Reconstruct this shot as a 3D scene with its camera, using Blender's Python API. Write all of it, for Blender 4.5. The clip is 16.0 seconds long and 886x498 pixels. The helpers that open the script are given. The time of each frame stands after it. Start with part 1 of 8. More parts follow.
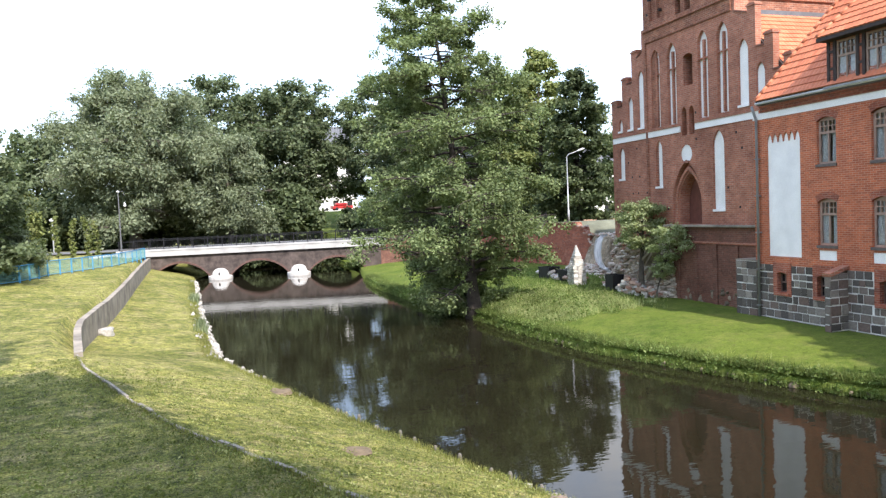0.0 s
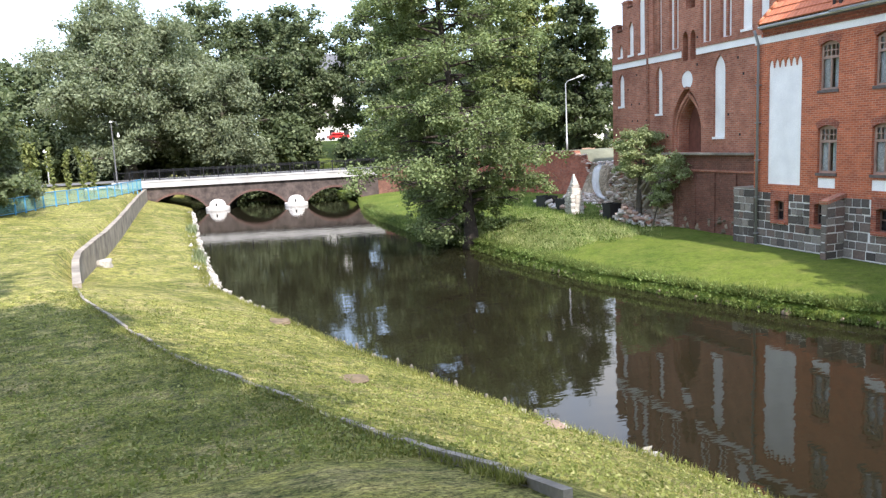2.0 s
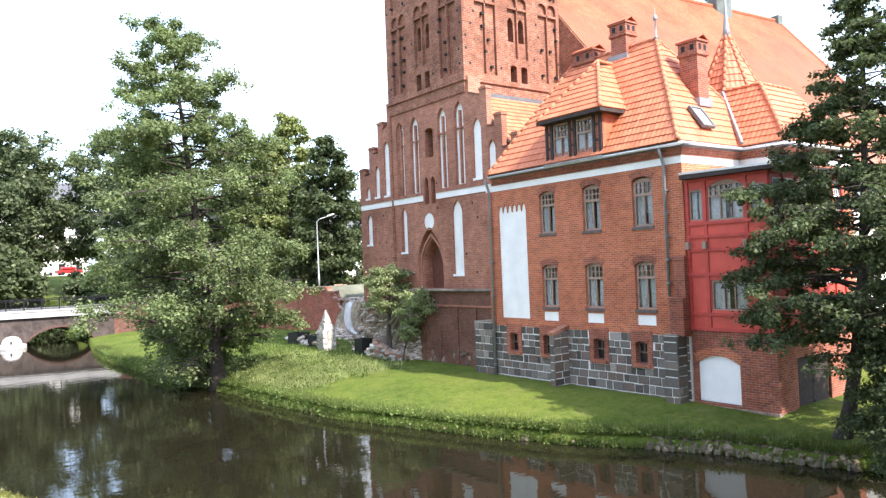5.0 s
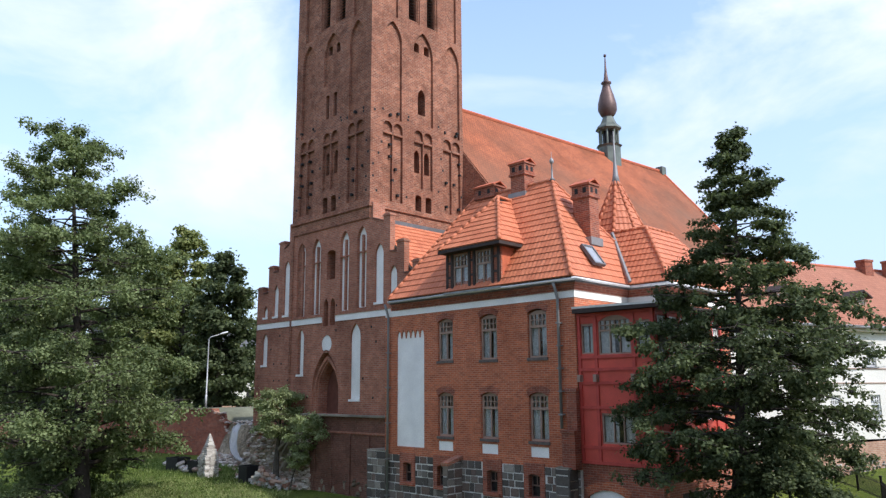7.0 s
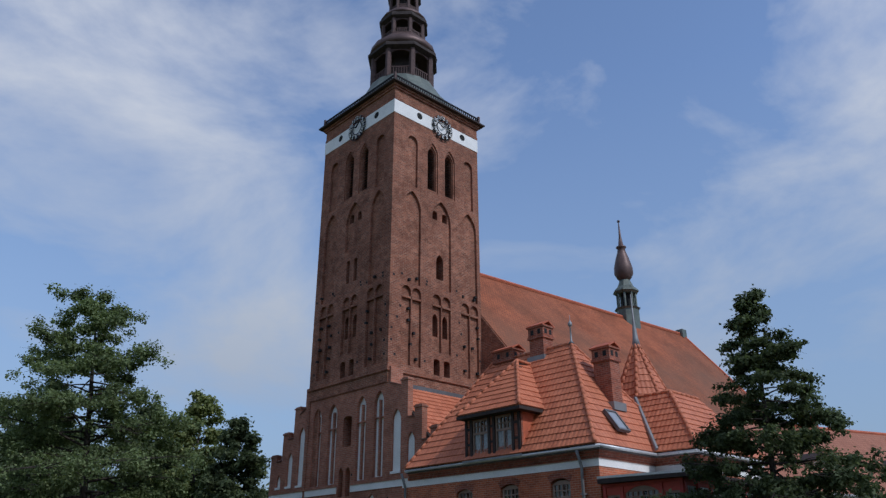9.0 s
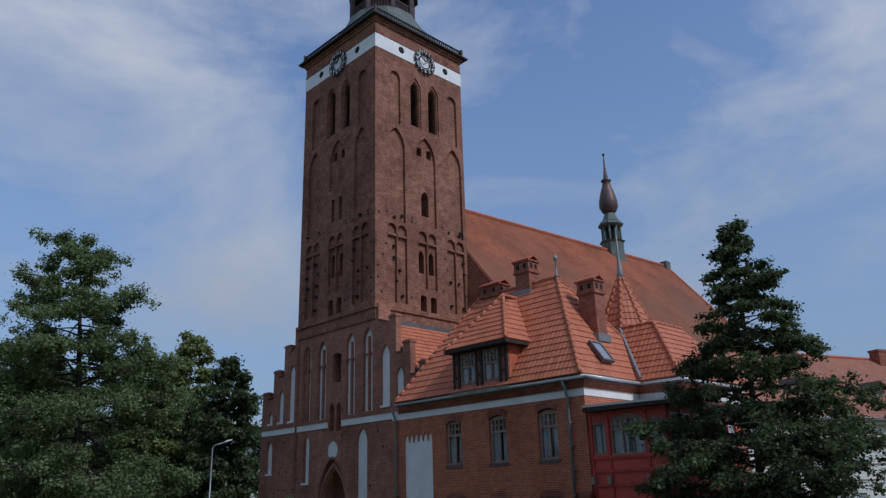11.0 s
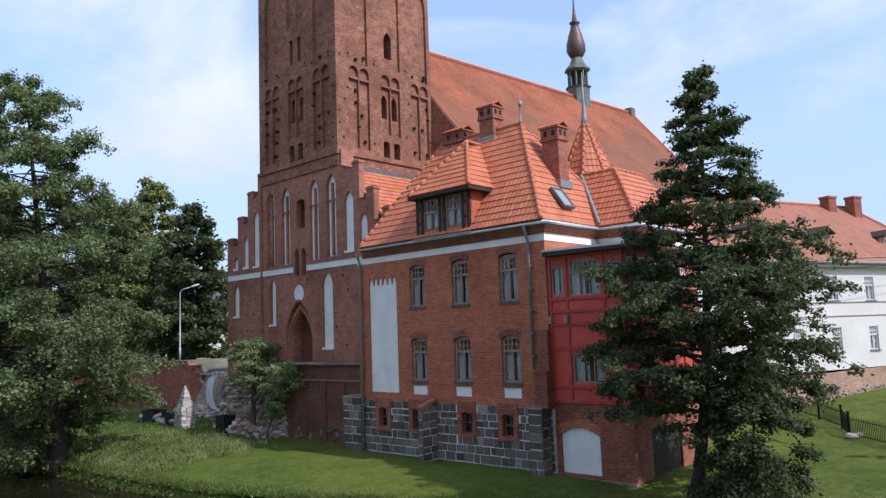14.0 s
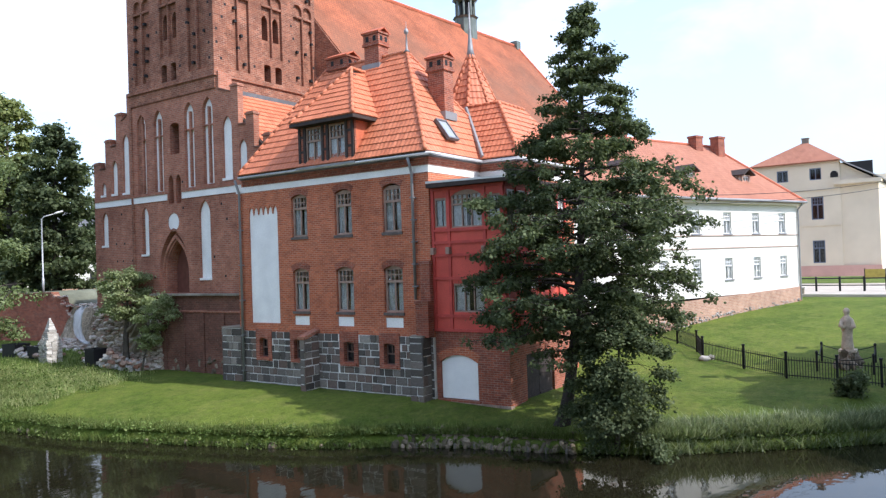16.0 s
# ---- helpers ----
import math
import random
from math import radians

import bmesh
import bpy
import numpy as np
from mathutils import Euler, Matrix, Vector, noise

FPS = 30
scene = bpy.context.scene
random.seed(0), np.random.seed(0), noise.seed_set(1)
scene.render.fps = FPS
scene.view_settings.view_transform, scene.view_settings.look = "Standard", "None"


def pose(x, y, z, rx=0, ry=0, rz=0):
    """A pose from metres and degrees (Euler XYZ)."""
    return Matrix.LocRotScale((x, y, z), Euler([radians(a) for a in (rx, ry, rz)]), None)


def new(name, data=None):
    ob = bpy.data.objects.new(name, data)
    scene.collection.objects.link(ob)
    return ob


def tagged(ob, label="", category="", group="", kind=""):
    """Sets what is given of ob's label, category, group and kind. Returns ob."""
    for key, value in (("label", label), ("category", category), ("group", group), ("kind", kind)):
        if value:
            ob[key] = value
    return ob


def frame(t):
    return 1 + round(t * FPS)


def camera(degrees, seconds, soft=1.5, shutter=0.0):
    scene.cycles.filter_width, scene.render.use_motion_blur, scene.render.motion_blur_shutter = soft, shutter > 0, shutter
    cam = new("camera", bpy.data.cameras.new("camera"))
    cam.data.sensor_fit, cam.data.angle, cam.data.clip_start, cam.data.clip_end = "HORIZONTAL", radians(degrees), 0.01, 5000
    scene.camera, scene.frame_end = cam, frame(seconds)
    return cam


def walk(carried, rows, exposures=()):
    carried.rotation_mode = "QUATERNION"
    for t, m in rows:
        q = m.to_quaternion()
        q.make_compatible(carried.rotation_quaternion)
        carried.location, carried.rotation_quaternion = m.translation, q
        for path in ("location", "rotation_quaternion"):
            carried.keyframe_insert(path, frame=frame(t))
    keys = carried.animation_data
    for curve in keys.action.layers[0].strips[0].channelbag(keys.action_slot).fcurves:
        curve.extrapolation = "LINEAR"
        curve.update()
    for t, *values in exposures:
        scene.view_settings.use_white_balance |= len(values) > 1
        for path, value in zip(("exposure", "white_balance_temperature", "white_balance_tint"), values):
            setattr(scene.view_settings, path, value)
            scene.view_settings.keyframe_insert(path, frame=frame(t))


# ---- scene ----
# camera and walk: seconds, x, y, z, yaw, pitch, roll
WALK = [
    (0.0, -0.24, -0.04, 6.30, -18.07, -2.90, 2.38),
    (0.5, -0.23, -0.05, 6.30, -15.55, -4.90, 2.15),
    (1.0, -0.21, -0.04, 6.30, -14.23, -6.18, 2.10),
    (1.5, -0.17, -0.03, 6.30, -15.61, -7.34, 2.33),
    (2.0, -0.15, -0.02, 6.30, -18.22, -8.31, 2.68),
    (2.5, -0.16, -0.03, 6.30, -19.67, -8.86, 2.61),
    (3.0, -0.18, -0.05, 6.30, -20.12, -7.18, 2.34),
    (3.5, -0.16, -0.04, 6.30, -22.70, -6.86, 2.02),
    (4.0, -0.08, -0.00, 6.30, -27.97, -6.28, 2.05),
    (4.5, -0.01, 0.02, 6.30, -32.42, -2.55, 2.56),
    (5.0, 0.03, -0.01, 6.30, -36.90, 1.30, 2.27),
    (5.2, 0.05, -0.06, 6.30, -39.10, 2.11, 2.19),
    (7.3, -0.02, -0.14, 6.30, -44.92, 13.05, 1.07),
    (7.5, -0.02, -0.14, 6.30, -44.64, 15.09, 1.18),
    (8.0, -0.03, -0.13, 6.30, -43.68, 19.51, 0.83),
    (8.5, -0.01, -0.14, 6.30, -43.28, 22.26, 0.61),
    (8.7, 0.00, -0.14, 6.30, -43.30, 23.23, 0.17),
    (10.8, 0.02, -0.14, 6.30, -43.91, 19.97, 1.00),
    (11.0, 0.04, -0.15, 6.30, -43.92, 18.35, 1.59),
    (11.5, 0.04, -0.13, 6.30, -44.34, 16.32, 2.03),
    (12.0, 0.05, -0.13, 6.30, -44.63, 14.31, 2.36),
    (12.5, 0.07, -0.14, 6.30, -44.89, 12.07, 2.53),
    (13.0, 0.09, -0.15, 6.30, -45.06, 9.85, 2.41),
    (13.5, 0.10, -0.15, 6.30, -45.60, 8.17, 2.14),
    (14.0, 0.11, -0.14, 6.30, -46.62, 6.52, 2.08),
    (14.5, 0.11, -0.14, 6.30, -47.35, 4.42, 2.16),
    (15.0, 0.12, -0.15, 6.30, -49.15, 2.24, 2.24),
    (15.5, 0.13, -0.15, 6.30, -51.90, 1.12, 2.00),
    (16.0, 0.17, -0.16, 6.30, -55.49, 0.90, 1.93),
]
cam = camera(61.47, 16.0, soft=1.35)
EXPOSURES = [(0.0, 1.54, 6560, 14), (3.0, 1.79, 6600, 15), (4.0, 1.9, 6640, 15), (5.2, 1.93, 6560, 15), (7.3, 0.32, 6200, 13), (8.5, -0.47, 5800, 12), (11.0, -0.86, 5560, 12), (12.5, -0.25, 6000, 15), (14.0, 0.34, 6000, 17), (14.5, 0.53, 5850, 17), (15.0, 0.84, 5900, 14), (16.0, 1.05, 6130, 14)]
walk(cam, [(t, pose(x, y, z, 90 + p, r, w)) for t, x, y, z, w, p, r in WALK], EXPOSURES)

# ---- light ----
SUN_EL, SUN_AZ = 45.0, 172.0     # azimuth: clockwise from +y
sun_dir = Vector((math.sin(radians(SUN_AZ)) * math.cos(radians(SUN_EL)), math.cos(radians(SUN_AZ)) * math.cos(radians(SUN_EL)), math.sin(radians(SUN_EL))))
sun = new("sun", bpy.data.lights.new("sun", "SUN"))
sun.data.energy, sun.data.angle, sun.data.color = 2.75, radians(0.6), (1.0, 0.955, 0.89)
sun.rotation_euler = sun_dir.to_track_quat("Z", "Y").to_euler()

world = bpy.data.worlds.new("world")
scene.world = world
world.use_nodes = True
wn, wl = world.node_tree.nodes, world.node_tree.links
wn.clear()
sky = wn.new("ShaderNodeTexSky")
sky.sky_type, sky.sun_disc = "NISHITA", False
sky.sun_elevation, sky.sun_rotation = radians(SUN_EL), radians(SUN_AZ)
sky.air_density, sky.dust_density, sky.ozone_density = 1.0, 0.6, 2.0
coord = wn.new("ShaderNodeTexCoord")
maps = wn.new("ShaderNodeMapping")
maps.inputs["Scale"].default_value = (1.7, 1.7, 3.0)
maps.inputs["Rotation"].default_value = (0.35, 0.2, 0.5)
maps.inputs["Location"].default_value = (5.3, 1.9, 0.2)
cloud = wn.new("ShaderNodeTexNoise")
cloud.inputs["Scale"].default_value, cloud.inputs["Detail"].default_value = 1.7, 9.0
cloud.inputs["Roughness"].default_value, cloud.inputs["Distortion"].default_value = 0.56, 0.3
ramp = wn.new("ShaderNodeValToRGB")
ramp.color_ramp.elements[0].position, ramp.color_ramp.elements[1].position = 0.45, 0.71
mixs = wn.new("ShaderNodeMix")
mixs.data_type = "RGBA"
mixs.inputs["B"].default_value = (6.6, 6.55, 6.5, 1)
bg = wn.new("ShaderNodeBackground")
bg.inputs["Strength"].default_value = 0.15
wout = wn.new("ShaderNodeOutputWorld")
wl.new(coord.outputs["Generated"], maps.inputs["Vector"])
wl.new(maps.outputs["Vector"], cloud.inputs["Vector"])
wl.new(cloud.outputs["Fac"], ramp.inputs["Fac"])
wl.new(ramp.outputs["Color"], mixs.inputs["Factor"])
tint = wn.new("ShaderNodeHueSaturation")
tint.inputs["Saturation"].default_value, tint.inputs["Value"].default_value = 0.92, 1.6
wl.new(sky.outputs["Color"], tint.inputs["Color"])
wl.new(tint.outputs["Color"], mixs.inputs["A"])
split = wn.new("ShaderNodeSeparateXYZ")
wl.new(coord.outputs["Generated"], split.inputs["Vector"])
hazy = wn.new("ShaderNodeMapRange")
hazy.inputs["From Min"].default_value, hazy.inputs["From Max"].default_value = 0.0, 0.58
hazy.inputs["To Min"].default_value, hazy.inputs["To Max"].default_value = 0.94, 0.0
wl.new(split.outputs["Z"], hazy.inputs["Value"])
pale = wn.new("ShaderNodeMix")
pale.data_type = "RGBA"
pale.inputs["B"].default_value = (2.35, 3.0, 3.75, 1)
wl.new(hazy.outputs["Result"], pale.inputs["Factor"])
wl.new(mixs.outputs["Result"], pale.inputs["A"])
wl.new(pale.outputs["Result"], bg.inputs["Color"])
wl.new(bg.outputs["Background"], wout.inputs["Surface"])


# ---- materials ----
def mat(name):
    m = bpy.data.materials.new(name)
    m.use_nodes = True
    return m, m.node_tree.nodes, m.node_tree.links, m.node_tree.nodes["Principled BSDF"]


def noise_node(n, l, vec, scale, detail=4.0, rough=0.55):
    t = n.new("ShaderNodeTexNoise")
    t.inputs["Scale"].default_value, t.inputs["Detail"].default_value, t.inputs["Roughness"].default_value = scale, detail, rough
    if vec is not None:
        l.new(vec, t.inputs["Vector"])
    return t.outputs["Fac"]


def ramp_node(n, l, fac, stops):
    r = n.new("ShaderNodeValToRGB")
    while len(r.color_ramp.elements) < len(stops):
        r.color_ramp.elements.new(0.5)
    for e, (p, c) in zip(r.color_ramp.elements, stops):
        e.position, e.color = p, (*c, 1)
    l.new(fac, r.inputs["Fac"])
    return r.outputs["Color"]


def mix_node(n, l, fac, a, b, how="MIX"):
    m = n.new("ShaderNodeMix")
    m.data_type, m.blend_type = "RGBA", how
    for key, v in (("Factor", fac), ("A", a), ("B", b)):
        if isinstance(v, (int, float)):
            m.inputs[key].default_value = v
        elif isinstance(v, tuple):
            m.inputs[key].default_value = (*v, 1)
        else:
            l.new(v, m.inputs[key])
    return m.outputs["Result"]


def bump_node(n, l, p, height, strength, dist=0.02):
    b = n.new("ShaderNodeBump")
    b.inputs["Strength"].default_value, b.inputs["Distance"].default_value = strength, dist
    l.new(height, b.inputs["Height"])
    l.new(b.outputs["Normal"], p.inputs["Normal"])


def where(n, which="Object"):
    return n.new("ShaderNodeTexCoord").outputs[which]


def plain(name, color, rough=0.7, metal=0.0, vary=0.18, scale=3.0, bump=0.15, fine=40.0, spec=0.4):
    """One colour with stains and grain at two scales."""
    m, n, l, p = mat(name)
    v = where(n)
    lo = tuple(c * (1 - vary) for c in color)
    hi = tuple(min(1, c * (1 + vary)) for c in color)
    a = ramp_node(n, l, noise_node(n, l, v, scale), [(0.3, lo), (0.7, hi)])
    f = noise_node(n, l, v, fine, 3)
    g = ramp_node(n, l, f, [(0.3, (0.82,) * 3), (0.7, (1.08,) * 3)])
    l.new(mix_node(n, l, 1.0, a, g, "MULTIPLY"), p.inputs["Base Color"])
    p.inputs["Roughness"].default_value, p.inputs["Metallic"].default_value = rough, metal
    p.inputs["Specular IOR Level"].default_value = spec
    if bump:
        bump_node(n, l, p, f, bump, 0.01)
    return m


def brick_mat(name, c1, c2, mortar, stain=(0.5, 0.42, 0.38), w=0.27, h=0.085, gap=0.011, stain_amt=0.5, pale=None, mottle=0.4):
    """Brickwork: courses by the wall's own measure, each brick of its own colour, large stains, pale patches."""
    m, n, l, p = mat(name)
    uv = where(n, "UV")
    b = n.new("ShaderNodeTexBrick")
    b.inputs["Scale"].default_value = 1.0
    b.inputs["Brick Width"].default_value, b.inputs["Row Height"].default_value = w, h
    b.inputs["Mortar Size"].default_value, b.inputs["Mortar Smooth"].default_value = gap, 0.3
    b.inputs["Bias"].default_value = 0.0
    for key, c in (("Color1", c1), ("Color2", c2), ("Mortar", mortar)):
        b.inputs[key].default_value = (*c, 1)
    l.new(uv, b.inputs["Vector"])
    v = where(n)
    big = noise_node(n, l, v, 0.35, 5, 0.6)
    mid = noise_node(n, l, v, 2.3, 5, 0.65)
    col = mix_node(n, l, ramp_node(n, l, big, [(0.42, (0, 0, 0)), (0.68, (stain_amt,) * 3)]), b.outputs["Color"], stain, "MULTIPLY")
    col = mix_node(n, l, ramp_node(n, l, mid, [(0.38, (0.0,) * 3), (0.68, (mottle,) * 3)]), col, tuple(0.42 * c + 0.012 for c in c1))
    grime = noise_node(n, l, v, 0.9, 8, 0.78)
    col = mix_node(n, l, ramp_node(n, l, grime, [(0.5, (0.0,) * 3), (0.66, (mottle,) * 3)]), col, (0.5, 0.47, 0.45), "MULTIPLY")
    if pale:
        spots = noise_node(n, l, v, 7.0, 6, 0.75)
        col = mix_node(n, l, ramp_node(n, l, spots, [(0.56, (0,) * 3), (0.72, (0.55,) * 3)]), col, pale)
    l.new(col, p.inputs["Base Color"])
    p.inputs["Roughness"].default_value, p.inputs["Specular IOR Level"].default_value = 0.9, 0.25
    inv = n.new("ShaderNodeMath")
    inv.operation = "SUBTRACT"
    inv.inputs[0].default_value = 1.0
    l.new(b.outputs["Fac"], inv.inputs[1])
    bump_node(n, l, p, inv.outputs["Value"], 0.5, 0.01)
    return m


def leaf_mat(name, dark, light, tip=None):
    """Leaves: each of its own green, a little light through them."""
    m, n, l, p = mat(name)
    g = n.new("ShaderNodeNewGeometry")
    stops = [(0.0, dark), (0.75, light)] + ([(0.97, tip)] if tip else [])
    c = ramp_node(n, l, g.outputs["Random Per Island"], stops)
    big = ramp_node(n, l, noise_node(n, l, where(n), 0.5, 3), [(0.35, (0.72,) * 3), (0.65, (1.2,) * 3)])
    c = mix_node(n, l, 1.0, c, big, "MULTIPLY")
    l.new(c, p.inputs["Base Color"])
    p.inputs["Roughness"].default_value, p.inputs["Specular IOR Level"].default_value = 0.7, 0.12
    t = n.new("ShaderNodeBsdfTranslucent")
    l.new(mix_node(n, l, 1.0, c, (1.7, 1.75, 1.2), "MULTIPLY"), t.inputs["Color"])
    s = n.new("ShaderNodeMixShader")
    s.inputs[0].default_value = 0.32
    l.new(p.outputs[0], s.inputs[1])
    l.new(t.outputs[0], s.inputs[2])
    l.new(s.outputs[0], n["Material Output"].inputs["Surface"])
    return m


def random_mat(name, stops, rough=0.85, bump=0.5, scale=9.0):
    """Pieces that each take a colour of their own."""
    m, n, l, p = mat(name)
    o = n.new("ShaderNodeObjectInfo")
    c = ramp_node(n, l, o.outputs["Random"], stops)
    f = noise_node(n, l, where(n), scale, 6, 0.65)
    c = mix_node(n, l, 1.0, c, ramp_node(n, l, f, [(0.3, (0.65,) * 3), (0.7, (1.2,) * 3)]), "MULTIPLY")
    l.new(c, p.inputs["Base Color"])
    p.inputs["Roughness"].default_value = rough
    bump_node(n, l, p, f, bump, 0.02)
    return m


def island_mat(name, stops, rough=0.85, bump=0.4, scale=9.0):
    m, n, l, p = mat(name)
    g = n.new("ShaderNodeNewGeometry")
    c = ramp_node(n, l, g.outputs["Random Per Island"], stops)
    v = where(n)
    f = noise_node(n, l, v, scale, 5, 0.65)
    c = mix_node(n, l, 1.0, c, ramp_node(n, l, f, [(0.3, (0.72,) * 3), (0.7, (1.15,) * 3)]), "MULTIPLY")
    c = mix_node(n, l, ramp_node(n, l, noise_node(n, l, v, 0.5, 5), [(0.45, (0,) * 3), (0.75, (0.5,) * 3)]), c, (0.8, 0.7, 0.66), "MULTIPLY")
    l.new(c, p.inputs["Base Color"])
    p.inputs["Roughness"].default_value = rough
    bump_node(n, l, p, f, bump, 0.01)
    return m


def grass_mat(name, dark, light, dry, earth, grain=1.0):
    """Mown grass: broad patches, dry tufts, bare specks and blade grain."""
    m, n, l, p = mat(name)
    v = where(n)
    a = ramp_node(n, l, noise_node(n, l, v, 0.25, 6, 0.65), [(0.4, dark), (0.58, light)])
    b = ramp_node(n, l, noise_node(n, l, v, 0.9, 8, 0.75), [(0.48, (0,) * 3), (0.64, (0.75,) * 3)])
    a = mix_node(n, l, b, a, dry)
    mid = noise_node(n, l, v, 3.2, 8, 0.8)
    a = mix_node(n, l, 1.0, a, ramp_node(n, l, mid, [(0.36, (1 - 0.5 * grain, 1 - 0.44 * grain, 1 - 0.5 * grain)), (0.5, (1.0, 1.0, 1.0)), (0.64, (1 + 0.45 * grain, 1 + 0.38 * grain, 1 + 0.25 * grain))]), "MULTIPLY")
    e = ramp_node(n, l, noise_node(n, l, v, 2.2, 9, 0.85), [(0.58, (0,) * 3), (0.64, (0.9,) * 3)])
    a = mix_node(n, l, e, a, earth)
    f = noise_node(n, l, v, 20.0, 5, 0.85)
    a = mix_node(n, l, 1.0, a, ramp_node(n, l, f, [(0.36, (1 - 0.58 * grain,) * 3), (0.5, (1.0,) * 3), (0.64, (1 + 0.6 * grain,) * 3)]), "MULTIPLY")
    l.new(a, p.inputs["Base Color"])
    p.inputs["Roughness"].default_value, p.inputs["Specular IOR Level"].default_value = 0.9, 0.1
    bump_node(n, l, p, mid, 0.9, 0.08)
    return m


def glass_mat(name, tint=(0.9, 0.94, 0.95)):
    m, n, l, p = mat(name)
    p.inputs["Base Color"].default_value = (*tint, 1)
    p.inputs["Roughness"].default_value, p.inputs["IOR"].default_value = 0.02, 1.35
    p.inputs["Transmission Weight"].default_value = 1.0
    return m


def water_mat():
    m, n, l, p = mat("river_water")
    v = where(n)
    p.inputs["Base Color"].default_value = (0.013, 0.0118, 0.0062, 1)
    p.inputs["Roughness"].default_value, p.inputs["IOR"].default_value = 0.02, 1.35
    mp = n.new("ShaderNodeMapping")
    mp.inputs["Scale"].default_value = (1.0, 2.2, 1.0)
    l.new(v, mp.inputs["Vector"])
    big = noise_node(n, l, mp.outputs["Vector"], 0.7, 3)
    fine = noise_node(n, l, mp.outputs["Vector"], 5.0, 2)
    gust = ramp_node(n, l, noise_node(n, l, v, 0.12, 2), [(0.45, (0.15,) * 3), (0.7, (1,) * 3)])
    mul = n.new("ShaderNodeMath")
    mul.operation = "MULTIPLY"
    l.new(fine, mul.inputs[0])
    l.new(gust, mul.inputs[1])
    add = n.new("ShaderNodeMath")
    add.operation = "MULTIPLY_ADD"
    add.inputs[1].default_value = 0.12
    l.new(mul.outputs[0], add.inputs[0])
    l.new(big, add.inputs[2])
    bump_node(n, l, p, add.outputs[0], 0.055, 0.1)
    return m


M_CHURCH = brick_mat("old_church_brick", (0.54, 0.2, 0.117), (0.34, 0.118, 0.072), (0.42, 0.3, 0.22), (0.46, 0.42, 0.4), w=0.3, h=0.1, gap=0.014, stain_amt=0.7, pale=(0.5, 0.33, 0.24), mottle=0.55)
M_TOWER = brick_mat("weathered_tower_brick", (0.44, 0.158, 0.085), (0.2, 0.072, 0.047), (0.4, 0.28, 0.2), (0.5, 0.45, 0.42), w=0.3, h=0.1, gap=0.014, stain_amt=0.75, pale=(0.5, 0.34, 0.23), mottle=0.85)
M_RED = brick_mat("red_facade_brick", (0.61, 0.165, 0.07), (0.37, 0.098, 0.05), (0.55, 0.33, 0.22), (0.62, 0.54, 0.5), stain_amt=0.55, mottle=0.36, pale=(0.56, 0.27, 0.15))
M_BRICKLOW = brick_mat("mottled_wall_brick", (0.46, 0.126, 0.065), (0.235, 0.07, 0.047), (0.4, 0.26, 0.19), (0.5, 0.42, 0.38), stain_amt=0.7, mottle=0.6, pale=(0.46, 0.32, 0.24))
M_DAMPBRICK = brick_mat("damp_base_brick", (0.29, 0.122, 0.082), (0.17, 0.078, 0.056), (0.25, 0.17, 0.125), (0.5, 0.45, 0.42), w=0.3, h=0.1, stain_amt=0.8, mottle=0.7, pale=(0.34, 0.24, 0.18))
M_PLINTH = brick_mat("pale_plinth_brick", (0.5, 0.3, 0.2), (0.38, 0.2, 0.13), (0.54, 0.46, 0.38), (0.7, 0.66, 0.62), w=0.3, h=0.1, pale=(0.58, 0.47, 0.37))
M_BRIDGEBRICK = brick_mat("bridge_brick", (0.15, 0.075, 0.058), (0.1, 0.055, 0.045), (0.16, 0.13, 0.11), (0.6, 0.56, 0.54), w=0.3, h=0.1)
M_PLASTER = plain("white_lime_plaster", (0.88, 0.86, 0.81), 0.9, vary=0.07, scale=1.2, bump=0.1)
M_WHITEWALL = plain("white_house_render", (0.72, 0.7, 0.63), 0.9, vary=0.06, scale=0.6, bump=0.1)
M_CREAM = plain("cream_house_render", (0.72, 0.62, 0.46), 0.9, vary=0.06, scale=0.5, bump=0.1)
M_PINK = plain("pink_base_render", (0.6, 0.36, 0.29), 0.9, vary=0.08, scale=0.7)
M_TILE = island_mat("orange_clay_tiles", [(0.0, (0.48, 0.142, 0.062)), (0.5, (0.55, 0.172, 0.076)), (1.0, (0.61, 0.2, 0.094))], 0.65, 0.2, 14)
M_RIDGE = plain("ridge_clay", (0.5, 0.13, 0.06), 0.7, vary=0.2)
M_NAVE = brick_mat("nave_roof_tiles", (0.46, 0.142, 0.062), (0.38, 0.115, 0.052), (0.2, 0.075, 0.044), (0.5, 0.52, 0.5), w=0.22, h=0.24, gap=0.018, stain_amt=0.85)


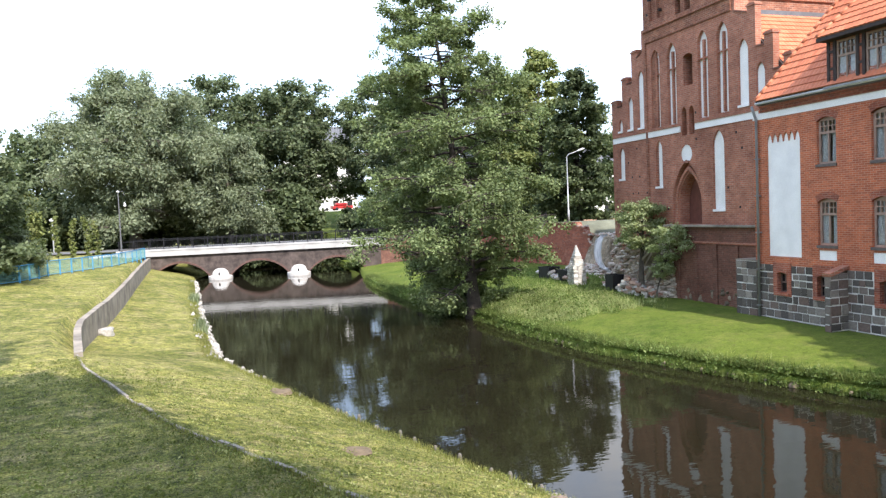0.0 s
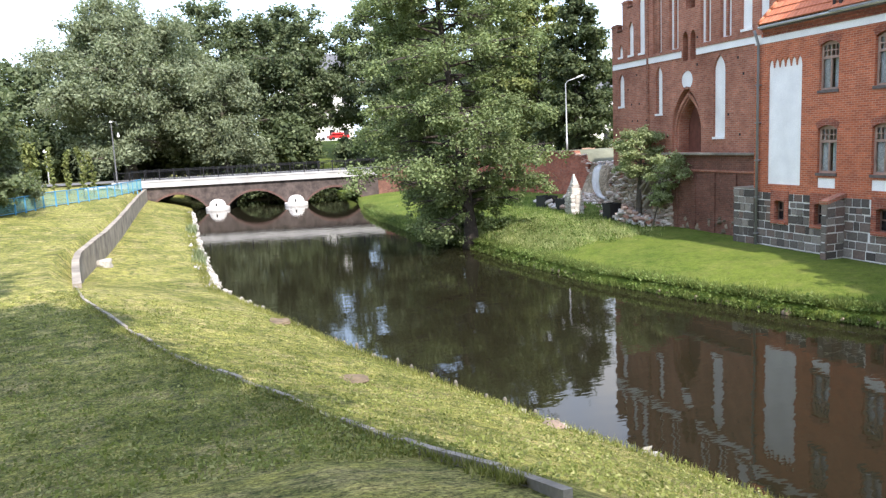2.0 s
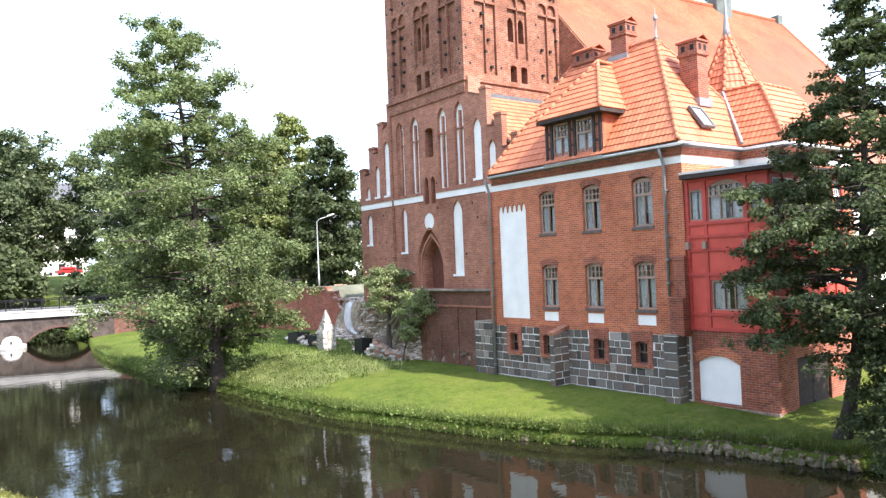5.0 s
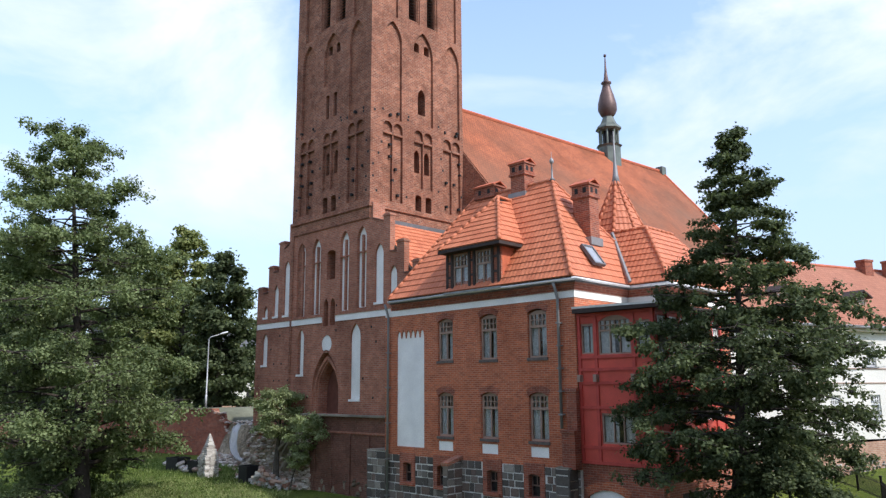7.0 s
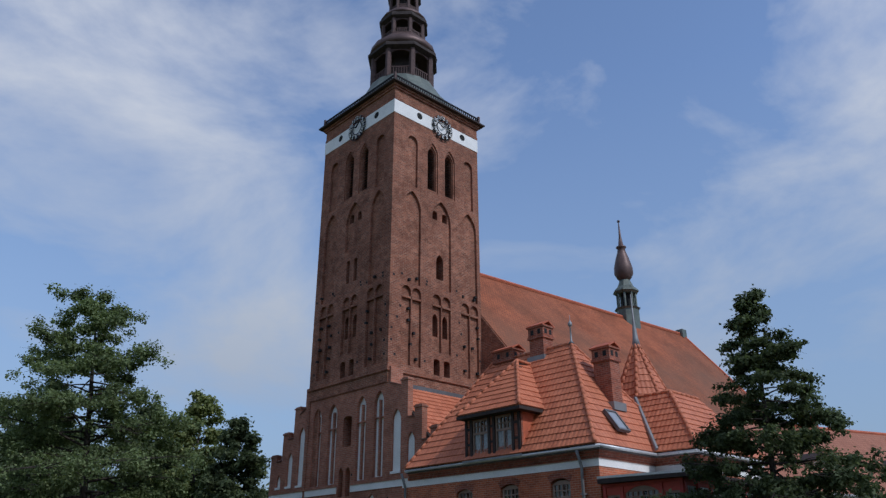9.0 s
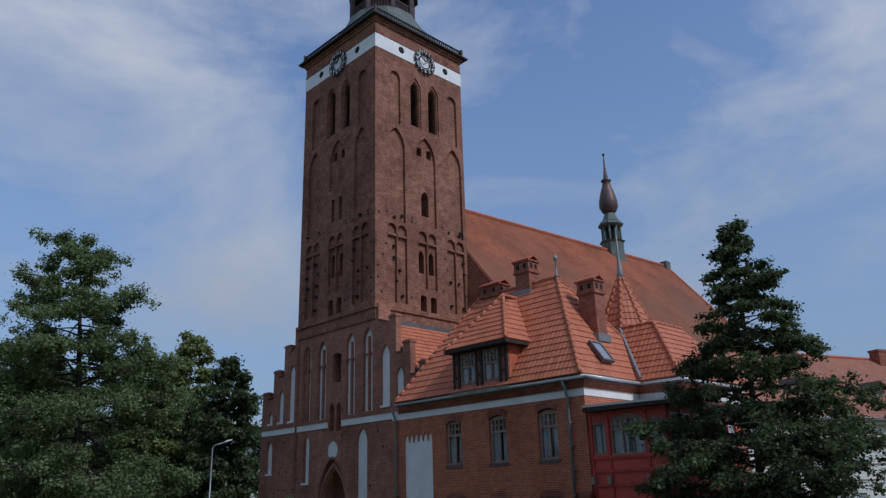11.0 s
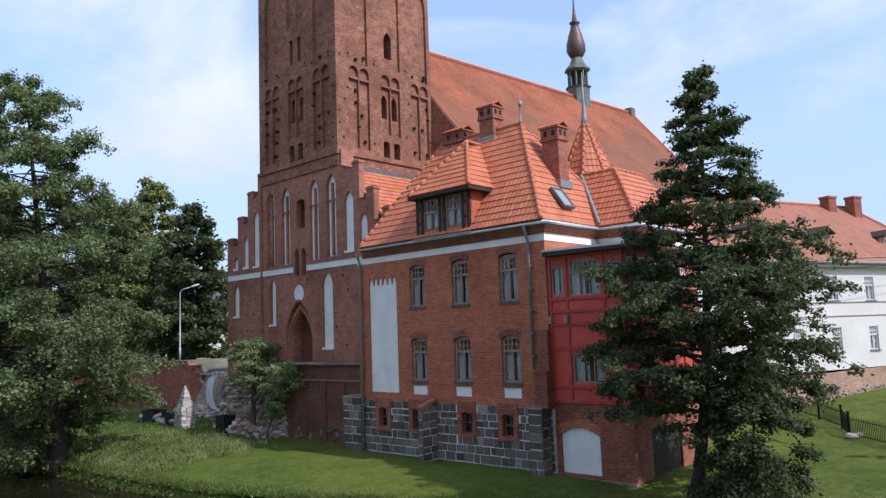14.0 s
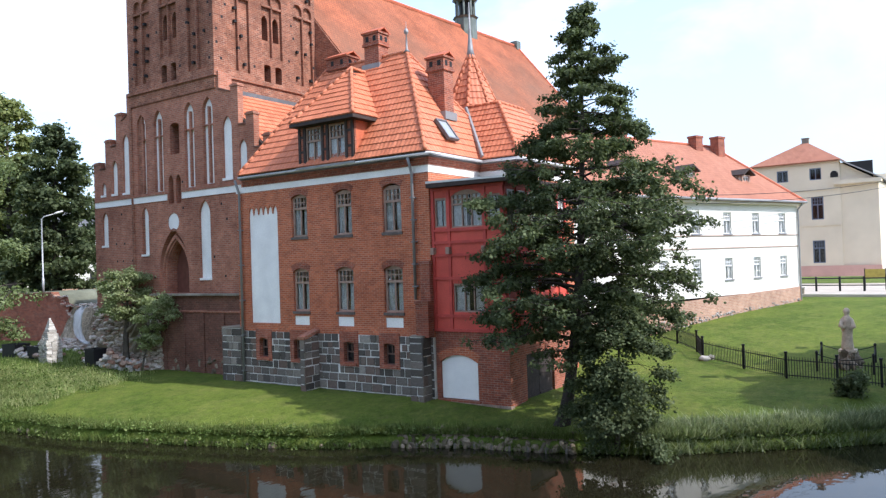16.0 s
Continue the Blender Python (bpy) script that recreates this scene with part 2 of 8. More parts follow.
def lichen(m, z0, z1, color):
    """Brown growth that thickens down a roof slope from z1 to z0, in ragged patches."""
    n, l = m.node_tree.nodes, m.node_tree.links
    p = n["Principled BSDF"]
    clean = p.inputs["Base Color"].links[0].from_socket
    g = n.new("ShaderNodeNewGeometry")
    sep = n.new("ShaderNodeSeparateXYZ")
    l.new(g.outputs["Position"], sep.inputs["Vector"])
    ramp = n.new("ShaderNodeMapRange")
    ramp.inputs["From Min"].default_value, ramp.inputs["From Max"].default_value = z0, z1
    ramp.inputs["To Min"].default_value, ramp.inputs["To Max"].default_value = 0.72, 0.28
    l.new(sep.outputs["Z"], ramp.inputs["Value"])
    add = n.new("ShaderNodeMath")
    add.operation = "MULTIPLY"
    l.new(noise_node(n, l, g.outputs["Position"], 0.16, 6, 0.6), add.inputs[0])
    l.new(ramp.outputs["Result"], add.inputs[1])
    fac = ramp_node(n, l, add.outputs[0], [(0.16, (0,) * 3), (0.36, (0.8,) * 3)])
    l.new(mix_node(n, l, fac, clean, color), p.inputs["Base Color"])


lichen(M_NAVE, 16.5, 25.0, (0.17, 0.095, 0.06))
M_HOUSETILE = brick_mat("house_roof_tiles", (0.43, 0.19, 0.118), (0.37, 0.16, 0.1), (0.29, 0.118, 0.076), (0.8, 0.76, 0.72), w=0.25, h=0.28, gap=0.02, stain_amt=0.5, mottle=0.35)
M_GRANITE = random_mat("granite_block", [(0.0, (0.07, 0.06, 0.05)), (0.3, (0.125, 0.108, 0.09)), (0.55, (0.19, 0.165, 0.138)), (0.75, (0.16, 0.105, 0.08)), (0.9, (0.22, 0.19, 0.156)), (1.0, (0.32, 0.285, 0.24))], 0.95, 1.6, 4)
M_FIELD = random_mat("field_stone", [(0.0, (0.12, 0.096, 0.064)), (0.4, (0.21, 0.175, 0.125)), (0.75, (0.34, 0.29, 0.215)), (1.0, (0.22, 0.15, 0.105))], 0.9, 0.6, 6)
M_PALESTONE = random_mat("pale_bank_stone", [(0.0, (0.22, 0.2, 0.165)), (0.5, (0.36, 0.34, 0.295)), (1.0, (0.5, 0.47, 0.415))], 0.9, 0.5, 8)
M_RUBBLE = island_mat("broken_rubble", [(0.0, (0.3, 0.24, 0.19)), (0.35, (0.52, 0.45, 0.37)), (0.7, (0.72, 0.67, 0.58)), (1.0, (0.36, 0.15, 0.09))])
M_WHITESTONE = random_mat("whitewashed_brick", [(0.0, (0.36, 0.33, 0.29)), (0.5, (0.54, 0.51, 0.46)), (1.0, (0.68, 0.66, 0.61))], 0.9, 0.5, 8)
M_FOOTING = island_mat("grey_stone_footing", [(0.0, (0.17, 0.155, 0.13)), (0.5, (0.28, 0.26, 0.225)), (1.0, (0.4, 0.38, 0.34))])
M_MORTAR = plain("pale_mortar", (0.78, 0.76, 0.7), 0.95, vary=0.1, scale=4)
M_CONCRETE = plain("stained_concrete", (0.26, 0.225, 0.175), 0.95, vary=0.4, scale=1.1, bump=0.3, fine=18)
M_KERB = plain("pale_kerb_concrete", (0.27, 0.24, 0.19), 0.95, vary=0.3, scale=2.0, bump=0.3, fine=22)
M_SAND = plain("pale_sandy_paving", (0.46, 0.41, 0.34), 0.95, vary=0.12, scale=0.7)
M_SLAB = plain("pale_concrete_slab", (0.52, 0.5, 0.46), 0.9, vary=0.1, scale=0.8)
M_DECK = plain("grey_concrete_deck", (0.42, 0.41, 0.385), 0.9, vary=0.18, scale=0.7, bump=0.2)
M_ZINC = plain("zinc_sheet", (0.27, 0.27, 0.265), 0.55, 0.35, vary=0.15, scale=2)
# lit copy of the zinc: its bright highlight is put into the base colour
M_LITZINC = plain("zinc_highlight_tone", (0.68, 0.68, 0.67), 0.4, 0.3, vary=0.1, scale=2)
M_SILL = plain("grimy_brick_sill", (0.13, 0.105, 0.09), 0.9, vary=0.3, scale=5)
# field stone darkened for moss and for tree shade, both in the colour
M_MOSSYSHADE = random_mat("mossy_shade_toned_stone", [(0.0, (0.08, 0.066, 0.042)), (0.5, (0.17, 0.135, 0.09)), (1.0, (0.32, 0.255, 0.18))], 0.95, 0.8, 7)
M_LEAD = plain("grey_lead_sheet", (0.14, 0.14, 0.14), 0.55, 0.3, vary=0.2)
M_COPPER = plain("green_copper", (0.14, 0.16, 0.135), 0.55, 0.3, vary=0.25, scale=1.5)
M_COPPERRED = plain("brown_copper", (0.13, 0.082, 0.07), 0.5, 0.35, vary=0.25, scale=1.5)
M_DARKWOOD = plain("dark_timber", (0.045, 0.032, 0.027), 0.8, vary=0.3, scale=5)
M_LANTERNWOOD = plain("painted_lantern_timber", (0.1, 0.06, 0.052), 0.75, vary=0.25, scale=3)
M_REDPAINT = plain("red_painted_boards", (0.6, 0.088, 0.058), 0.65, vary=0.14, scale=1.3, bump=0.15)
M_REDTRIM = plain("dark_red_painted_timber", (0.5, 0.064, 0.046), 0.6, vary=0.18, scale=3)
M_FRAME = plain("greyed_window_frame", (0.35, 0.235, 0.175), 0.7, vary=0.15, scale=6)
M_DARKPANE = plain("dark_cellar_pane", (0.015, 0.015, 0.016), 0.25, vary=0.2, bump=0)
M_CELLARFRAME = plain("brown_cellar_frame", (0.17, 0.1, 0.075), 0.7, vary=0.2, scale=6)
M_WHITEFRAME = plain("white_window_frame", (0.74, 0.74, 0.72), 0.5, vary=0.05)
M_BLUEFRAME = plain("blue_grey_window_frame", (0.14, 0.17, 0.23), 0.5, vary=0.1)
M_CURTAIN = plain("white_net_curtain", (0.64, 0.62, 0.59), 0.95, vary=0.2, scale=9)
# near-black base colour that paints the shade inside rooms, holes and openings
M_DARK = plain("painted_inside_shade", (0.02, 0.02, 0.02), 0.9, vary=0.2)
M_GLASS = glass_mat("window_glass")
M_IRON = plain("black_iron", (0.018, 0.018, 0.02), 0.55, 0.5, vary=0.2)
M_BLUEPAINT = plain("blue_fence_paint", (0.06, 0.25, 0.42), 0.55, vary=0.12)
M_TEAL = plain("teal_mesh_panel", (0.14, 0.34, 0.33), 0.7, vary=0.15)
M_POLE = plain("grey_lamp_pole", (0.42, 0.43, 0.42), 0.5, 0.4, vary=0.1)
M_LAMPWHITE = plain("white_lamp_head", (0.78, 0.78, 0.76), 0.4, vary=0.04)
M_BARK = plain("dark_alder_bark", (0.05, 0.04, 0.032), 0.95, vary=0.35, scale=4, bump=0.7, fine=14)
M_BARK2 = plain("grey_tree_bark", (0.1, 0.085, 0.065), 0.95, vary=0.3, scale=4, bump=0.6, fine=14)
M_ALDER = leaf_mat("alder_leaf", (0.105, 0.14, 0.06), (0.175, 0.218, 0.096), (0.235, 0.28, 0.13))
M_DEEP = leaf_mat("deep_green_leaf", (0.048, 0.066, 0.031), (0.094, 0.119, 0.055), (0.155, 0.183, 0.094))
M_PARK = leaf_mat("park_tree_leaf", (0.072, 0.094, 0.047), (0.122, 0.15, 0.077), (0.175, 0.205, 0.112))
M_WILLOW = leaf_mat("grey_willow_leaf", (0.12, 0.142, 0.085), (0.19, 0.218, 0.13), (0.25, 0.28, 0.175))
M_YELLOWLEAF = leaf_mat("yellow_green_leaf", (0.11, 0.135, 0.045), (0.21, 0.235, 0.085), (0.28, 0.29, 0.12))
M_APPLE = leaf_mat("apple_leaf", (0.17, 0.21, 0.095), (0.29, 0.335, 0.165), (0.38, 0.42, 0.24))
M_WEED = leaf_mat("bank_weed", (0.065, 0.105, 0.024), (0.15, 0.21, 0.058), (0.24, 0.29, 0.11))
M_DRYGRASS = leaf_mat("dry_long_grass", (0.17, 0.215, 0.075), (0.3, 0.335, 0.14), (0.46, 0.45, 0.24))
M_BLADE = leaf_mat("lawn_blade", (0.11, 0.122, 0.03), (0.19, 0.198, 0.056), (0.3, 0.28, 0.12))
M_CLOVER = leaf_mat("lawn_clover", (0.1, 0.122, 0.032), (0.2, 0.222, 0.065), (0.32, 0.315, 0.14))
M_RIMGRASS = leaf_mat("rim_grass_blade", (0.07, 0.1, 0.025), (0.14, 0.18, 0.05), (0.23, 0.26, 0.1))
M_REED = leaf_mat("pale_reed", (0.08, 0.11, 0.05), (0.19, 0.225, 0.12), (0.34, 0.36, 0.24))
M_LAWN = grass_mat("lawn", (0.108, 0.12, 0.028), (0.205, 0.202, 0.058), (0.29, 0.245, 0.115), (0.1, 0.07, 0.044), 1.6)
M_FARLAWN = grass_mat("far_bank_lawn", (0.07, 0.106, 0.017), (0.107, 0.142, 0.024), (0.14, 0.155, 0.039), (0.115, 0.108, 0.045), 0.6)
M_TERRACE = plain("trodden_grey_ground", (0.17, 0.175, 0.12), 0.95, vary=0.3, scale=0.6, bump=0.4, fine=9)
M_WATER = water_mat()
M_ASPHALT = plain("road_asphalt", (0.14, 0.14, 0.135), 0.9, vary=0.15, scale=0.8)
M_TARP = plain("white_tarpaulin", (0.92, 0.91, 0.88), 0.7, vary=0.08, scale=2)
M_BLACKPLASTIC = plain("black_plastic", (0.02, 0.02, 0.022), 0.5, vary=0.2)
M_STATUE = plain("weathered_sandstone", (0.56, 0.46, 0.34), 0.9, vary=0.25, scale=4, bump=0.4, fine=20)
M_NUMERAL = plain("pale_clock_numerals", (0.8, 0.8, 0.77), 0.5, vary=0.05)
M_CARRED = plain("red_car_paint", (0.4, 0.03, 0.03), 0.3, vary=0.05, bump=0)


# ---- building helpers ----
BASE = {}


def thing(name, base, label, category, group="", kind=""):
    ob = new(name)
    ob.location = base
    ob.empty_display_size = 0.3
    BASE[ob.name] = Vector(base)
    return tagged(ob, label, category, group, kind)


def attach(ob, parent):
    ob.parent = parent
    if parent.name in BASE:
        ob.matrix_parent_inverse = Matrix.Translation(-BASE[parent.name])
    return ob


def metric_uv(bm):
    uv = bm.loops.layers.uv.verify()
    up = Vector((0, 0, 1))
    for f in bm.faces:
        nrm = f.normal
        if abs(nrm.z) > 0.96:
            for lp in f.loops:
                lp[uv].uv = lp.vert.co.xy
        else:
            t = up.cross(nrm).normalized()
            s = nrm.cross(t)
            for lp in f.loops:
                lp[uv].uv = (lp.vert.co.dot(t), lp.vert.co.dot(s))


def to_mesh(name, bm, material, smooth=False, clean=True):
    if clean:
        bmesh.ops.recalc_face_normals(bm, faces=bm.faces)
    bm.normal_update()
    metric_uv(bm)
    me = bpy.data.meshes.new(name)
    bm.to_mesh(me)
    bm.free()
    me.materials.append(material)
    if smooth:
        me.shade_smooth()
    return me


def part(name, bm, material, parent=None, label="", smooth=False, clean=True):
    ob = new(name, to_mesh(name, bm, material, smooth, clean))
    if parent:
        attach(ob, parent)
    if label:
        ob["label"] = label
    return ob


def piece(name, me, m, parent=None, label=""):
    ob = new(name, me)
    ob.matrix_basis = m
    if parent:
        attach(ob, parent)
    if label:
        ob["label"] = label
    return ob


def box(bm, x0, y0, z0, x1, y1, z1, bevel=0.0):
    c = Vector(((x0 + x1) / 2, (y0 + y1) / 2, (z0 + z1) / 2))
    r = bmesh.ops.create_cube(bm, size=1.0, matrix=Matrix.Translation(c) @ Matrix.Diagonal((abs(x1 - x0), abs(y1 - y0), abs(z1 - z0), 1)))
    if bevel:
        es = list({e for v in r["verts"] for e in v.link_edges})
        bmesh.ops.bevel(bm, geom=es, offset=bevel, segments=1, affect="EDGES")
    return bm


def boxes(*rows):
    bm = bmesh.new()
    for r in rows:
        box(bm, *r)
    return bm


def tube(bm, pts, radii, n=8, cap=True):
    """A tapered tube along points."""
    pts = [Vector(p) for p in pts]
    rings = []
    side = Vector((1, 0, 0))
    for i, p in enumerate(pts):
        d = (pts[min(i + 1, len(pts) - 1)] - pts[max(i - 1, 0)]).normalized()
        a = d.cross(side)
        if a.length < 0.15:
            a = d.cross(Vector((0, 1, 0)))
        a.normalize()
        b = d.cross(a)
        r = radii[i] if isinstance(radii, (list, tuple)) else radii
        rings.append([bm.verts.new(p + (a * math.cos(k * 2 * math.pi / n) + b * math.sin(k * 2 * math.pi / n)) * r) for k in range(n)])
    for r0, r1 in zip(rings, rings[1:]):
        for k in range(n):
            bm.faces.new((r0[k], r0[(k + 1) % n], r1[(k + 1) % n], r1[k]))
    if cap:
        bm.faces.new(rings[0][::-1])
        bm.faces.new(rings[-1])
    return bm


def lathe(bm, c, prof, n=16, turn=0.0):
    """A turned shape: rows of (radius, z) about the upright through c."""
    rings = [[bm.verts.new((c[0] + r * math.cos(turn + 2 * math.pi * k / n), c[1] + r * math.sin(turn + 2 * math.pi * k / n), c[2] + z)) for k in range(n)] for r, z in prof]
    for a, b in zip(rings, rings[1:]):
        for k in range(n):
            bm.faces.new((a[k], a[(k + 1) % n], b[(k + 1) % n], b[k]))
    bm.faces.new(rings[0][::-1])
    bm.faces.new(rings[-1])
    return bm


class Frame:
    """A wall's own measure: u to the right as seen from outside, v up, d outwards."""

    def __init__(self, org, right):
        self.o, self.u, self.v = Vector(org), Vector(right).normalized(), Vector((0, 0, 1))
        self.n = self.u.cross(self.v)

    def at(self, u, v, d=0.0):
        return self.o + self.u * u + self.v * v + self.n * d

    def m(self, u, v, d=0.0):
        return Matrix.Translation(self.at(u, v, d)) @ Matrix((self.u, -self.n, self.v)).transposed().to_4x4()


def fbox(bm, F, u0, u1, v0, v1, d0, d1):
    m = Matrix.Translation(F.at((u0 + u1) / 2, (v0 + v1) / 2, (d0 + d1) / 2)) @ Matrix((F.u, -F.n, F.v)).transposed().to_4x4()
    bmesh.ops.create_cube(bm, size=1.0, matrix=m @ Matrix.Diagonal((abs(u1 - u0), abs(d1 - d0), abs(v1 - v0), 1)))
    return bm


def opening(u0, u1, v0, v1, kind="rect", n=7):
    """The outline of an opening, anticlockwise."""
    w, c = u1 - u0, (u0 + u1) / 2
    if kind == "rect":
        return [(u0, v0), (u1, v0), (u1, v1), (u0, v1)]
    if kind == "disc":
        r, k = w / 2, 20
        return [(c + r * math.cos(2 * math.pi * i / k), (v0 + v1) / 2 + r * math.sin(2 * math.pi * i / k)) for i in range(k)]
    pts = [(u0, v0), (u1, v0)]
    if kind == "seg":
        rise = 0.16 * w
        R = (w * w / 4 + rise * rise) / (2 * rise)
        a = math.asin(w / 2 / R)
        pts += [(c + R * math.sin(a - 2 * a * i / n), v1 - R + R * math.cos(a - 2 * a * i / n)) for i in range(n + 1)]
    elif kind == "round":
        pts += [(c + w / 2 * math.cos(math.pi * i / n), v1 - w / 2 + w / 2 * math.sin(math.pi * i / n)) for i in range(n + 1)]
    else:  # pointed: two arcs of the opening's own width
        R = w * 1.05
        top = math.sqrt(R * R - (R - w / 2) ** 2)
        a = math.acos((R - w / 2) / R)
        s = v1 - top
        pts += [(u1 - R + R * math.cos(a * i / n), s + R * math.sin(a * i / n)) for i in range(n + 1)]
        pts += [(u0 + R - R * math.cos(a * i / n), s + R * math.sin(a * i / n)) for i in range(n - 1, -1, -1)]
    return pts


def plate(bm, F, outline, holes=(), d=0.0, thick=0.3):
    """A wall with openings through it: its face at d, its back at d - thick."""
    loops = [list(outline)] + [list(h) for h in holes]
    front, back, edges = [], [], []
    for lp in loops:
        fv = [bm.verts.new(F.at(u, v, d)) for u, v in lp]
        bv = [bm.verts.new(F.at(u, v, d - thick)) for u, v in lp]
        front.append(fv)
        back.append(bv)
        edges += [bm.edges.new((fv[i], fv[(i + 1) % len(fv)])) for i in range(len(fv))]
    twin = {a: b for fv, bv in zip(front, back) for a, b in zip(fv, bv)}
    got = bmesh.ops.triangle_fill(bm, use_beauty=True, use_dissolve=False, edges=edges, normal=F.n)
    faces = [g for g in got["geom"] if isinstance(g, bmesh.types.BMFace)]
    for f in faces:
        bm.faces.new([twin[v] for v in reversed(f.verts)])
    for fv, bv in zip(front, back):
        k = len(fv)
        for i in range(k):
            bm.faces.new((fv[i], bv[i], bv[(i + 1) % k], fv[(i + 1) % k]))
    return bm


def ring_over(F, u0, u1, v1, width=0.26, d0=-0.02, d1=0.02, kind="seg"):
    """The arch of bricks on edge over an opening."""
    inner = [p for p in opening(u0, u1, v1 - 1, v1, kind)][2:]
    c = ((u0 + u1) / 2, v1 - (u1 - u0) * (1.1 if kind == "seg" else 0.5))
    outer = []
    for p in inner:
        q = Vector((p[0] - c[0], p[1] - c[1]))
        q *= 1 + width / q.length
        outer.append((c[0] + q.x, c[1] + q.y))
    bm = bmesh.new()
    vi, vo = [bm.verts.new(F.at(*p, d1)) for p in inner], [bm.verts.new(F.at(*p, d1)) for p in outer]
    bi, bo = [bm.verts.new(F.at(*p, d0)) for p in inner], [bm.verts.new(F.at(*p, d0)) for p in outer]
    for i in range(len(inner) - 1):
        for q, w in ((vi, vo), (vo, bo), (bo, bi), (bi, vi)):
            bm.faces.new((q[i], w[i], w[i + 1], q[i + 1]))
    for i in (0, -1):
        bm.faces.new((vi[i], vo[i], bo[i], bi[i]))
    return bm


def lump(bm, c, r, seed, sub=2, rough=0.25, flat=1.0):
    got = bmesh.ops.create_icosphere(bm, subdivisions=sub, radius=1.0)
    rnd = random.Random(seed)
    off = Vector((rnd.uniform(-50, 50), rnd.uniform(-50, 50), rnd.uniform(-50, 50)))
    s = Vector((rnd.uniform(0.8, 1.25), rnd.uniform(0.8, 1.25), rnd.uniform(0.7, 1.0) * flat))
    for v in got["verts"]:
        k = 1 + rough * noise.noise(v.co * 1.3 + off)
        v.co = Vector(c) + Vector((v.co.x * s.x, v.co.y * s.y, v.co.z * s.z)) * (k * r)
    return bm


def tile_slope(corners, course=0.36, pitch=0.22, amp=0.014, lift=0.048):
    """A roof slope laid with pantiles: a convex outline (eave first, left to right), in courses of rolled tiles."""
    P = [Vector(c) for c in corners]
    o = P[0]
    n = (P[1] - P[0]).cross(P[2] - P[0]).normalized()
    if n.z < 0:
        n = -n
    t = Vector((0, 0, 1)).cross(n).normalized()
    s = n.cross(t)
    poly = [((p - o).dot(t), (p - o).dot(s)) for p in P]

    def span(v):
        xs = []
        for (a, b), (c, d) in zip(poly, poly[1:] + poly[:1]):
            if (b - v) * (d - v) < 0 or b == v:
                xs.append(a + (c - a) * (v - b) / (d - b) if d != b else a)
        return (min(xs), max(xs)) if len(xs) > 1 else None

    verts, faces = [], []
    vmin, vmax = min(p[1] for p in poly), max(p[1] for p in poly)
    rows = max(1, int((vmax - vmin) / course + 0.5))
    h = (vmax - vmin) / rows
    for r in range(rows):
        v0, v1 = vmin + r * h, vmin + (r + 1) * h
        a, b = span(v0 + h * 0.02), span(v1 - h * 0.02)
        if not a:
            continue
        b = b or (sum(a) / 2, sum(a) / 2)
        u = math.floor(min(a[0], b[0]) / pitch) * pitch
        while u < max(a[1], b[1]):
            prof = ((0.0, 0.0), (0.22, 1.0), (0.5, 0.75), (0.75, -0.1), (1.0, 0.0))
            base = len(verts)
            k = 0
            for q, up in prof:
                uu = u + q * pitch
                lo = min(max(uu, a[0]), a[1])
                hi = min(max(uu, b[0]), b[1])
                verts += [o + t * lo + s * v0 + n * (up * amp - 0.02), o + t * lo + s * v0 + n * (lift + up * amp), o + t * hi + s * (v1 + 0.03) + n * (0.012 + up * amp)]
                k += 1
            if verts[base][0:3] != verts[base + 12][0:3] or verts[base + 2][0:3] != verts[base + 14][0:3]:
                for i in range(k - 1):
                    j = base + 3 * i
                    faces += [(j, j + 3, j + 4, j + 1), (j + 1, j + 4, j + 5, j + 2)]
            else:
                del verts[base:]
            u += pitch
    me = bpy.data.meshes.new("tiles")
    me.from_pydata(verts, [], faces)
    me.validate()
    me.materials.append(M_TILE)
    return me


def slab(bm, corners, thick=0.12):
    """A flat sheet of some thickness below its corners."""
    P = [Vector(c) for c in corners]
    n = (P[1] - P[0]).cross(P[2] - P[0]).normalized()
    if n.z < 0:
        n = -n
    a = [bm.verts.new(p) for p in P]
    b = [bm.verts.new(p - n * thick) for p in P]
    bm.faces.new(a)
    bm.faces.new(b[::-1])
    for i in range(len(a)):
        bm.faces.new((a[i], b[i], b[(i + 1) % len(a)], a[(i + 1) % len(a)]))
    return bm


def fast_mesh(name, verts, faces_n, material):
    """A mesh of separate polygons with faces_n corners each, from an array of corners."""
    verts = np.asarray(verts, dtype=np.float32).reshape(-1, 3)
    nv = len(verts)
    nf = nv // faces_n
    me = bpy.data.meshes.new(name)
    me.vertices.add(nv)
    me.vertices.foreach_set("co", verts.ravel())
    me.loops.add(nv)
    me.loops.foreach_set("vertex_index", np.arange(nv, dtype=np.int32))
    me.polygons.add(nf)
    me.polygons.foreach_set("loop_start", np.arange(0, nv, faces_n, dtype=np.int32))
    me.update(calc_edges=True)
    me.materials.append(material)
    return me


def lerp_table(rows, y):
    xs, zs = [r[0] for r in rows], [r[1] for r in rows]
    return float(np.interp(y, xs, zs))


def smooth01(a, b, v):
    k = min(1.0, max(0.0, (v - a) / (b - a)))
    return k * k * (3 - 2 * k)


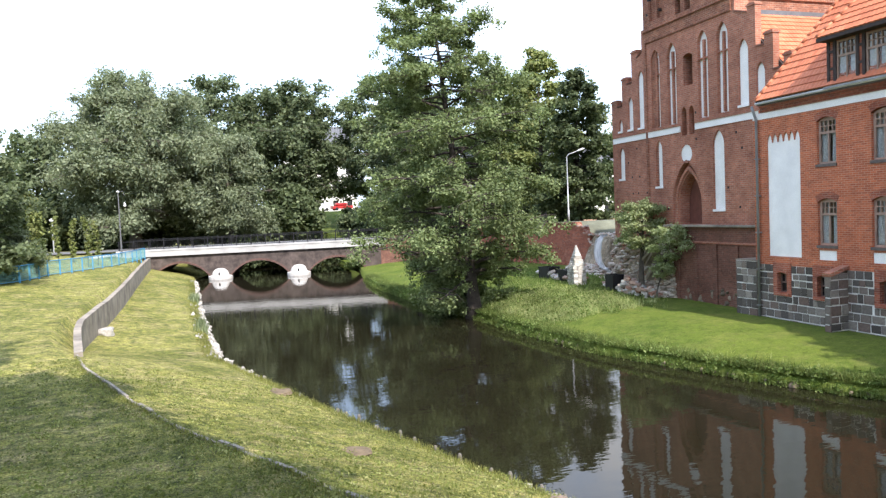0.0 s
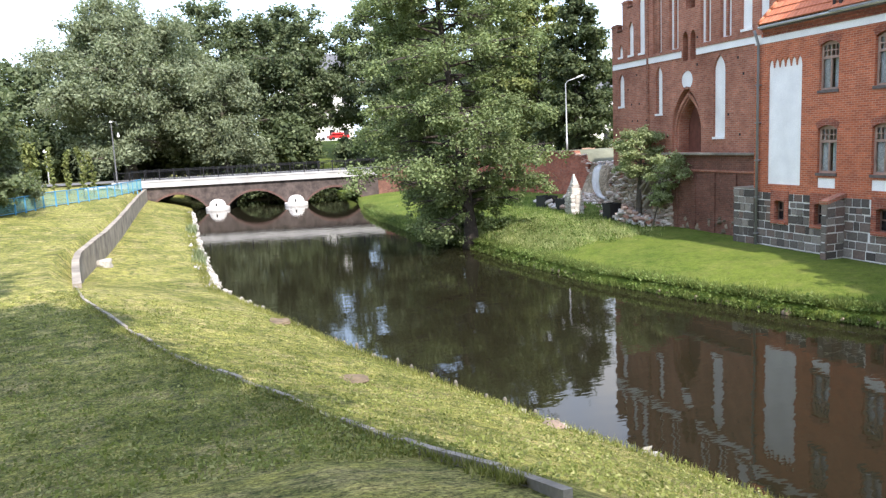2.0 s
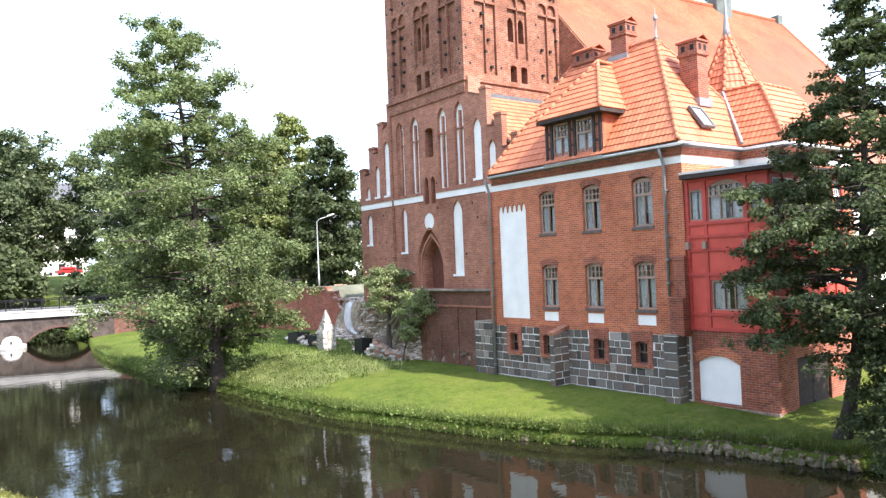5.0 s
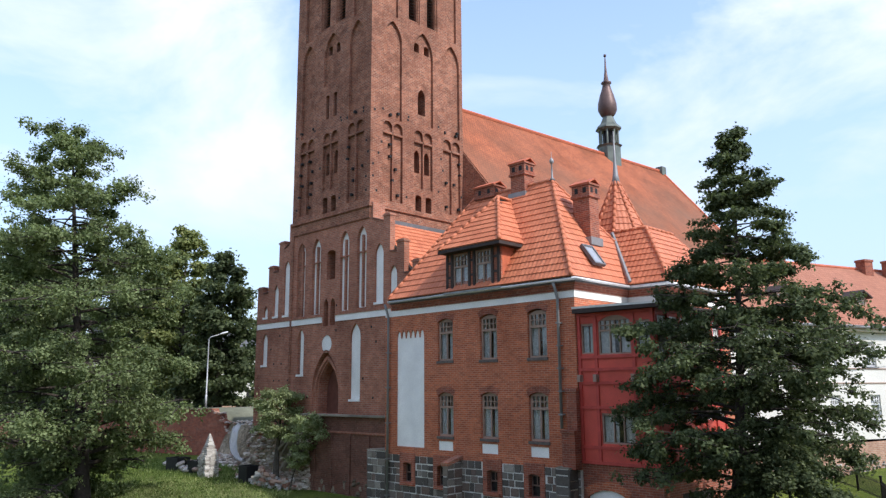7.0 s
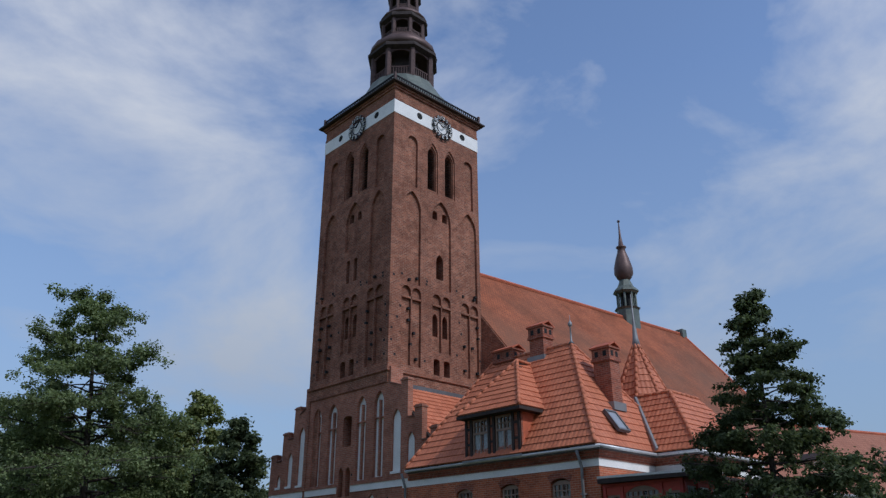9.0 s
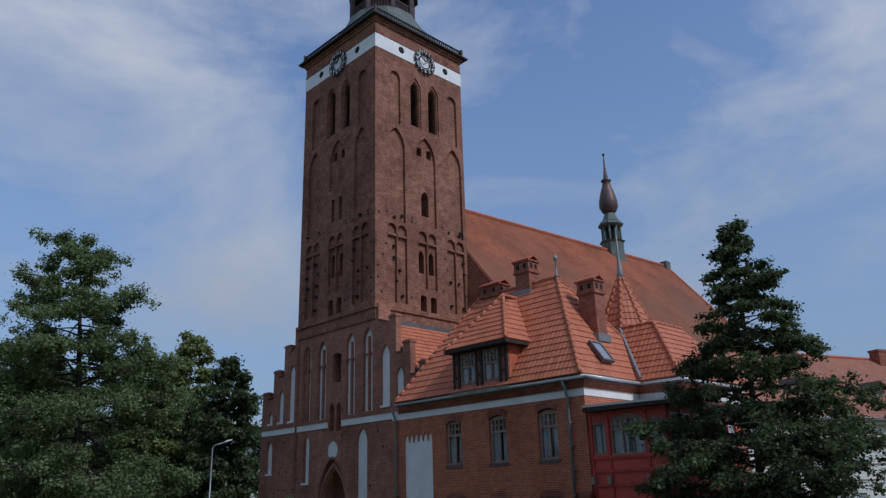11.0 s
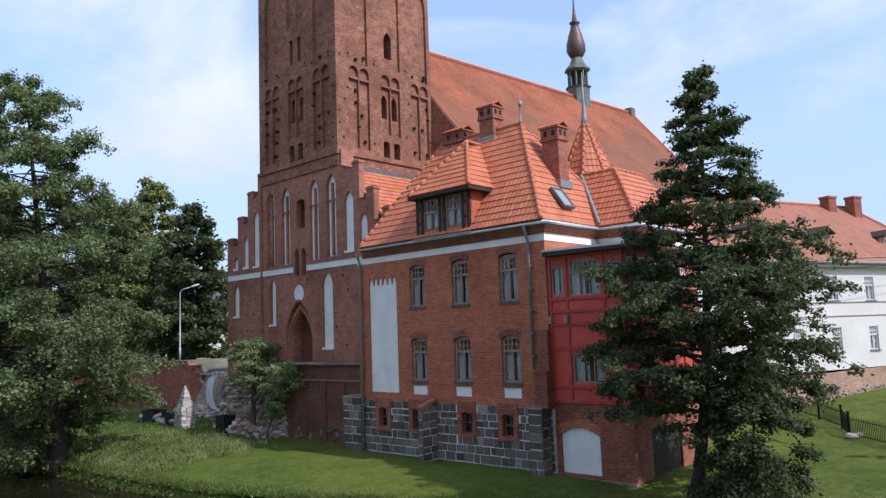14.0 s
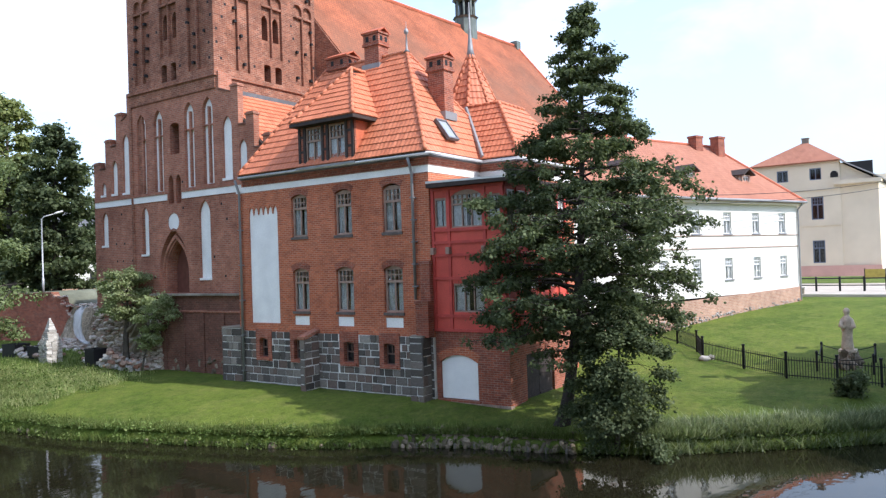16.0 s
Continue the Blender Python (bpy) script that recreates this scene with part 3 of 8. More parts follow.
# ---- ground ----
LEFT_EDGE = [(-60, 52), (-20, 26), (-5, 14), (3, 10), (8, 8.6), (10.8, 7.75), (12.2, 7.1), (14.5, 6.3), (18, 5.05), (21, 4.0), (26, 2.55), (31, 1.1), (34, 0.3), (40, -0.05), (47, -0.35), (60, -0.7), (85, -1.1), (93, -1.2), (104, 15.5), (500, 12)]
RIGHT_EDGE = [(-60, 110), (-20, 58), (-0.76, 31.0), (1.95, 27.9), (3.5, 26.5), (5.66, 24.85), (7.9, 23.2), (10.8, 22.0), (13.4, 21.4), (16, 20.2), (18, 18.9), (20.3, 17.9), (22.7, 17.1), (25.4, 16.3), (28.2, 15.4), (32, 15.1), (36, 14.8), (42, 14.5), (51, 13.9), (61, 13.8), (71, 14.6), (85, 17), (110, 17), (500, 14)]
CURB = [(-60, 3.5), (-20, 3.0), (0, 2.1), (5, 1.85), (7.6, 1.6), (9, 1.37), (11.3, 0.98), (13.8, 0.1), (16.6, -1.1), (18.8, -1.95), (20.5, -2.5), (24, -3.7), (27, -4.35), (31, -4.95), (33.5, -5.3), (36, -5.55), (42, -5.5), (50, -5.4), (66, -5.5), (85, -5.6), (500, -20)]


def upper_z(x, y):
    z = 2.1 + 2.6 * math.exp(-(x * x + y * y) / 64.0)
    z += 0.55 * smooth01(40, 84, y) + 0.6 * smooth01(6, 13, -x) * smooth01(25, 55, y)
    return z + 0.06 * noise.noise(Vector((x * 0.3, y * 0.3, 0)))


def curb_base_z(y):
    drop = 0.06 + 1.15 * smooth01(25.5, 37, y)
    return upper_z(lerp_table(CURB, y), y) - drop


TERRACE = [(-60, 60), (26.5, 45), (27.5, 27), (30, 25.6), (41.6, 25.6), (42.3, 30.3), (55.6, 33.0), (56.2, 31.9), (74, 27.9), (76, 26.5), (81.3, 18.9), (90, 18.5), (500, 16)]


def terrace_top(y):
    z = 2.2 if y < 26.6 else 4.9 - 0.95 * smooth01(41.8, 42.4, y) * (1 - smooth01(55.5, 58.5, y))
    if y > 60:
        z = 4.9 - 1.4 * smooth01(60, 80, y)
    return z


def ground_z(x, y):
    """The lawn's height beside the river."""
    xl, xr = lerp_table(LEFT_EDGE, y), lerp_table(RIGHT_EDGE, y)
    bumpy = 0.05 * noise.noise(Vector((x * 0.5, y * 0.5, 3)))
    if x < xl:
        xc = lerp_table(CURB, y)
        if x < xc:
            return upper_z(x, y)
        k = (xl - x) / max(0.1, xl - xc)
        return 0.22 + (curb_base_z(y) - 0.22) * (k ** 0.85) + bumpy * 0.5
    if x > xr:
        k = x - xr
        toe = 0.9 + 0.3 * smooth01(33, 48, y) * smooth01(3, 9, k)
        z = 0.38 + (toe - 0.38) * smooth01(-1.0, 4.5, k)
        if y < 26.6:
            z += 1.7 * smooth01(31, 61, x)
        return z + bumpy * 0.6
    return -1.0


def sited(x, y):
    """The plot beyond the house lies turned a little about the bank."""
    c, s = math.cos(radians(-2.16)), math.sin(radians(-2.16))
    return 0.17 + (x - 1.62) * c - (y + 0.51) * s, -0.16 + (x - 1.62) * s + (y + 0.51) * c


def site(ob, dz):
    """Set a building on the turned plot."""
    ob.matrix_basis = Matrix.Translation((0.17, -0.16, dz)) @ Matrix.Rotation(radians(-2.16), 4, "Z") @ Matrix.Translation((-1.62, 0.51, 0)) @ ob.matrix_basis
    return ob


def build_ground():
    ys = sorted(set([-60, -40, -20, -10, -5] + [round(v * 0.75, 2) for v in range(-2, 90)] + [26.4, 26.6, 27.4, 27.6] + list(range(68, 96, 2)) + [100, 110, 130, 160, 220, 320, 500, 1200, 2500]))
    rows = []
    for y in ys:
        xl, xr, xc, xt = (lerp_table(tb, y) for tb in (LEFT_EDGE, RIGHT_EDGE, CURB, TERRACE))
        row = [(x, None) for x in (-2500, -900, -300, -120, -60, -40)]
        row += [(xc + (-34 - xc) * k, None) for k in (1.0, 0.75, 0.6, 0.48, 0.38, 0.29, 0.22, 0.16, 0.11, 0.07, 0.03, 0.0)]
        row += [(xc + 0.14, curb_base_z(y))]
        row += [(xc + (xl - xc) * k, None) for k in (0.12, 0.22, 0.32, 0.42, 0.52, 0.62, 0.72, 0.82, 0.9, 0.96)]
        row += [(xl - 0.02, 0.2), (xl + 0.25, -0.35), (xl + 1.5, -1.0), ((xl + xr) / 2, -1.2), (xr - 1.2, -1.0), (xr - 0.12, -0.25), (xr + 0.05, 0.3)]
        wide = xt - 0.25 - xr
        row += [(xr + wide * k, None) for k in (0.04, 0.1, 0.17, 0.25, 0.34, 0.44, 0.55, 0.66, 0.78, 0.9, 1.0)]
        top = terrace_top(y)
        if y < 26.6:
            row += [(xt + d, None) for d in (0, 4, 12)] + [(xt + 40, 2.3), (300, 2.6), (900, 3), (2500, 3)]
        else:
            row += [(xt + d, top + (4.9 - top) * d / 16 if y < 60 else top) for d in (0, 4, 12)] + [(xt + 40, top), (300, 4), (900, 4), (2500, 4)]
        rows.append([(x, y, ground_z(x, y) if z is None else z) for x, z in row])
    verts = [v for r in rows for v in r]
    w = len(rows[0])
    faces = [(i * w + j, i * w + j + 1, (i + 1) * w + j + 1, (i + 1) * w + j) for i in range(len(rows) - 1) for j in range(w - 1)]
    me = bpy.data.meshes.new("ground")
    me.from_pydata(verts, [], faces)
    me.materials.append(M_LAWN)
    me.materials.append(M_FARLAWN)
    me.materials.append(M_TERRACE)
    for f in me.polygons:
        c = f.center
        if 42 < c.y < 76 and c.x > lerp_table(TERRACE, c.y) - 0.3 and c.x < 62:
            f.material_index = 2
            continue
        if c.x > (lerp_table(LEFT_EDGE, c.y) + lerp_table(RIGHT_EDGE, c.y)) / 2:
            f.material_index = 1
    me.shade_smooth()
    return tagged(new("ground", me), "mown green lawn on both river banks", "ground", kind="structure")


build_ground()

bm = bmesh.new()
for x0, y0, x1, y1 in ((-30, -60, 115, 500),):
    vs = [bm.verts.new(p) for p in ((x0, y0, 0), (x1, y0, 0), (x1, y1, 0), (x0, y1, 0))]
    bm.faces.new(vs)
tagged(part("water", bm, M_WATER, clean=False), "dark slow river water with mirror reflections", "water", kind="structure")


def wall_along(pts, width, top, foot, material, name, parent=None):
    """A wall of given width along a line; top and foot give its heights at (x, y)."""
    bm = bmesh.new()
    rows = []
    for i, p in enumerate(pts):
        a, b = pts[max(i - 1, 0)], pts[min(i + 1, len(pts) - 1)]
        d = Vector((b[0] - a[0], b[1] - a[1])).normalized()
        nx, ny = d.y * width / 2, -d.x * width / 2
        zt, zf = top(*p), foot(*p)
        rows.append([bm.verts.new(q) for q in ((p[0] - nx, p[1] - ny, zf), (p[0] - nx, p[1] - ny, zt), (p[0] + nx, p[1] + ny, zt), (p[0] + nx, p[1] + ny, zf))])
    for r0, r1 in zip(rows, rows[1:]):
        for k in range(3):
            bm.faces.new((r0[k], r0[k + 1], r1[k + 1], r1[k]))
    bm.faces.new(rows[0])
    bm.faces.new(rows[-1][::-1])
    return part(name, bm, material, parent)


# concrete retaining wall that dies away into a kerb strip in the lawn
kerb = thing("retaining_wall", (-5.4, 50, 1.2), "stained concrete retaining wall running down into a lawn kerb", "wall", kind="structure")
ysA = [y * 0.5 for y in range(54, 169)]
wall_along([(lerp_table(CURB, y) + 0.05, y) for y in ysA], 0.28, lambda x, y: upper_z(x, y) + 0.05, lambda x, y: 0.2, M_CONCRETE, "wall_body", kerb)
rnd = random.Random(5)
y = 4.0
while y < 27:
    ln = rnd.uniform(0.9, 1.15)
    k = rnd.uniform(-0.07, 0.0)
    seg = [(lerp_table(CURB, y + ln * q), y + ln * q) for q in (0.0, 0.5, 0.97)]
    wall_along(seg, 0.07, lambda x, y: upper_z(x, y) + 0.045 + k, lambda x, y: upper_z(x, y) - 0.4, M_KERB, "kerb_stone", kerb)
    y += ln


# ---- bridge ----
BR = Frame((1.5, 84.2, 0), (math.cos(radians(-10)), math.sin(radians(-10)), 0))
bridge = thing("bridge", (5.6, 83.5, 0), "low three-arched brick and stone road bridge with pale deck", "bridge")


def flat_arch(u0, u1, v0, v1, n=12):
    w, rise = u1 - u0, v1 - v0
    R = (w * w / 4 + rise * rise) / (2 * rise)
    a, c = math.asin(min(1, w / 2 / R)), (u0 + u1) / 2
    return [(c + R * math.sin(a - 2 * a * i / n), v1 - R + R * math.cos(a - 2 * a * i / n)) for i in range(n + 1)]


arches = ((-7.0, -1.05, 0.3, 1.85), (1.2, 7.35, 0.3, 1.8), (9.6, 15.8, 0.3, 1.75))
line = [(-9.5, -0.8), (-7.0, -0.8)]
for u0, u1, v0, v1 in arches:
    line += [(u0, -0.8)] if u0 != -7.0 else []
    line += flat_arch(u0, u1, v0, v1)[::-1] + [(u1, -0.8)]
line += [(20, -0.8), (20, 2.85), (-9.5, 2.72)]
part("wall", plate(bmesh.new(), BR, line, (), 0.0, 7.0), plain("bridge_masonry", (0.075, 0.058, 0.05), 0.95, vary=0.5, scale=1.6, bump=0.8, fine=5), bridge)
for u0, u1, v0, v1 in arches:
    bm = bmesh.new()
    inner, outer = flat_arch(u0, u1, v0, v1, 22), flat_arch(u0 - 0.2, u1 + 0.2, v0 - 0.05, v1 + 0.24, 22)
    for i in range(22):
        vs = [bm.verts.new(BR.at(*p, 0.05)) for p in (inner[i], outer[i], outer[i + 1], inner[i + 1])]
        vb = [bm.verts.new(BR.at(*p, -0.3)) for p in (inner[i], outer[i], outer[i + 1], inner[i + 1])]
        bm.faces.new(vs)
        bm.faces.new(vb[::-1])
        for k in range(4):
            bm.faces.new((vs[k], vb[k], vb[(k + 1) % 4], vs[(k + 1) % 4]))
    part("arch_ring", bm, M_BRIDGEBRICK, bridge)
for u in (0.08, 8.45):
    bm = bmesh.new()
    c = BR.at(u, 0, 0.0)
    lathe(bm, (c.x, c.y, -0.8), [(0.95, 0), (0.95, 1.0), (0.9, 1.35), (0.76, 1.65), (0.5, 1.86), (0.15, 1.95)], 18)
    pier = part("pier", bm, M_SLAB, bridge, "rounded pale stone cutwater", True)
    bm = bmesh.new()
    lathe(bm, (c.x, c.y, -0.8), [(1.28, 0), (1.28, 1.08), (1.2, 1.16), (0.9, 1.2)], 18)
    part("pier_base", bm, M_SLAB, pier)
    # drain slot as a black block, its shade painted
    bm = bmesh.new()
    fbox(bm, BR, u - 0.07, u + 0.07, 0.45, 0.75, 0.9, 1.0)
    part("painted_drain_slot", bm, M_DARK, pier)
deck = bmesh.new()
vs = [(-10.5, 2.72), (20.5, 2.85), (20.5, 3.6), (-10.5, 3.46)]
plate(deck, BR, vs, (), 0.28, 7.6)
part("deck", deck, M_DECK, bridge, "pale concrete deck edge")
bm = bmesh.new()
plate(bm, BR, [(-10.5, 3.3), (20.5, 3.44), (20.5, 3.5), (-10.5, 3.37)], (), 0.34, 0.1)
part("deck_lip", bm, M_DECK, bridge)
post = bmesh.new()
box(post, -0.045, -0.045, 0, 0.045, 0.045, 1.02)
box(post, -0.07, -0.07, 0.98, 0.07, 0.07, 1.05)
post_me = to_mesh("railing_post", post, M_IRON)
for side, d in ((0, 0.1), (1, -6.9)):
    rail = thing("bridge_railing", BR.at(5, 3.5, d), "black iron bridge railing with thin bars", "railing", "bridge railings")
    for h, w in ((0.95, 0.035), (0.1, 0.02)):
        bm = bmesh.new()
        plate(bm, BR, [(-10.3, 3.47 + h - w), (20.3, 3.6 + h - w), (20.3, 3.6 + h + w), (-10.3, 3.47 + h + w)], (), d + 0.03, 0.06)
        part("handrail", bm, M_IRON, rail)
    for i in range(21):
        u = -10.2 + i * 1.52
        piece("railing_post", post_me, Matrix.Translation(BR.at(u, 3.47 + (u + 10) * 0.0045, d)), rail)
    bm = bmesh.new()
    for i in range(150):
        u = -10.2 + i * 0.2
        tube(bm, [BR.at(u, 3.55 + (u + 10) * 0.0045, d), BR.at(u, 4.42 + (u + 10) * 0.0045, d)], 0.011, 4, False)
    tagged(part("baluster_run", bm, M_IRON, rail), kind="stuff")

# road over the bridge and beyond
bm = bmesh.new()
plate(bm, BR, [(-120, 3.3), (-10.5, 3.47), (20.5, 3.61), (60, 4.4), (60, 4.35), (20.5, 3.56), (-10.5, 3.4), (-120, 3.2)], (), -0.6, 6.2)
tagged(part("road", bm, M_ASPHALT), "grey asphalt road crossing the bridge", "road", kind="structure")


# ---- windows ----
def window_meshes(w, h, kind="seg", frame=M_FRAME, transom=0.66, mullions=1, lights=True, bar=0.085):
    """Frame, pane and curtain meshes of one window; origin at the middle of its foot, y into the wall."""
    L = Frame((0, 0, 0), (1, 0, 0))
    out = opening(-w / 2, w / 2, 0, h, kind)
    b = bar
    vt = h * transom
    holes, cols = [], mullions + 1
    cw = (w - 2 * b) / cols
    for i in range(cols):
        u0 = -w / 2 + b + i * cw + (b * 0.4 if i else 0)
        u1 = -w / 2 + b + (i + 1) * cw - (b * 0.4 if i < cols - 1 else 0)
        top = vt - b * 0.6 if lights else h - b * 1.3 - (0.1 * w if kind == "seg" else 0)
        holes.append(opening(u0, u1, b, top))
    if lights:
        small = 2 * cols
        sw = (w - 2 * b) / small
        for i in range(small):
            u0, u1 = -w / 2 + b + i * sw + 0.022, -w / 2 + b + (i + 1) * sw - 0.022
            edge = 0.0 if kind == "rect" else 0.09 * w
            cut = 0.35 * w if kind == "round" and i in (0, small - 1) else edge
            mid = (vt + b * 0.6 + h - b - cut) / 2
            if h - vt > 0.45 and kind != "round":
                holes.append(opening(u0, u1, vt + b * 0.6, mid - 0.02))
                holes.append(opening(u0, u1, mid + 0.02, h - b - cut))
            else:
                holes.append(opening(u0, u1, vt + b * 0.6, h - b - cut))
    fm = to_mesh("window", plate(bmesh.new(), L, out, holes, -0.1, 0.09), frame)
    pm = to_mesh("pane", plate(bmesh.new(), L, opening(-w / 2 + 0.03, w / 2 - 0.03, 0.03, h - 0.03, kind), (), -0.14, 0.012), M_GLASS)
    cb = bmesh.new()
    n, hh = 26, h - 0.1
    for side in (-1, 1):
        x0, x1 = (-w / 2 + 0.02, -w * 0.05) if side < 0 else (w * 0.08, w / 2 - 0.02)
        top = [cb.verts.new((x0 + (x1 - x0) * i / n, 0.24 + 0.03 * math.sin(i * 1.9), hh)) for i in range(n + 1)]
        low = [cb.verts.new((x0 + (x1 - x0) * i / n, 0.24 + 0.04 * math.sin(i * 1.9 + 0.4), 0.05)) for i in range(n + 1)]
        for i in range(n):
            cb.faces.new((low[i], low[i + 1], top[i + 1], top[i]))
    cm = to_mesh("curtain", cb, M_CURTAIN, True)
    return fm, pm, cm


def put_window(meshes, m, parent, curtain=True, label=""):
    w = piece("window", meshes[0], m, parent, label)
    g = piece("pane", meshes[1], Matrix(), w)
    g.visible_shadow = False
    if curtain:
        piece("curtain", meshes[2], Matrix(), w)
    return w


# ---- church ----
church = thing("church", (30, 34.6, 4.9), "medieval brick church with stepped gable, square tower and tiled nave", "church")
CX, CY = 25.2, 34.6
CF = Frame((CX, 42.1, 0), (0, -1, 0))       # west front: u = 42.1 - y


def cu(y):
    return 42.1 - y


POSTS = ((-0.15, 0.5, 12.68), (1.08, 1.68, 13.93), (2.22, 2.85, 15.35), (12.33, 12.88, 15.45), (13.43, 14.0, 13.88), (14.63, 15.13, 12.68))
rising = [(-0.15, 0.5), (-0.15, 12.68), (0.5, 12.68), (0.5, 12.35), (1.08, 12.35), (1.08, 13.93), (1.68, 13.93), (1.68, 13.6), (2.22, 13.6), (2.22, 15.35), (2.85, 15.35), (2.85, 14.97), (3.35, 15.2), (3.35, 16.45)]
falling = [(11.45, 16.45), (11.45, 15.5), (12.33, 15.2), (12.33, 15.45), (12.88, 15.45), (12.88, 13.45), (13.43, 13.45), (13.43, 13.88), (14.0, 13.88), (14.0, 12.18), (14.63, 12.18), (14.63, 12.68), (15.13, 12.68), (15.13, 0.5)]
outline = (rising + falling)[::-1]
niches, doubles = [], []
for y, top, foot, w in ((41.25, 11.58, 10.72, 0.46), (40.1, 12.8, 10.72, 0.56), (38.95, 14.2, 10.7, 0.62), (30.1, 14.05, 10.75, 0.72), (28.95, 12.72, 10.9, 0.6), (41.2, 9.83, 7.74, 0.62), (37.25, 9.87, 7.1, 0.66), (32.05, 9.9, 5.7, 0.9)):
    niches.append((cu(y) - w / 2, cu(y) + w / 2, foot, top))
for y, top, foot in ((37.4, 15.1, 10.62), (35.85, 15.15, 10.62), (33.15, 15.2, 10.65), (31.6, 15.25, 10.7)):
    doubles.append((cu(y) - 0.42, cu(y) + 0.42, foot, top))
holes = [opening(*n, "pointed") for n in niches] + [opening(*n, "pointed") for n in doubles]
holes.append(opening(cu(34.4) - 0.4, cu(34.4) + 0.4, 12.55, 14.25, "seg"))
holes += [opening(cu(34.5) - 0.55, cu(34.5) - 0.1, 9.9, 11.45, "pointed"), opening(cu(34.5) + 0.1, cu(34.5) + 0.55, 9.9, 11.45, "pointed")]
holes.append(opening(cu(34.7) - 0.5, cu(34.7) + 0.5, 8.38, 9.38, "disc"))
holes.append(opening(cu(34.72) - 1.3, cu(34.72) + 1.3, 5.0, 8.55, "pointed"))
part("gable_wall", plate(bmesh.new(), CF, outline, holes, 0.0, 0.35), M_CHURCH, church)
inner_holes = [opening(cu(34.4) - 0.4, cu(34.4) + 0.4, 12.55, 14.25, "seg"), opening(cu(34.72) - 0.94, cu(34.72) + 0.94, 5.02, 7.85, "pointed")]
core = [(0, 0.5), (15.0, 0.5), (15.0, 11.3), (11.45, 15.05), (11.45, 16.4), (3.35, 16.4), (3.35, 15.0), (0, 11.3)]
part("inner_wall", plate(bmesh.new(), CF, core, inner_holes, -0.352, 0.5), M_CHURCH, church)
for u0, u1, v0, v1 in niches:
    part("plaster_panel", plate(bmesh.new(), CF, opening(u0 + 0.004, u1 - 0.004, v0 + 0.004, v1 - 0.004, "pointed"), (), -0.12, 0.2), M_PLASTER, church)
    bm = bmesh.new()
    plate(bm, CF, [(u0 - 0.02, v0), (u1 + 0.02, v0), (u1 + 0.02, v0 + 0.12), (u0 - 0.02, v0 + 0.12)], (), 0.06, 0.2)
    part("niche_sill", bm, M_PLASTER, church)
for u0, u1, v0, v1 in doubles:
    part("plaster_panel", plate(bmesh.new(), CF, opening(u0 + 0.004, u1 - 0.004, v0 + 0.004, v1 - 0.004, "pointed"), (), -0.2, 0.12), M_PLASTER, church)
    c = (u0 + u1) / 2
    bm = bmesh.new()
    fbox(bm, CF, c - 0.06, c + 0.06, v0 + 0.05, v1 - 0.5, -0.22, -0.06)
    fbox(bm, CF, u0 + 0.03, u1 - 0.03, v1 - 1.48, v1 - 1.42, -0.22, -0.05)
    part("brick_mullion", bm, M_CHURCH, church)
part("plaster_disc", plate(bmesh.new(), CF, opening(cu(34.7) - 0.495, cu(34.7) + 0.495, 8.385, 9.375, "disc"), (), -0.05, 0.25), M_PLASTER, church, "round white plaster disc")
for w, d in ((1.1, -0.12), (0.95, -0.22)):
    part("portal_arch", plate(bmesh.new(), CF, opening(cu(34.72) - w - 0.19, cu(34.72) + w + 0.19, 5.0, 8.4 - (1.3 - w) * 0.9, "pointed"), [opening(cu(34.72) - w, cu(34.72) + w, 5.02, 8.2 - (1.3 - w) * 0.9, "pointed")], d, 0.15), M_CHURCH, church)
bm = bmesh.new()
fbox(bm, CF, cu(34.72) - 0.95, cu(34.72) + 0.95, 5.0, 8.3, -0.95, -0.86)
part("portal_door", bm, plain("brown_portal_boards", (0.16, 0.06, 0.04), 0.8, vary=0.2), church)
# white band, with a gap under the double niche
for u0, u1 in ((-0.02, cu(35.15)), (cu(33.85), 14.98)):
    bm = bmesh.new()
    fbox(bm, CF, u0, u1, 10.1, 10.44, -0.05, 0.05)
    part("white_band", bm, M_PLASTER, church)
    bm = bmesh.new()
    fbox(bm, CF, u0, u1, 10.44, 10.52, -0.05, 0.09)
    part("band_coping", bm, M_CHURCH, church)
# putlog holes as flush black blocks, the shade inside painted on
bm = bmesh.new()
rr = random.Random(60)
for i in range(46):
    u, v = rr.uniform(0.5, 14.5), rr.choice((5.9, 6.9, 7.9, 8.8, 9.6, 11.0))
    if not any(min(p[0] for p in h) - 0.12 < u < max(p[0] for p in h) + 0.12 and min(p[1] for p in h) - 0.12 < v < max(p[1] for p in h) + 0.12 for h in holes):
        fbox(bm, CF, u - 0.06, u + 0.06, v - 0.06, v + 0.06, -0.1, 0.004)
tagged(part("painted_putlog_hole", bm, M_DARK, church), kind="stuff")
# copings and pinnacles on the steps
for a, b, v in POSTS:
    bm = bmesh.new()
    fbox(bm, CF, a - 0.04, b + 0.04, v, v + 0.09, -0.4, 0.05)
    fbox(bm, CF, a + 0.04, b - 0.04, v + 0.09, v + 0.16, -0.35, 0.0)
    part("coping", bm, M_CHURCH, church)
for a, b, v0, v1 in ((0.5, 1.08, 12.35, 12.4), (1.68, 2.22, 13.6, 13.65), (2.85, 3.4, 14.97, 15.25), (11.4, 12.33, 15.5, 15.2), (12.88, 13.43, 13.45, 13.42), (14.0, 14.63, 12.18, 12.16)):
    part("step_ledge", plate(bmesh.new(), CF, [(a, v0 + 0.003), (b, v1 + 0.003), (b, v1 + 0.08), (a, v0 + 0.08)], (), 0.06, 0.45), M_DAMPBRICK, church)
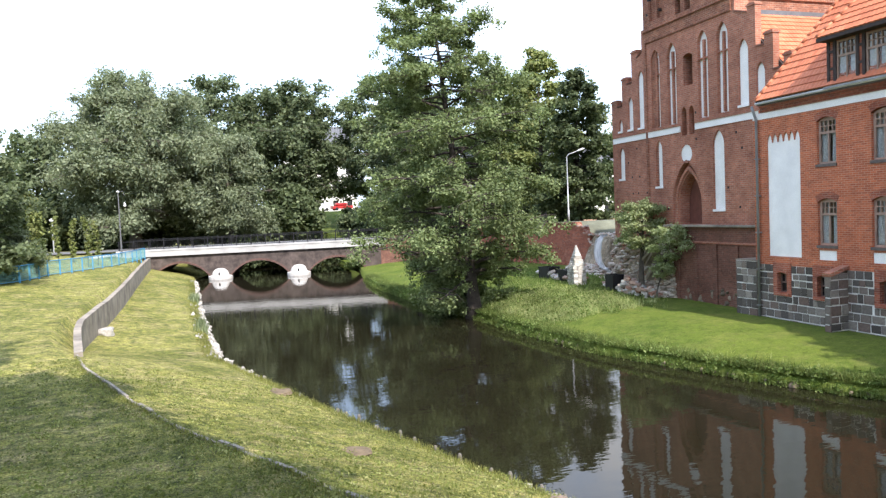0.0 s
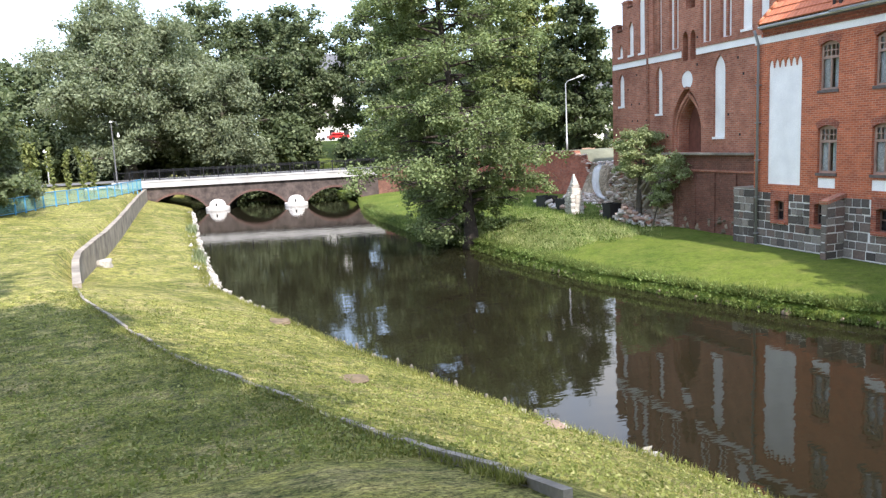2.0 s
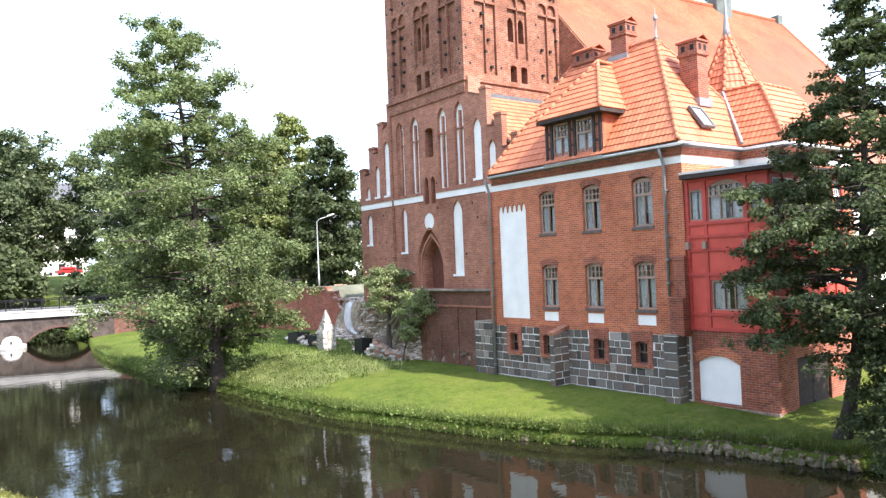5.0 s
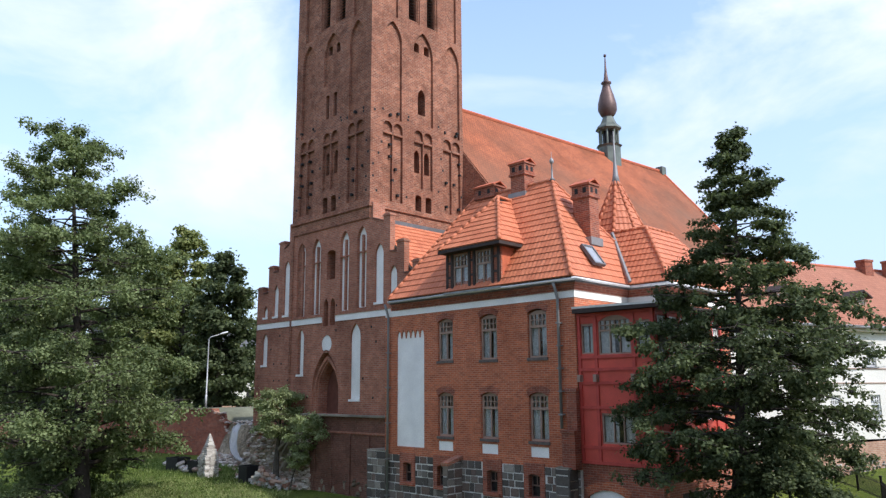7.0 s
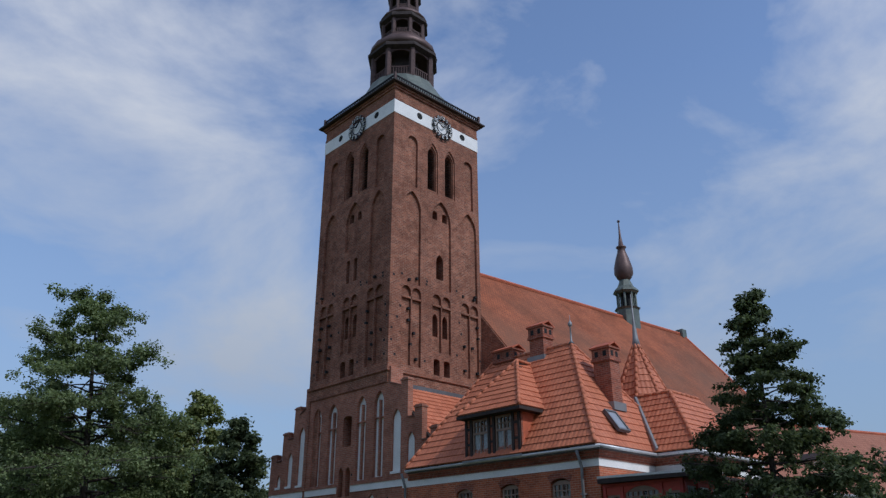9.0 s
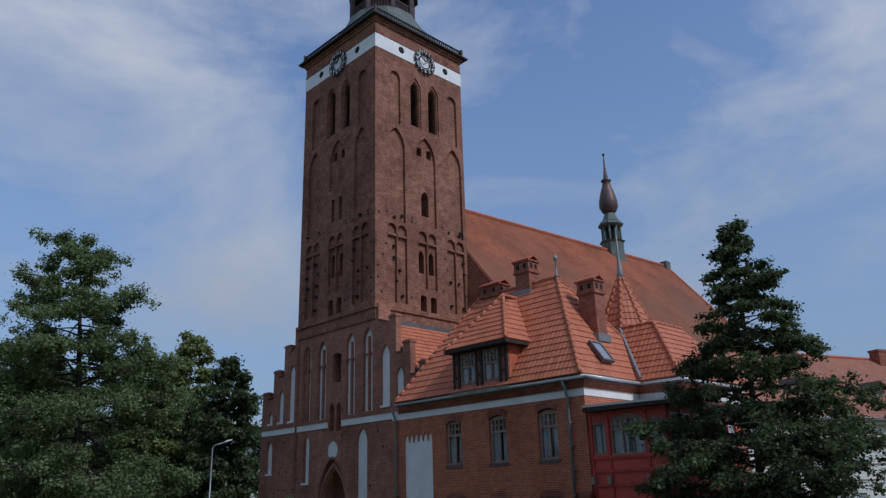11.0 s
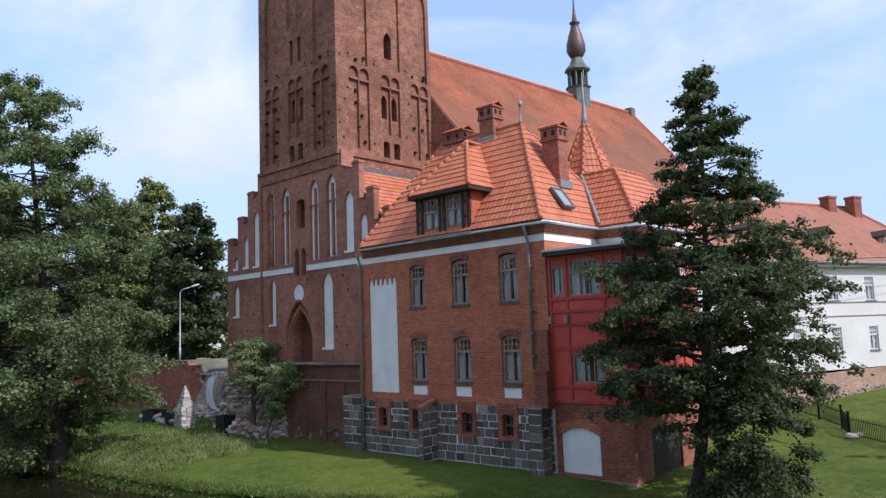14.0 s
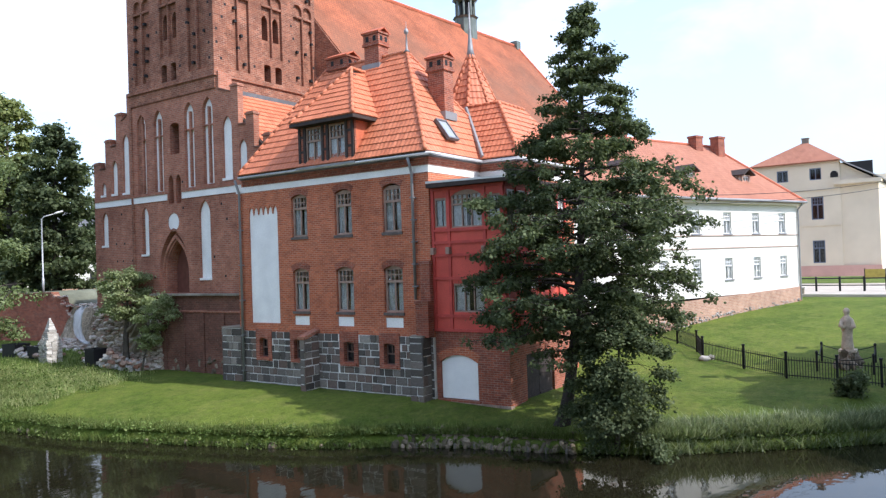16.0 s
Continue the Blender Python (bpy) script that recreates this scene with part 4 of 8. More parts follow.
# projecting base under the portal and broken masonry foot
part("base_wall", boxes((24.98, 27.3, 0.5, 25.19, 36.3, 4.9)), M_DAMPBRICK, church)
for z, d, mt in ((4.9, 0.22, M_CONCRETE), (4.02, 0.07, M_CHURCH)):
    bm = bmesh.new()
    box(bm, 24.98 - d, 29.0, z, 25.18, 36.45, z + 0.12, 0.02)
    part("stone_ledge", bm, mt, church, "pale weathered stone ledge" if z > 4.5 else "")
for y in (35.2, 33.6, 32.0, 30.4):
    part("base_pier", boxes((24.9, y, 0.5, 24.98, y + 0.35, 4.0)), M_DAMPBRICK, church)
foot_meshes = []
for k in range(5):
    bm = lump(bmesh.new(), (0, 0, 0), 1.0, 260 + k, 2, 0.4, 0.9)
    foot_meshes.append(to_mesh("footing_stone", bm, M_MOSSYSHADE))
rr = random.Random(77)
for i in range(60):
    y = rr.uniform(29.4, 36.3)
    z = 0.75 + 0.9 * rr.random() ** 1.8
    m = pose(25.04, y, z, rr.uniform(0, 360), rr.uniform(0, 360), 0) @ Matrix.Diagonal((rr.uniform(0.12, 0.24), 0.14, rr.uniform(0.1, 0.17), 1))
    piece("footing_stone", rr.choice(foot_meshes), m, church)

# tower: outer skin with blind arches, inner wall with the true openings
T0X, T1X, T0Y, T1Y = 25.12, 32.58, 30.86, 38.38
TSIDES = ((Frame((T0X, T0Y, 0), (1, 0, 0)), T1X - T0X), (Frame((T0X, T1Y, 0), (0, -1, 0)), T1Y - T0Y), (Frame((T1X, T1Y, 0), (-1, 0, 0)), T1X - T0X), (Frame((T1X, T0Y, 0), (0, 1, 0)), T1Y - T0Y))


def tz(v):
    """Heights on the tower, stretched a little towards its top."""
    return v + 0.2 + 0.033 * (v - 16.1)


TB, TT = 5.0, 33.85
louvre = bmesh.new()
for i in range(15):
    v = 0.1 + i * 0.2
    m = Matrix.Translation((0, 0.12, v)) @ Matrix.Rotation(radians(35), 4, "X")
    bmesh.ops.create_cube(louvre, size=1.0, matrix=m @ Matrix.Diagonal((0.7, 0.22, 0.03, 1)))
louvre_me = to_mesh("louvre", louvre, M_DARKWOOD)
for si, (F, W) in enumerate(TSIDES):
    k = W / 7.1
    c = 4.05 if si == 0 else W / 2
    blind, true, hoods = [], [], []
    for s in (-1, 1):
        blind.append(opening(c + s * 2.47 - 0.42, c + s * 2.47 + 0.42, tz(27.5), tz(31.0), "round"))
        blind.append(opening(c + s * 2.43 - 0.7, c + s * 2.43 + 0.7, tz(21.3), tz(27.2), "pointed"))
        blind.append(opening(c + s * 2.4 - 0.75, c + s * 2.4 - 0.04, 16.75, tz(21.1), "round"))
        blind.append(opening(c + s * 2.4 + 0.04, c + s * 2.4 + 0.75, 16.75, tz(21.1), "round"))
        true.append(opening(c + s * 0.76 - 0.33, c + s * 0.76 + 0.33, tz(27.85), tz(30.85), "pointed"))
        hoods.append((c + s * 0.76 - 0.46, c + s * 0.76 + 0.46, tz(27.7), tz(31.15)))
        true.append(opening(c + s * 0.42 - 0.21, c + s * 0.42 + 0.21, 26.5, 27.1, "seg"))
        true.append(opening(c + s * 0.4 - 0.22, c + s * 0.4 + 0.22, 18.87, 20.28, "pointed"))
        true.append(opening(c + s * 0.41 - 0.24, c + s * 0.41 + 0.24, 16.52, 17.48, "seg"))
    if si == 1:
        true += [opening(c + s * 0.38 - 0.17, c + s * 0.38 + 0.17, 22.35, 23.85, "seg") for s in (-1, 1)]
    else:
        true.append(opening(c - 0.3, c + 0.3, 22.55, 24.2, "pointed"))
    # the middle field: twin blind arch and its tall recess are one recess each side of a mullion
    mid = [opening(c - 0.75, c - 0.04, 17.9, tz(21.1), "round"), opening(c + 0.04, c + 0.75, 17.9, tz(21.1), "round"), opening(c - 0.82, c + 0.82, tz(21.5) if si == 0 else 24.5, tz(27.25), "pointed")]
    skin_true = [o for o in true if not (17.9 < o[0][1] < 21.4 or (22 if si == 0 else 24.5) < o[0][1] < 27.6 or o[0][1] > 28)]
    skin_holes = blind + mid + skin_true + [opening(*h, "pointed") for h in hoods]
    foot = 15.6 if si == 1 else TB
    part("tower_face", plate(bmesh.new(), F, opening(0.16, W, foot, TT), skin_holes, 0.0, 0.16), M_TOWER, church)
    part("tower_core", plate(bmesh.new(), F, opening(0.97, W - 0.17, foot, TT + 0.8), true, -0.165, 0.8), M_TOWER, church)
    for u0, u1, v0, v1 in hoods:
        part("hood_mould", plate(bmesh.new(), F, opening(u0 + 0.004, u1 - 0.004, v0 + 0.004, v1 - 0.004, "pointed"), [opening(u0 + 0.09, u1 - 0.09, v0 + 0.12, v1 - 0.2, "pointed")], -0.08, 0.08), M_TOWER, church)
    for s in (-1, 0, 1):
        bm = bmesh.new()
        uu = c + s * 2.4
        fbox(bm, F, uu - 0.78, uu + 0.78, 20.7, 20.82, -0.15, 0.0)
        part("brick_transom", bm, M_TOWER, church)
    for s in (-1, 1):
        piece("louvre", louvre_me, F.m(c + s * 0.76, 28.45, -0.3), church)
    for v0, v1, d in ((16.22, 16.4, 0.1), (TT - 0.03, TT + 0.12, 0.03)):
        bm = bmesh.new()
        fbox(bm, F, 0.1, W + d, v0, v1, -0.1, d)
        part("string_course", bm, M_TOWER, church)
    # plaster frieze with round holes, brick parapet and cornice above
    eyes = [opening(c + s * 1.85 * k - 0.24, c + s * 1.85 * k + 0.24, 33.16, 33.64, "disc") for s in (-1, 1)]
    part("white_frieze", plate(bmesh.new(), F, opening(0.02, W + 0.03, 32.83, 33.78), eyes, 0.03, 0.05), M_PLASTER, church)
    # black blocks behind the round holes paint their depth as shade
    for s in (-1, 1):
        bm = bmesh.new()
        fbox(bm, F, c + s * 1.85 * k - 0.3, c + s * 1.85 * k + 0.3, 33.1, 33.7, -0.025, 0.002)
        part("painted_round_hole", bm, M_DARK, church)
    bm = bmesh.new()
    fbox(bm, F, 0.5, W, TT + 0.12, 34.62, -0.5, 0.0)
    part("tower_parapet", bm, M_TOWER, church)
    bm = bmesh.new()
    fbox(bm, F, 0.6, W + 0.08, 34.62, 34.78, -0.6, 0.08)
    fbox(bm, F, 0.6, W + 0.16, 34.78, 34.92, -0.6, 0.16)
    part("cornice", bm, M_TOWER, church)
    bm = bmesh.new()
    fbox(bm, F, 0.6, W + 0.42, 34.92, 35.02, -0.6, 0.42)
    part("cornice_edge", bm, M_DARKWOOD, church)
    # balustrade on the cornice
    bm = bmesh.new()
    fbox(bm, F, -0.02, W + 0.14, 35.5, 35.58, 0.06, 0.15)
    for i in range(int(W / 0.2)):
        fbox(bm, F, 0.02 + i * 0.2, 0.1 + i * 0.2, 35.02, 35.5, 0.08, 0.13)
    part("balustrade", bm, M_IRON, church)
    bm = bmesh.new()
    fbox(bm, F, -0.18, -0.04, 35.02, 35.72, 0.04, 0.18)
    part("corner_post", bm, M_LANTERNWOOD, church)
    # holes of old scaffolding: solid blocks, their inner shade painted black
    bm = bmesh.new()
    rnd = random.Random(40 + si)
    for vv in (17.2, 18.0, 18.7, 19.4, 20.1, 21.9, 22.1):
        for q in range(6):
            u = 0.5 + q * (W - 1) / 5 + rnd.uniform(-0.4, 0.4)
            if abs(u - c) > 0.95:
                fbox(bm, F, u - 0.07, u + 0.07, vv - 0.07, vv + 0.07, -0.17, 0.004)
    tagged(part("painted_putlog_hole", bm, M_DARK, church), kind="stuff")
    # clock: an open ring of twelve small discs with numerals and hands
    if si < 2:
        cv = 33.3
        bm = bmesh.new()
        for i in range(12):
            a = i * math.pi / 6
            uu, vv = c + 0.72 * math.sin(a), cv + 0.72 * math.cos(a)
            plate(bm, F, opening(uu - 0.155, uu + 0.155, vv - 0.155, vv + 0.155, "disc"), (), 0.14, 0.03)
        clock = part("clock", bm, M_IRON, church, "open ring clock face of dark discs with white numerals")
        bm = bmesh.new()
        plate(bm, F, opening(c - 0.5, c + 0.5, cv - 0.5, cv + 0.5, "disc"), [opening(c - 0.44, c + 0.44, cv - 0.44, cv + 0.44, "disc")], 0.12, 0.03)
        plate(bm, F, opening(c - 0.92, c + 0.92, cv - 0.92, cv + 0.92, "disc"), [opening(c - 0.89, c + 0.89, cv - 0.89, cv + 0.89, "disc")], 0.12, 0.03)
        part("ring", bm, M_IRON, clock)
        for i in range(12):
            a = i * math.pi / 6
            txt = bpy.data.curves.new("numeral", "FONT")
            txt.body, txt.size, txt.extrude, txt.align_x, txt.align_y = str(i or 12), 0.37, 0.012, "CENTER", "CENTER"
            ob = new("numeral", txt)
            ob.data.materials.append(M_NUMERAL)
            ob.matrix_basis = F.m(c + 0.72 * math.sin(a), cv + 0.72 * math.cos(a), 0.17) @ Matrix.Rotation(radians(90), 4, "X")
            attach(ob, clock)
        for ang, ln in ((300, 0.42), (45, 0.62)):
            bm = bmesh.new()
            a = radians(ang)
            p, q = (c, cv), (c + ln * math.sin(a), cv + ln * math.cos(a))
            tube(bm, [F.at(*p, 0.2), F.at(*q, 0.2)], [0.05, 0.02], 6)
            part("clock_pointer", bm, M_IRON, clock)

# lantern: eight-sided open galleries with copper skirts
TC = (28.85, 34.62)
bm = bmesh.new()
prev = None
for hw, z in ((3.75, 35.0), (3.6, 35.6), (3.2, 36.4), (2.7, 37.2), (2.4, 37.9)):
    blend = (z - 35.0) / 2.95
    ringv = []
    for k in range(16):
        a = math.pi / 8 * k + math.pi / 16
        sq = hw / max(abs(math.cos(a)), abs(math.sin(a)))
        r = sq * (1 - blend) + hw * blend
        ringv.append(bm.verts.new((TC[0] + r * math.cos(a) * (0.93 + 0.07 * blend), TC[1] + r * math.sin(a), z)))
    if prev:
        for k in range(16):
            bm.faces.new((prev[k], prev[(k + 1) % 16], ringv[(k + 1) % 16], ringv[k]))
    prev = ringv
bm.faces.new(prev)
part("dome_skirt", bm, M_COPPER, church, "green copper roof skirt")
for z0, z1, r, eave, rtop, ztop in ((37.9, 40.25, 2.2, 2.66, 1.7, 42.05), (42.05, 43.5, 1.55, 1.9, 1.2, 44.6), (44.6, 46.3, 1.05, 1.35, 0.75, 47.3)):
    bm = bmesh.new()
    lathe(bm, (*TC, 0), [(r + 0.18, z0 - 0.05), (r + 0.2, z0 + 0.12), (r, z0 + 0.12)], 8, math.pi / 8)
    part("gallery_floor", bm, M_LANTERNWOOD, church)
    bm = bmesh.new()
    lathe(bm, (*TC, 0), [(r * 0.55, z0), (r * 0.55, z1)], 8, math.pi / 8)
    part("gallery_core", bm, M_DARKWOOD, church)
    for k in range(8):
        a = math.pi / 8 + k * math.pi / 4
        p = Vector((TC[0] + r * math.cos(a), TC[1] + r * math.sin(a), 0))
        bm = bmesh.new()
        tube(bm, [p + Vector((0, 0, z0)), p + Vector((0, 0, z1))], 0.16 * r / 2.2 + 0.05, 6)
        part("gallery_post", bm, M_LANTERNWOOD, church)
        b = math.pi / 8 + (k + 1) * math.pi / 4
        q = Vector((TC[0] + r * math.cos(b), TC[1] + r * math.sin(b), 0))
        G = Frame(p, (q - p))
        ln = (q - p).length
        bm = bmesh.new()
        arch = opening(0.14, ln - 0.14, z1 - 0.5, z1 - 0.1, "seg")[2:]
        plate(bm, G, [(0, z1 - 0.5), (0.14, z1 - 0.5)] + arch[::-1] + [(ln - 0.14, z1 - 0.5), (ln, z1 - 0.5), (ln, z1), (0, z1)], (), 0.05, 0.1)
        part("gallery_head", bm, M_LANTERNWOOD, church)
        bm = bmesh.new()
        hr = 0.34 * (z1 - z0)
        fbox(bm, G, 0, ln, z0 + hr, z0 + hr + 0.07, -0.04, 0.04)
        for i in range(1, 9):
            fbox(bm, G, ln * i / 9 - 0.03, ln * i / 9 + 0.03, z0 + 0.1, z0 + hr, -0.03, 0.03)
        part("gallery_rail", bm, M_LANTERNWOOD, church)
    bm = bmesh.new()
    lathe(bm, (*TC, 0), [(r * 1.02, z1 - 0.05), (eave, z1 + 0.1), (eave, z1 + 0.3), (eave * 0.92, z1 + 0.55)], 8, math.pi / 8)
    part("gallery_eave", bm, M_DARKWOOD, church)
    bm = bmesh.new()
    mid = (z1 + 0.55 + ztop) / 2
    lathe(bm, (*TC, 0), [(eave * 0.95, z1 + 0.5), (eave * 0.9, mid - 0.1), (rtop * 1.15, mid + 0.3), (rtop, ztop)], 16)
    part("copper_skirt", bm, M_COPPERRED, church, "brown copper roof skirt", True)
bm = bmesh.new()
lathe(bm, (*TC, 0), [(0.9, 47.2), (1.1, 48.1), (0.7, 49.1), (0.25, 49.9), (0.12, 52.2), (0.03, 54.7)], 16)
part("onion_spire", bm, M_COPPER, church, "", True)

# nave: one high roof behind the tower, aisle roof beside it
NX0, NX1, HIP = 32.7, 60.9, 60.3
RIDGE, EAVE, SPAN = 25.85, 16.2, 8.05


def axis_y(x):
    return 34.9 - 0.083 * (x - 33.0)


for s in (-1, 1):
    bm = bmesh.new()
    slab(bm, [(NX0, axis_y(NX0) + s * SPAN, EAVE), (HIP, axis_y(HIP) + s * SPAN, EAVE), (NX1, axis_y(NX1), RIDGE), (NX0, axis_y(NX0), RIDGE)], 0.25)
    part("nave_roof", bm, M_NAVE, church, "long steep red tiled nave roof")
bm = bmesh.new()
slab(bm, [(HIP, axis_y(HIP) - SPAN, EAVE), (HIP, axis_y(HIP) + SPAN, EAVE), (NX1, axis_y(NX1), RIDGE)], 0.25)
part("nave_gable", bm, M_CHURCH, church)
part("nave_gable", boxes((HIP - 0.7, axis_y(HIP) - SPAN + 0.42, 1.5, HIP - 0.2, axis_y(HIP) + SPAN - 0.42, EAVE - 0.3)), M_CHURCH, church)
bm = bmesh.new()
tube(bm, [(NX0, axis_y(NX0), RIDGE + 0.02), (NX1, axis_y(NX1), RIDGE + 0.02)], 0.14, 8)
part("ridge_tiles", bm, M_RIDGE, church)
bm = bmesh.new()
tube(bm, [(NX1, axis_y(NX1), RIDGE), (HIP, axis_y(HIP) - SPAN, EAVE)], 0.12, 8)
part("ridge_tiles", bm, M_RIDGE, church)
NS = Frame((NX0, axis_y(NX0) - SPAN + 0.4, 0), (1, -0.083, 0))
part("nave_wall", plate(bmesh.new(), NS, opening(0.3, HIP - NX0 - 0.4, 1.5, EAVE - 0.1), (), 0.0, 0.6), M_CHURCH, church)
bm = bmesh.new()
fbox(bm, NS, 0.3, HIP - NX0, EAVE - 0.25, EAVE + 0.02, -0.4, 0.34)
part("nave_cornice", bm, M_PLASTER, church)
NW = Frame((NX0 - 0.08, axis_y(NX0) + SPAN - 0.1, 0), (0, -1, 0))
part("nave_gable", plate(bmesh.new(), NW, [(0, 5), (2 * SPAN - 0.2, 5), (2 * SPAN - 0.2, EAVE), (SPAN - 0.1, RIDGE - 0.05), (0, EAVE)], (), 0.0, 0.45), M_TOWER, church)
part("stair_pier", boxes((32.58, 30.0, 5.0, 33.2, 31.6, 19.4)), M_TOWER, church)
bm = bmesh.new()
box(bm, NX1 - 0.45, axis_y(NX1) - 0.35, RIDGE - 0.4, NX1 + 0.25, axis_y(NX1) + 0.35, RIDGE + 0.42, 0.03)
part("ridge_stack", bm, M_COPPER, church)
# roof beside the tower: slopes from the tower's side down behind the red house
me = tile_slope([(25.6, 26.9, 11.4), (32.0, 26.9, 11.4), (32.0, 30.82, 15.5), (25.6, 30.82, 15.5)])
piece("aisle_roof", me, Matrix(), church, "orange tiled aisle roof beside the tower")
bm = bmesh.new()
slab(bm, [(25.5, 26.8, 11.28), (32.1, 26.8, 11.28), (32.1, 30.84, 15.47), (25.5, 30.84, 15.47)], 0.2)
part("aisle_roof_deck", bm, M_DARKWOOD, church)
bm = bmesh.new()
slab(bm, [(25.5, CY + 8, 11.28), (32.1, CY + 8, 11.28), (32.1, 38.56, 15.42), (25.5, 38.56, 15.42)], 0.3)
part("aisle_roof", bm, M_NAVE, church)
part("aisle_wall", boxes((25.6, 27.2, 1.0, 32.2, 30.7, 11.3), (25.6, 38.6, 1.0, 32.2, 42.0, 11.3)), M_CHURCH, church)
bm = bmesh.new()
fbox(bm, TSIDES[0][0], 0.4, 7.0, 15.42, 15.66, 0.0, 0.14)
part("lead_flashing", bm, M_LEAD, church)
# ridge turret
SX, SY, SZ = 53.3, axis_y(53.3), 0.35
bm = bmesh.new()
lathe(bm, (SX, SY, SZ), [(0.95, 23.6), (0.95, 26.2), (1.12, 26.35), (0.8, 26.4)], 8, math.pi / 8)
part("turret_base", bm, M_COPPER, church)
# black core added to paint the shade inside the open turret
bm = bmesh.new()
lathe(bm, (SX, SY, SZ), [(0.45, 26.3), (0.45, 27.8)], 8, math.pi / 8)
part("dark_turret_core", bm, M_DARK, church)
for k in range(8):
    a = math.pi / 8 + k * math.pi / 4
    bm = bmesh.new()
    p = Vector((SX + 0.78 * math.cos(a), SY + 0.78 * math.sin(a), SZ))
    tube(bm, [p + Vector((0, 0, 26.3)), p + Vector((0, 0, 28.0))], 0.1, 6)
    part("turret_post", bm, M_COPPER, church)
bm = bmesh.new()
lathe(bm, (SX, SY, SZ), [(0.9, 27.7), (1.12, 27.86), (1.08, 28.0), (0.72, 28.35), (0.55, 28.75), (0.45, 29.0)], 8, math.pi / 8)
part("turret_hood", bm, M_COPPER, church)
bm = bmesh.new()
lathe(bm, (SX, SY, SZ), [(0.4, 28.95), (0.62, 29.2), (0.82, 29.6), (0.8, 30.2), (0.6, 31.0), (0.4, 31.6), (0.32, 32.0), (0.45, 32.08), (0.45, 32.18), (0.24, 32.26), (0.11, 33.2), (0.04, 34.6)], 14)
part("turret_spire", bm, M_COPPERRED, church, "slender bulbous copper spire", True)
bm = bmesh.new()
lathe(bm, (SX, SY, SZ + 34.7), [(0.02, -0.14), (0.13, -0.06), (0.13, 0.06), (0.02, 0.14)], 10)
part("finial_ball", bm, M_COPPERRED, church, "", True)


# ---- red house ----
house = thing("brick_house", (27, 22, 0.9), "red brick presbytery with granite base and orange hipped roof", "house")
HF = Frame((24.0, 28.1, 0), (0, -1, 0))        # front: u = 28.1 - y
HS = Frame((24.0, 16.8, 0), (1, 0, 0))         # side


def hu(y):
    return 28.1 - y


UP = [(24.0 - 0.05, 7.58, 9.48), (21.33, 7.55, 9.5), (18.68, 7.54, 9.52)]
LOW = [(23.95, 4.26, 6.18), (21.34, 4.26, 6.18), (18.71, 4.26, 6.17)]
SMALL = [26.45, 24.2, 21.2, 19.0]
win_holes = [opening(hu(y) - 0.49, hu(y) + 0.49, v0, v1, "seg") for y, v0, v1 in UP + LOW]
small_holes = [opening(hu(y) - 0.3, hu(y) + 0.3, 2.1, 3.02, "seg") for y in SMALL]
panel = [(hu(27.27), 3.69), (hu(25.34), 3.69), (hu(25.34), 8.75)]
n = 6
wid = (hu(25.34) - hu(27.27)) / n
for i in range(n):
    u = hu(25.34) - i * wid
    panel += [(u - 0.05, 8.98), (u - wid / 2, 9.12), (u - wid + 0.05, 8.98), (u - wid, 8.72)]
sills = [opening(hu(y) - 0.45, hu(y) + 0.45, 3.64, 4.05) for y, a, b in LOW]
HT = 9.82
part("front_wall", plate(bmesh.new(), HF, opening(0, 11.3, 3.3, HT), win_holes + [panel] + sills, 0.0, 0.24), M_RED, house)
# black backing behind the front windows, colour in place of room shade
part("dark_front_backing", plate(bmesh.new(), HF, opening(0.2, 11.1, 0.4, 10.3), win_holes + small_holes, -0.245, 0.2), M_DARK, house)
bm = bmesh.new()
plate(bm, HF, [(u * 0.999 + 0.001, v) for u, v in panel], (), -0.07, 0.15)
part("plaster_panel", bm, M_PLASTER, house, "tall blind white plaster panel with toothed head")
for y, a, b in LOW:
    bm = bmesh.new()
    plate(bm, HF, opening(hu(y) - 0.445, hu(y) + 0.445, 3.645, 4.045), (), -0.03, 0.2)
    part("apron_panel", bm, M_PLASTER, house)
tall = window_meshes(0.98, 1.92)
for y, v0, v1 in UP + LOW:
    put_window(tall, HF.m(hu(y), v0, -0.02), house)
    part("window_arch", ring_over(HF, hu(y) - 0.49, hu(y) + 0.49, v1, 0.27, -0.1, 0.012), M_BRICKLOW, house)
    bm = bmesh.new()
    fbox(bm, HF, hu(y) - 0.53, hu(y) + 0.53, v0 - 0.12, v0, -0.2, 0.05)
    part("sill", bm, M_SILL, house)
# black sheet behind the cellar windows, painted as an unlit cellar
part("dark_cellar_backing", boxes((24.55, 16.95, 0.5, 24.65, 27.7, 3.25)), M_DARK, house)
# base: mortar bed, granite blocks, brick around the cellar windows
base_holes = small_holes
part("base_wall", plate(bmesh.new(), HF, opening(0, 11.3, 0.3, 3.3), base_holes, 0.0, 0.24), M_MORTAR, house)
cellar = window_meshes(0.58, 0.9, "seg", M_CELLARFRAME, 0.5, 0, True, 0.05)
# opaque black panes: the cellar's darkness is put into their colour
cellar[1].materials.clear()
cellar[1].materials.append(M_DARKPANE)
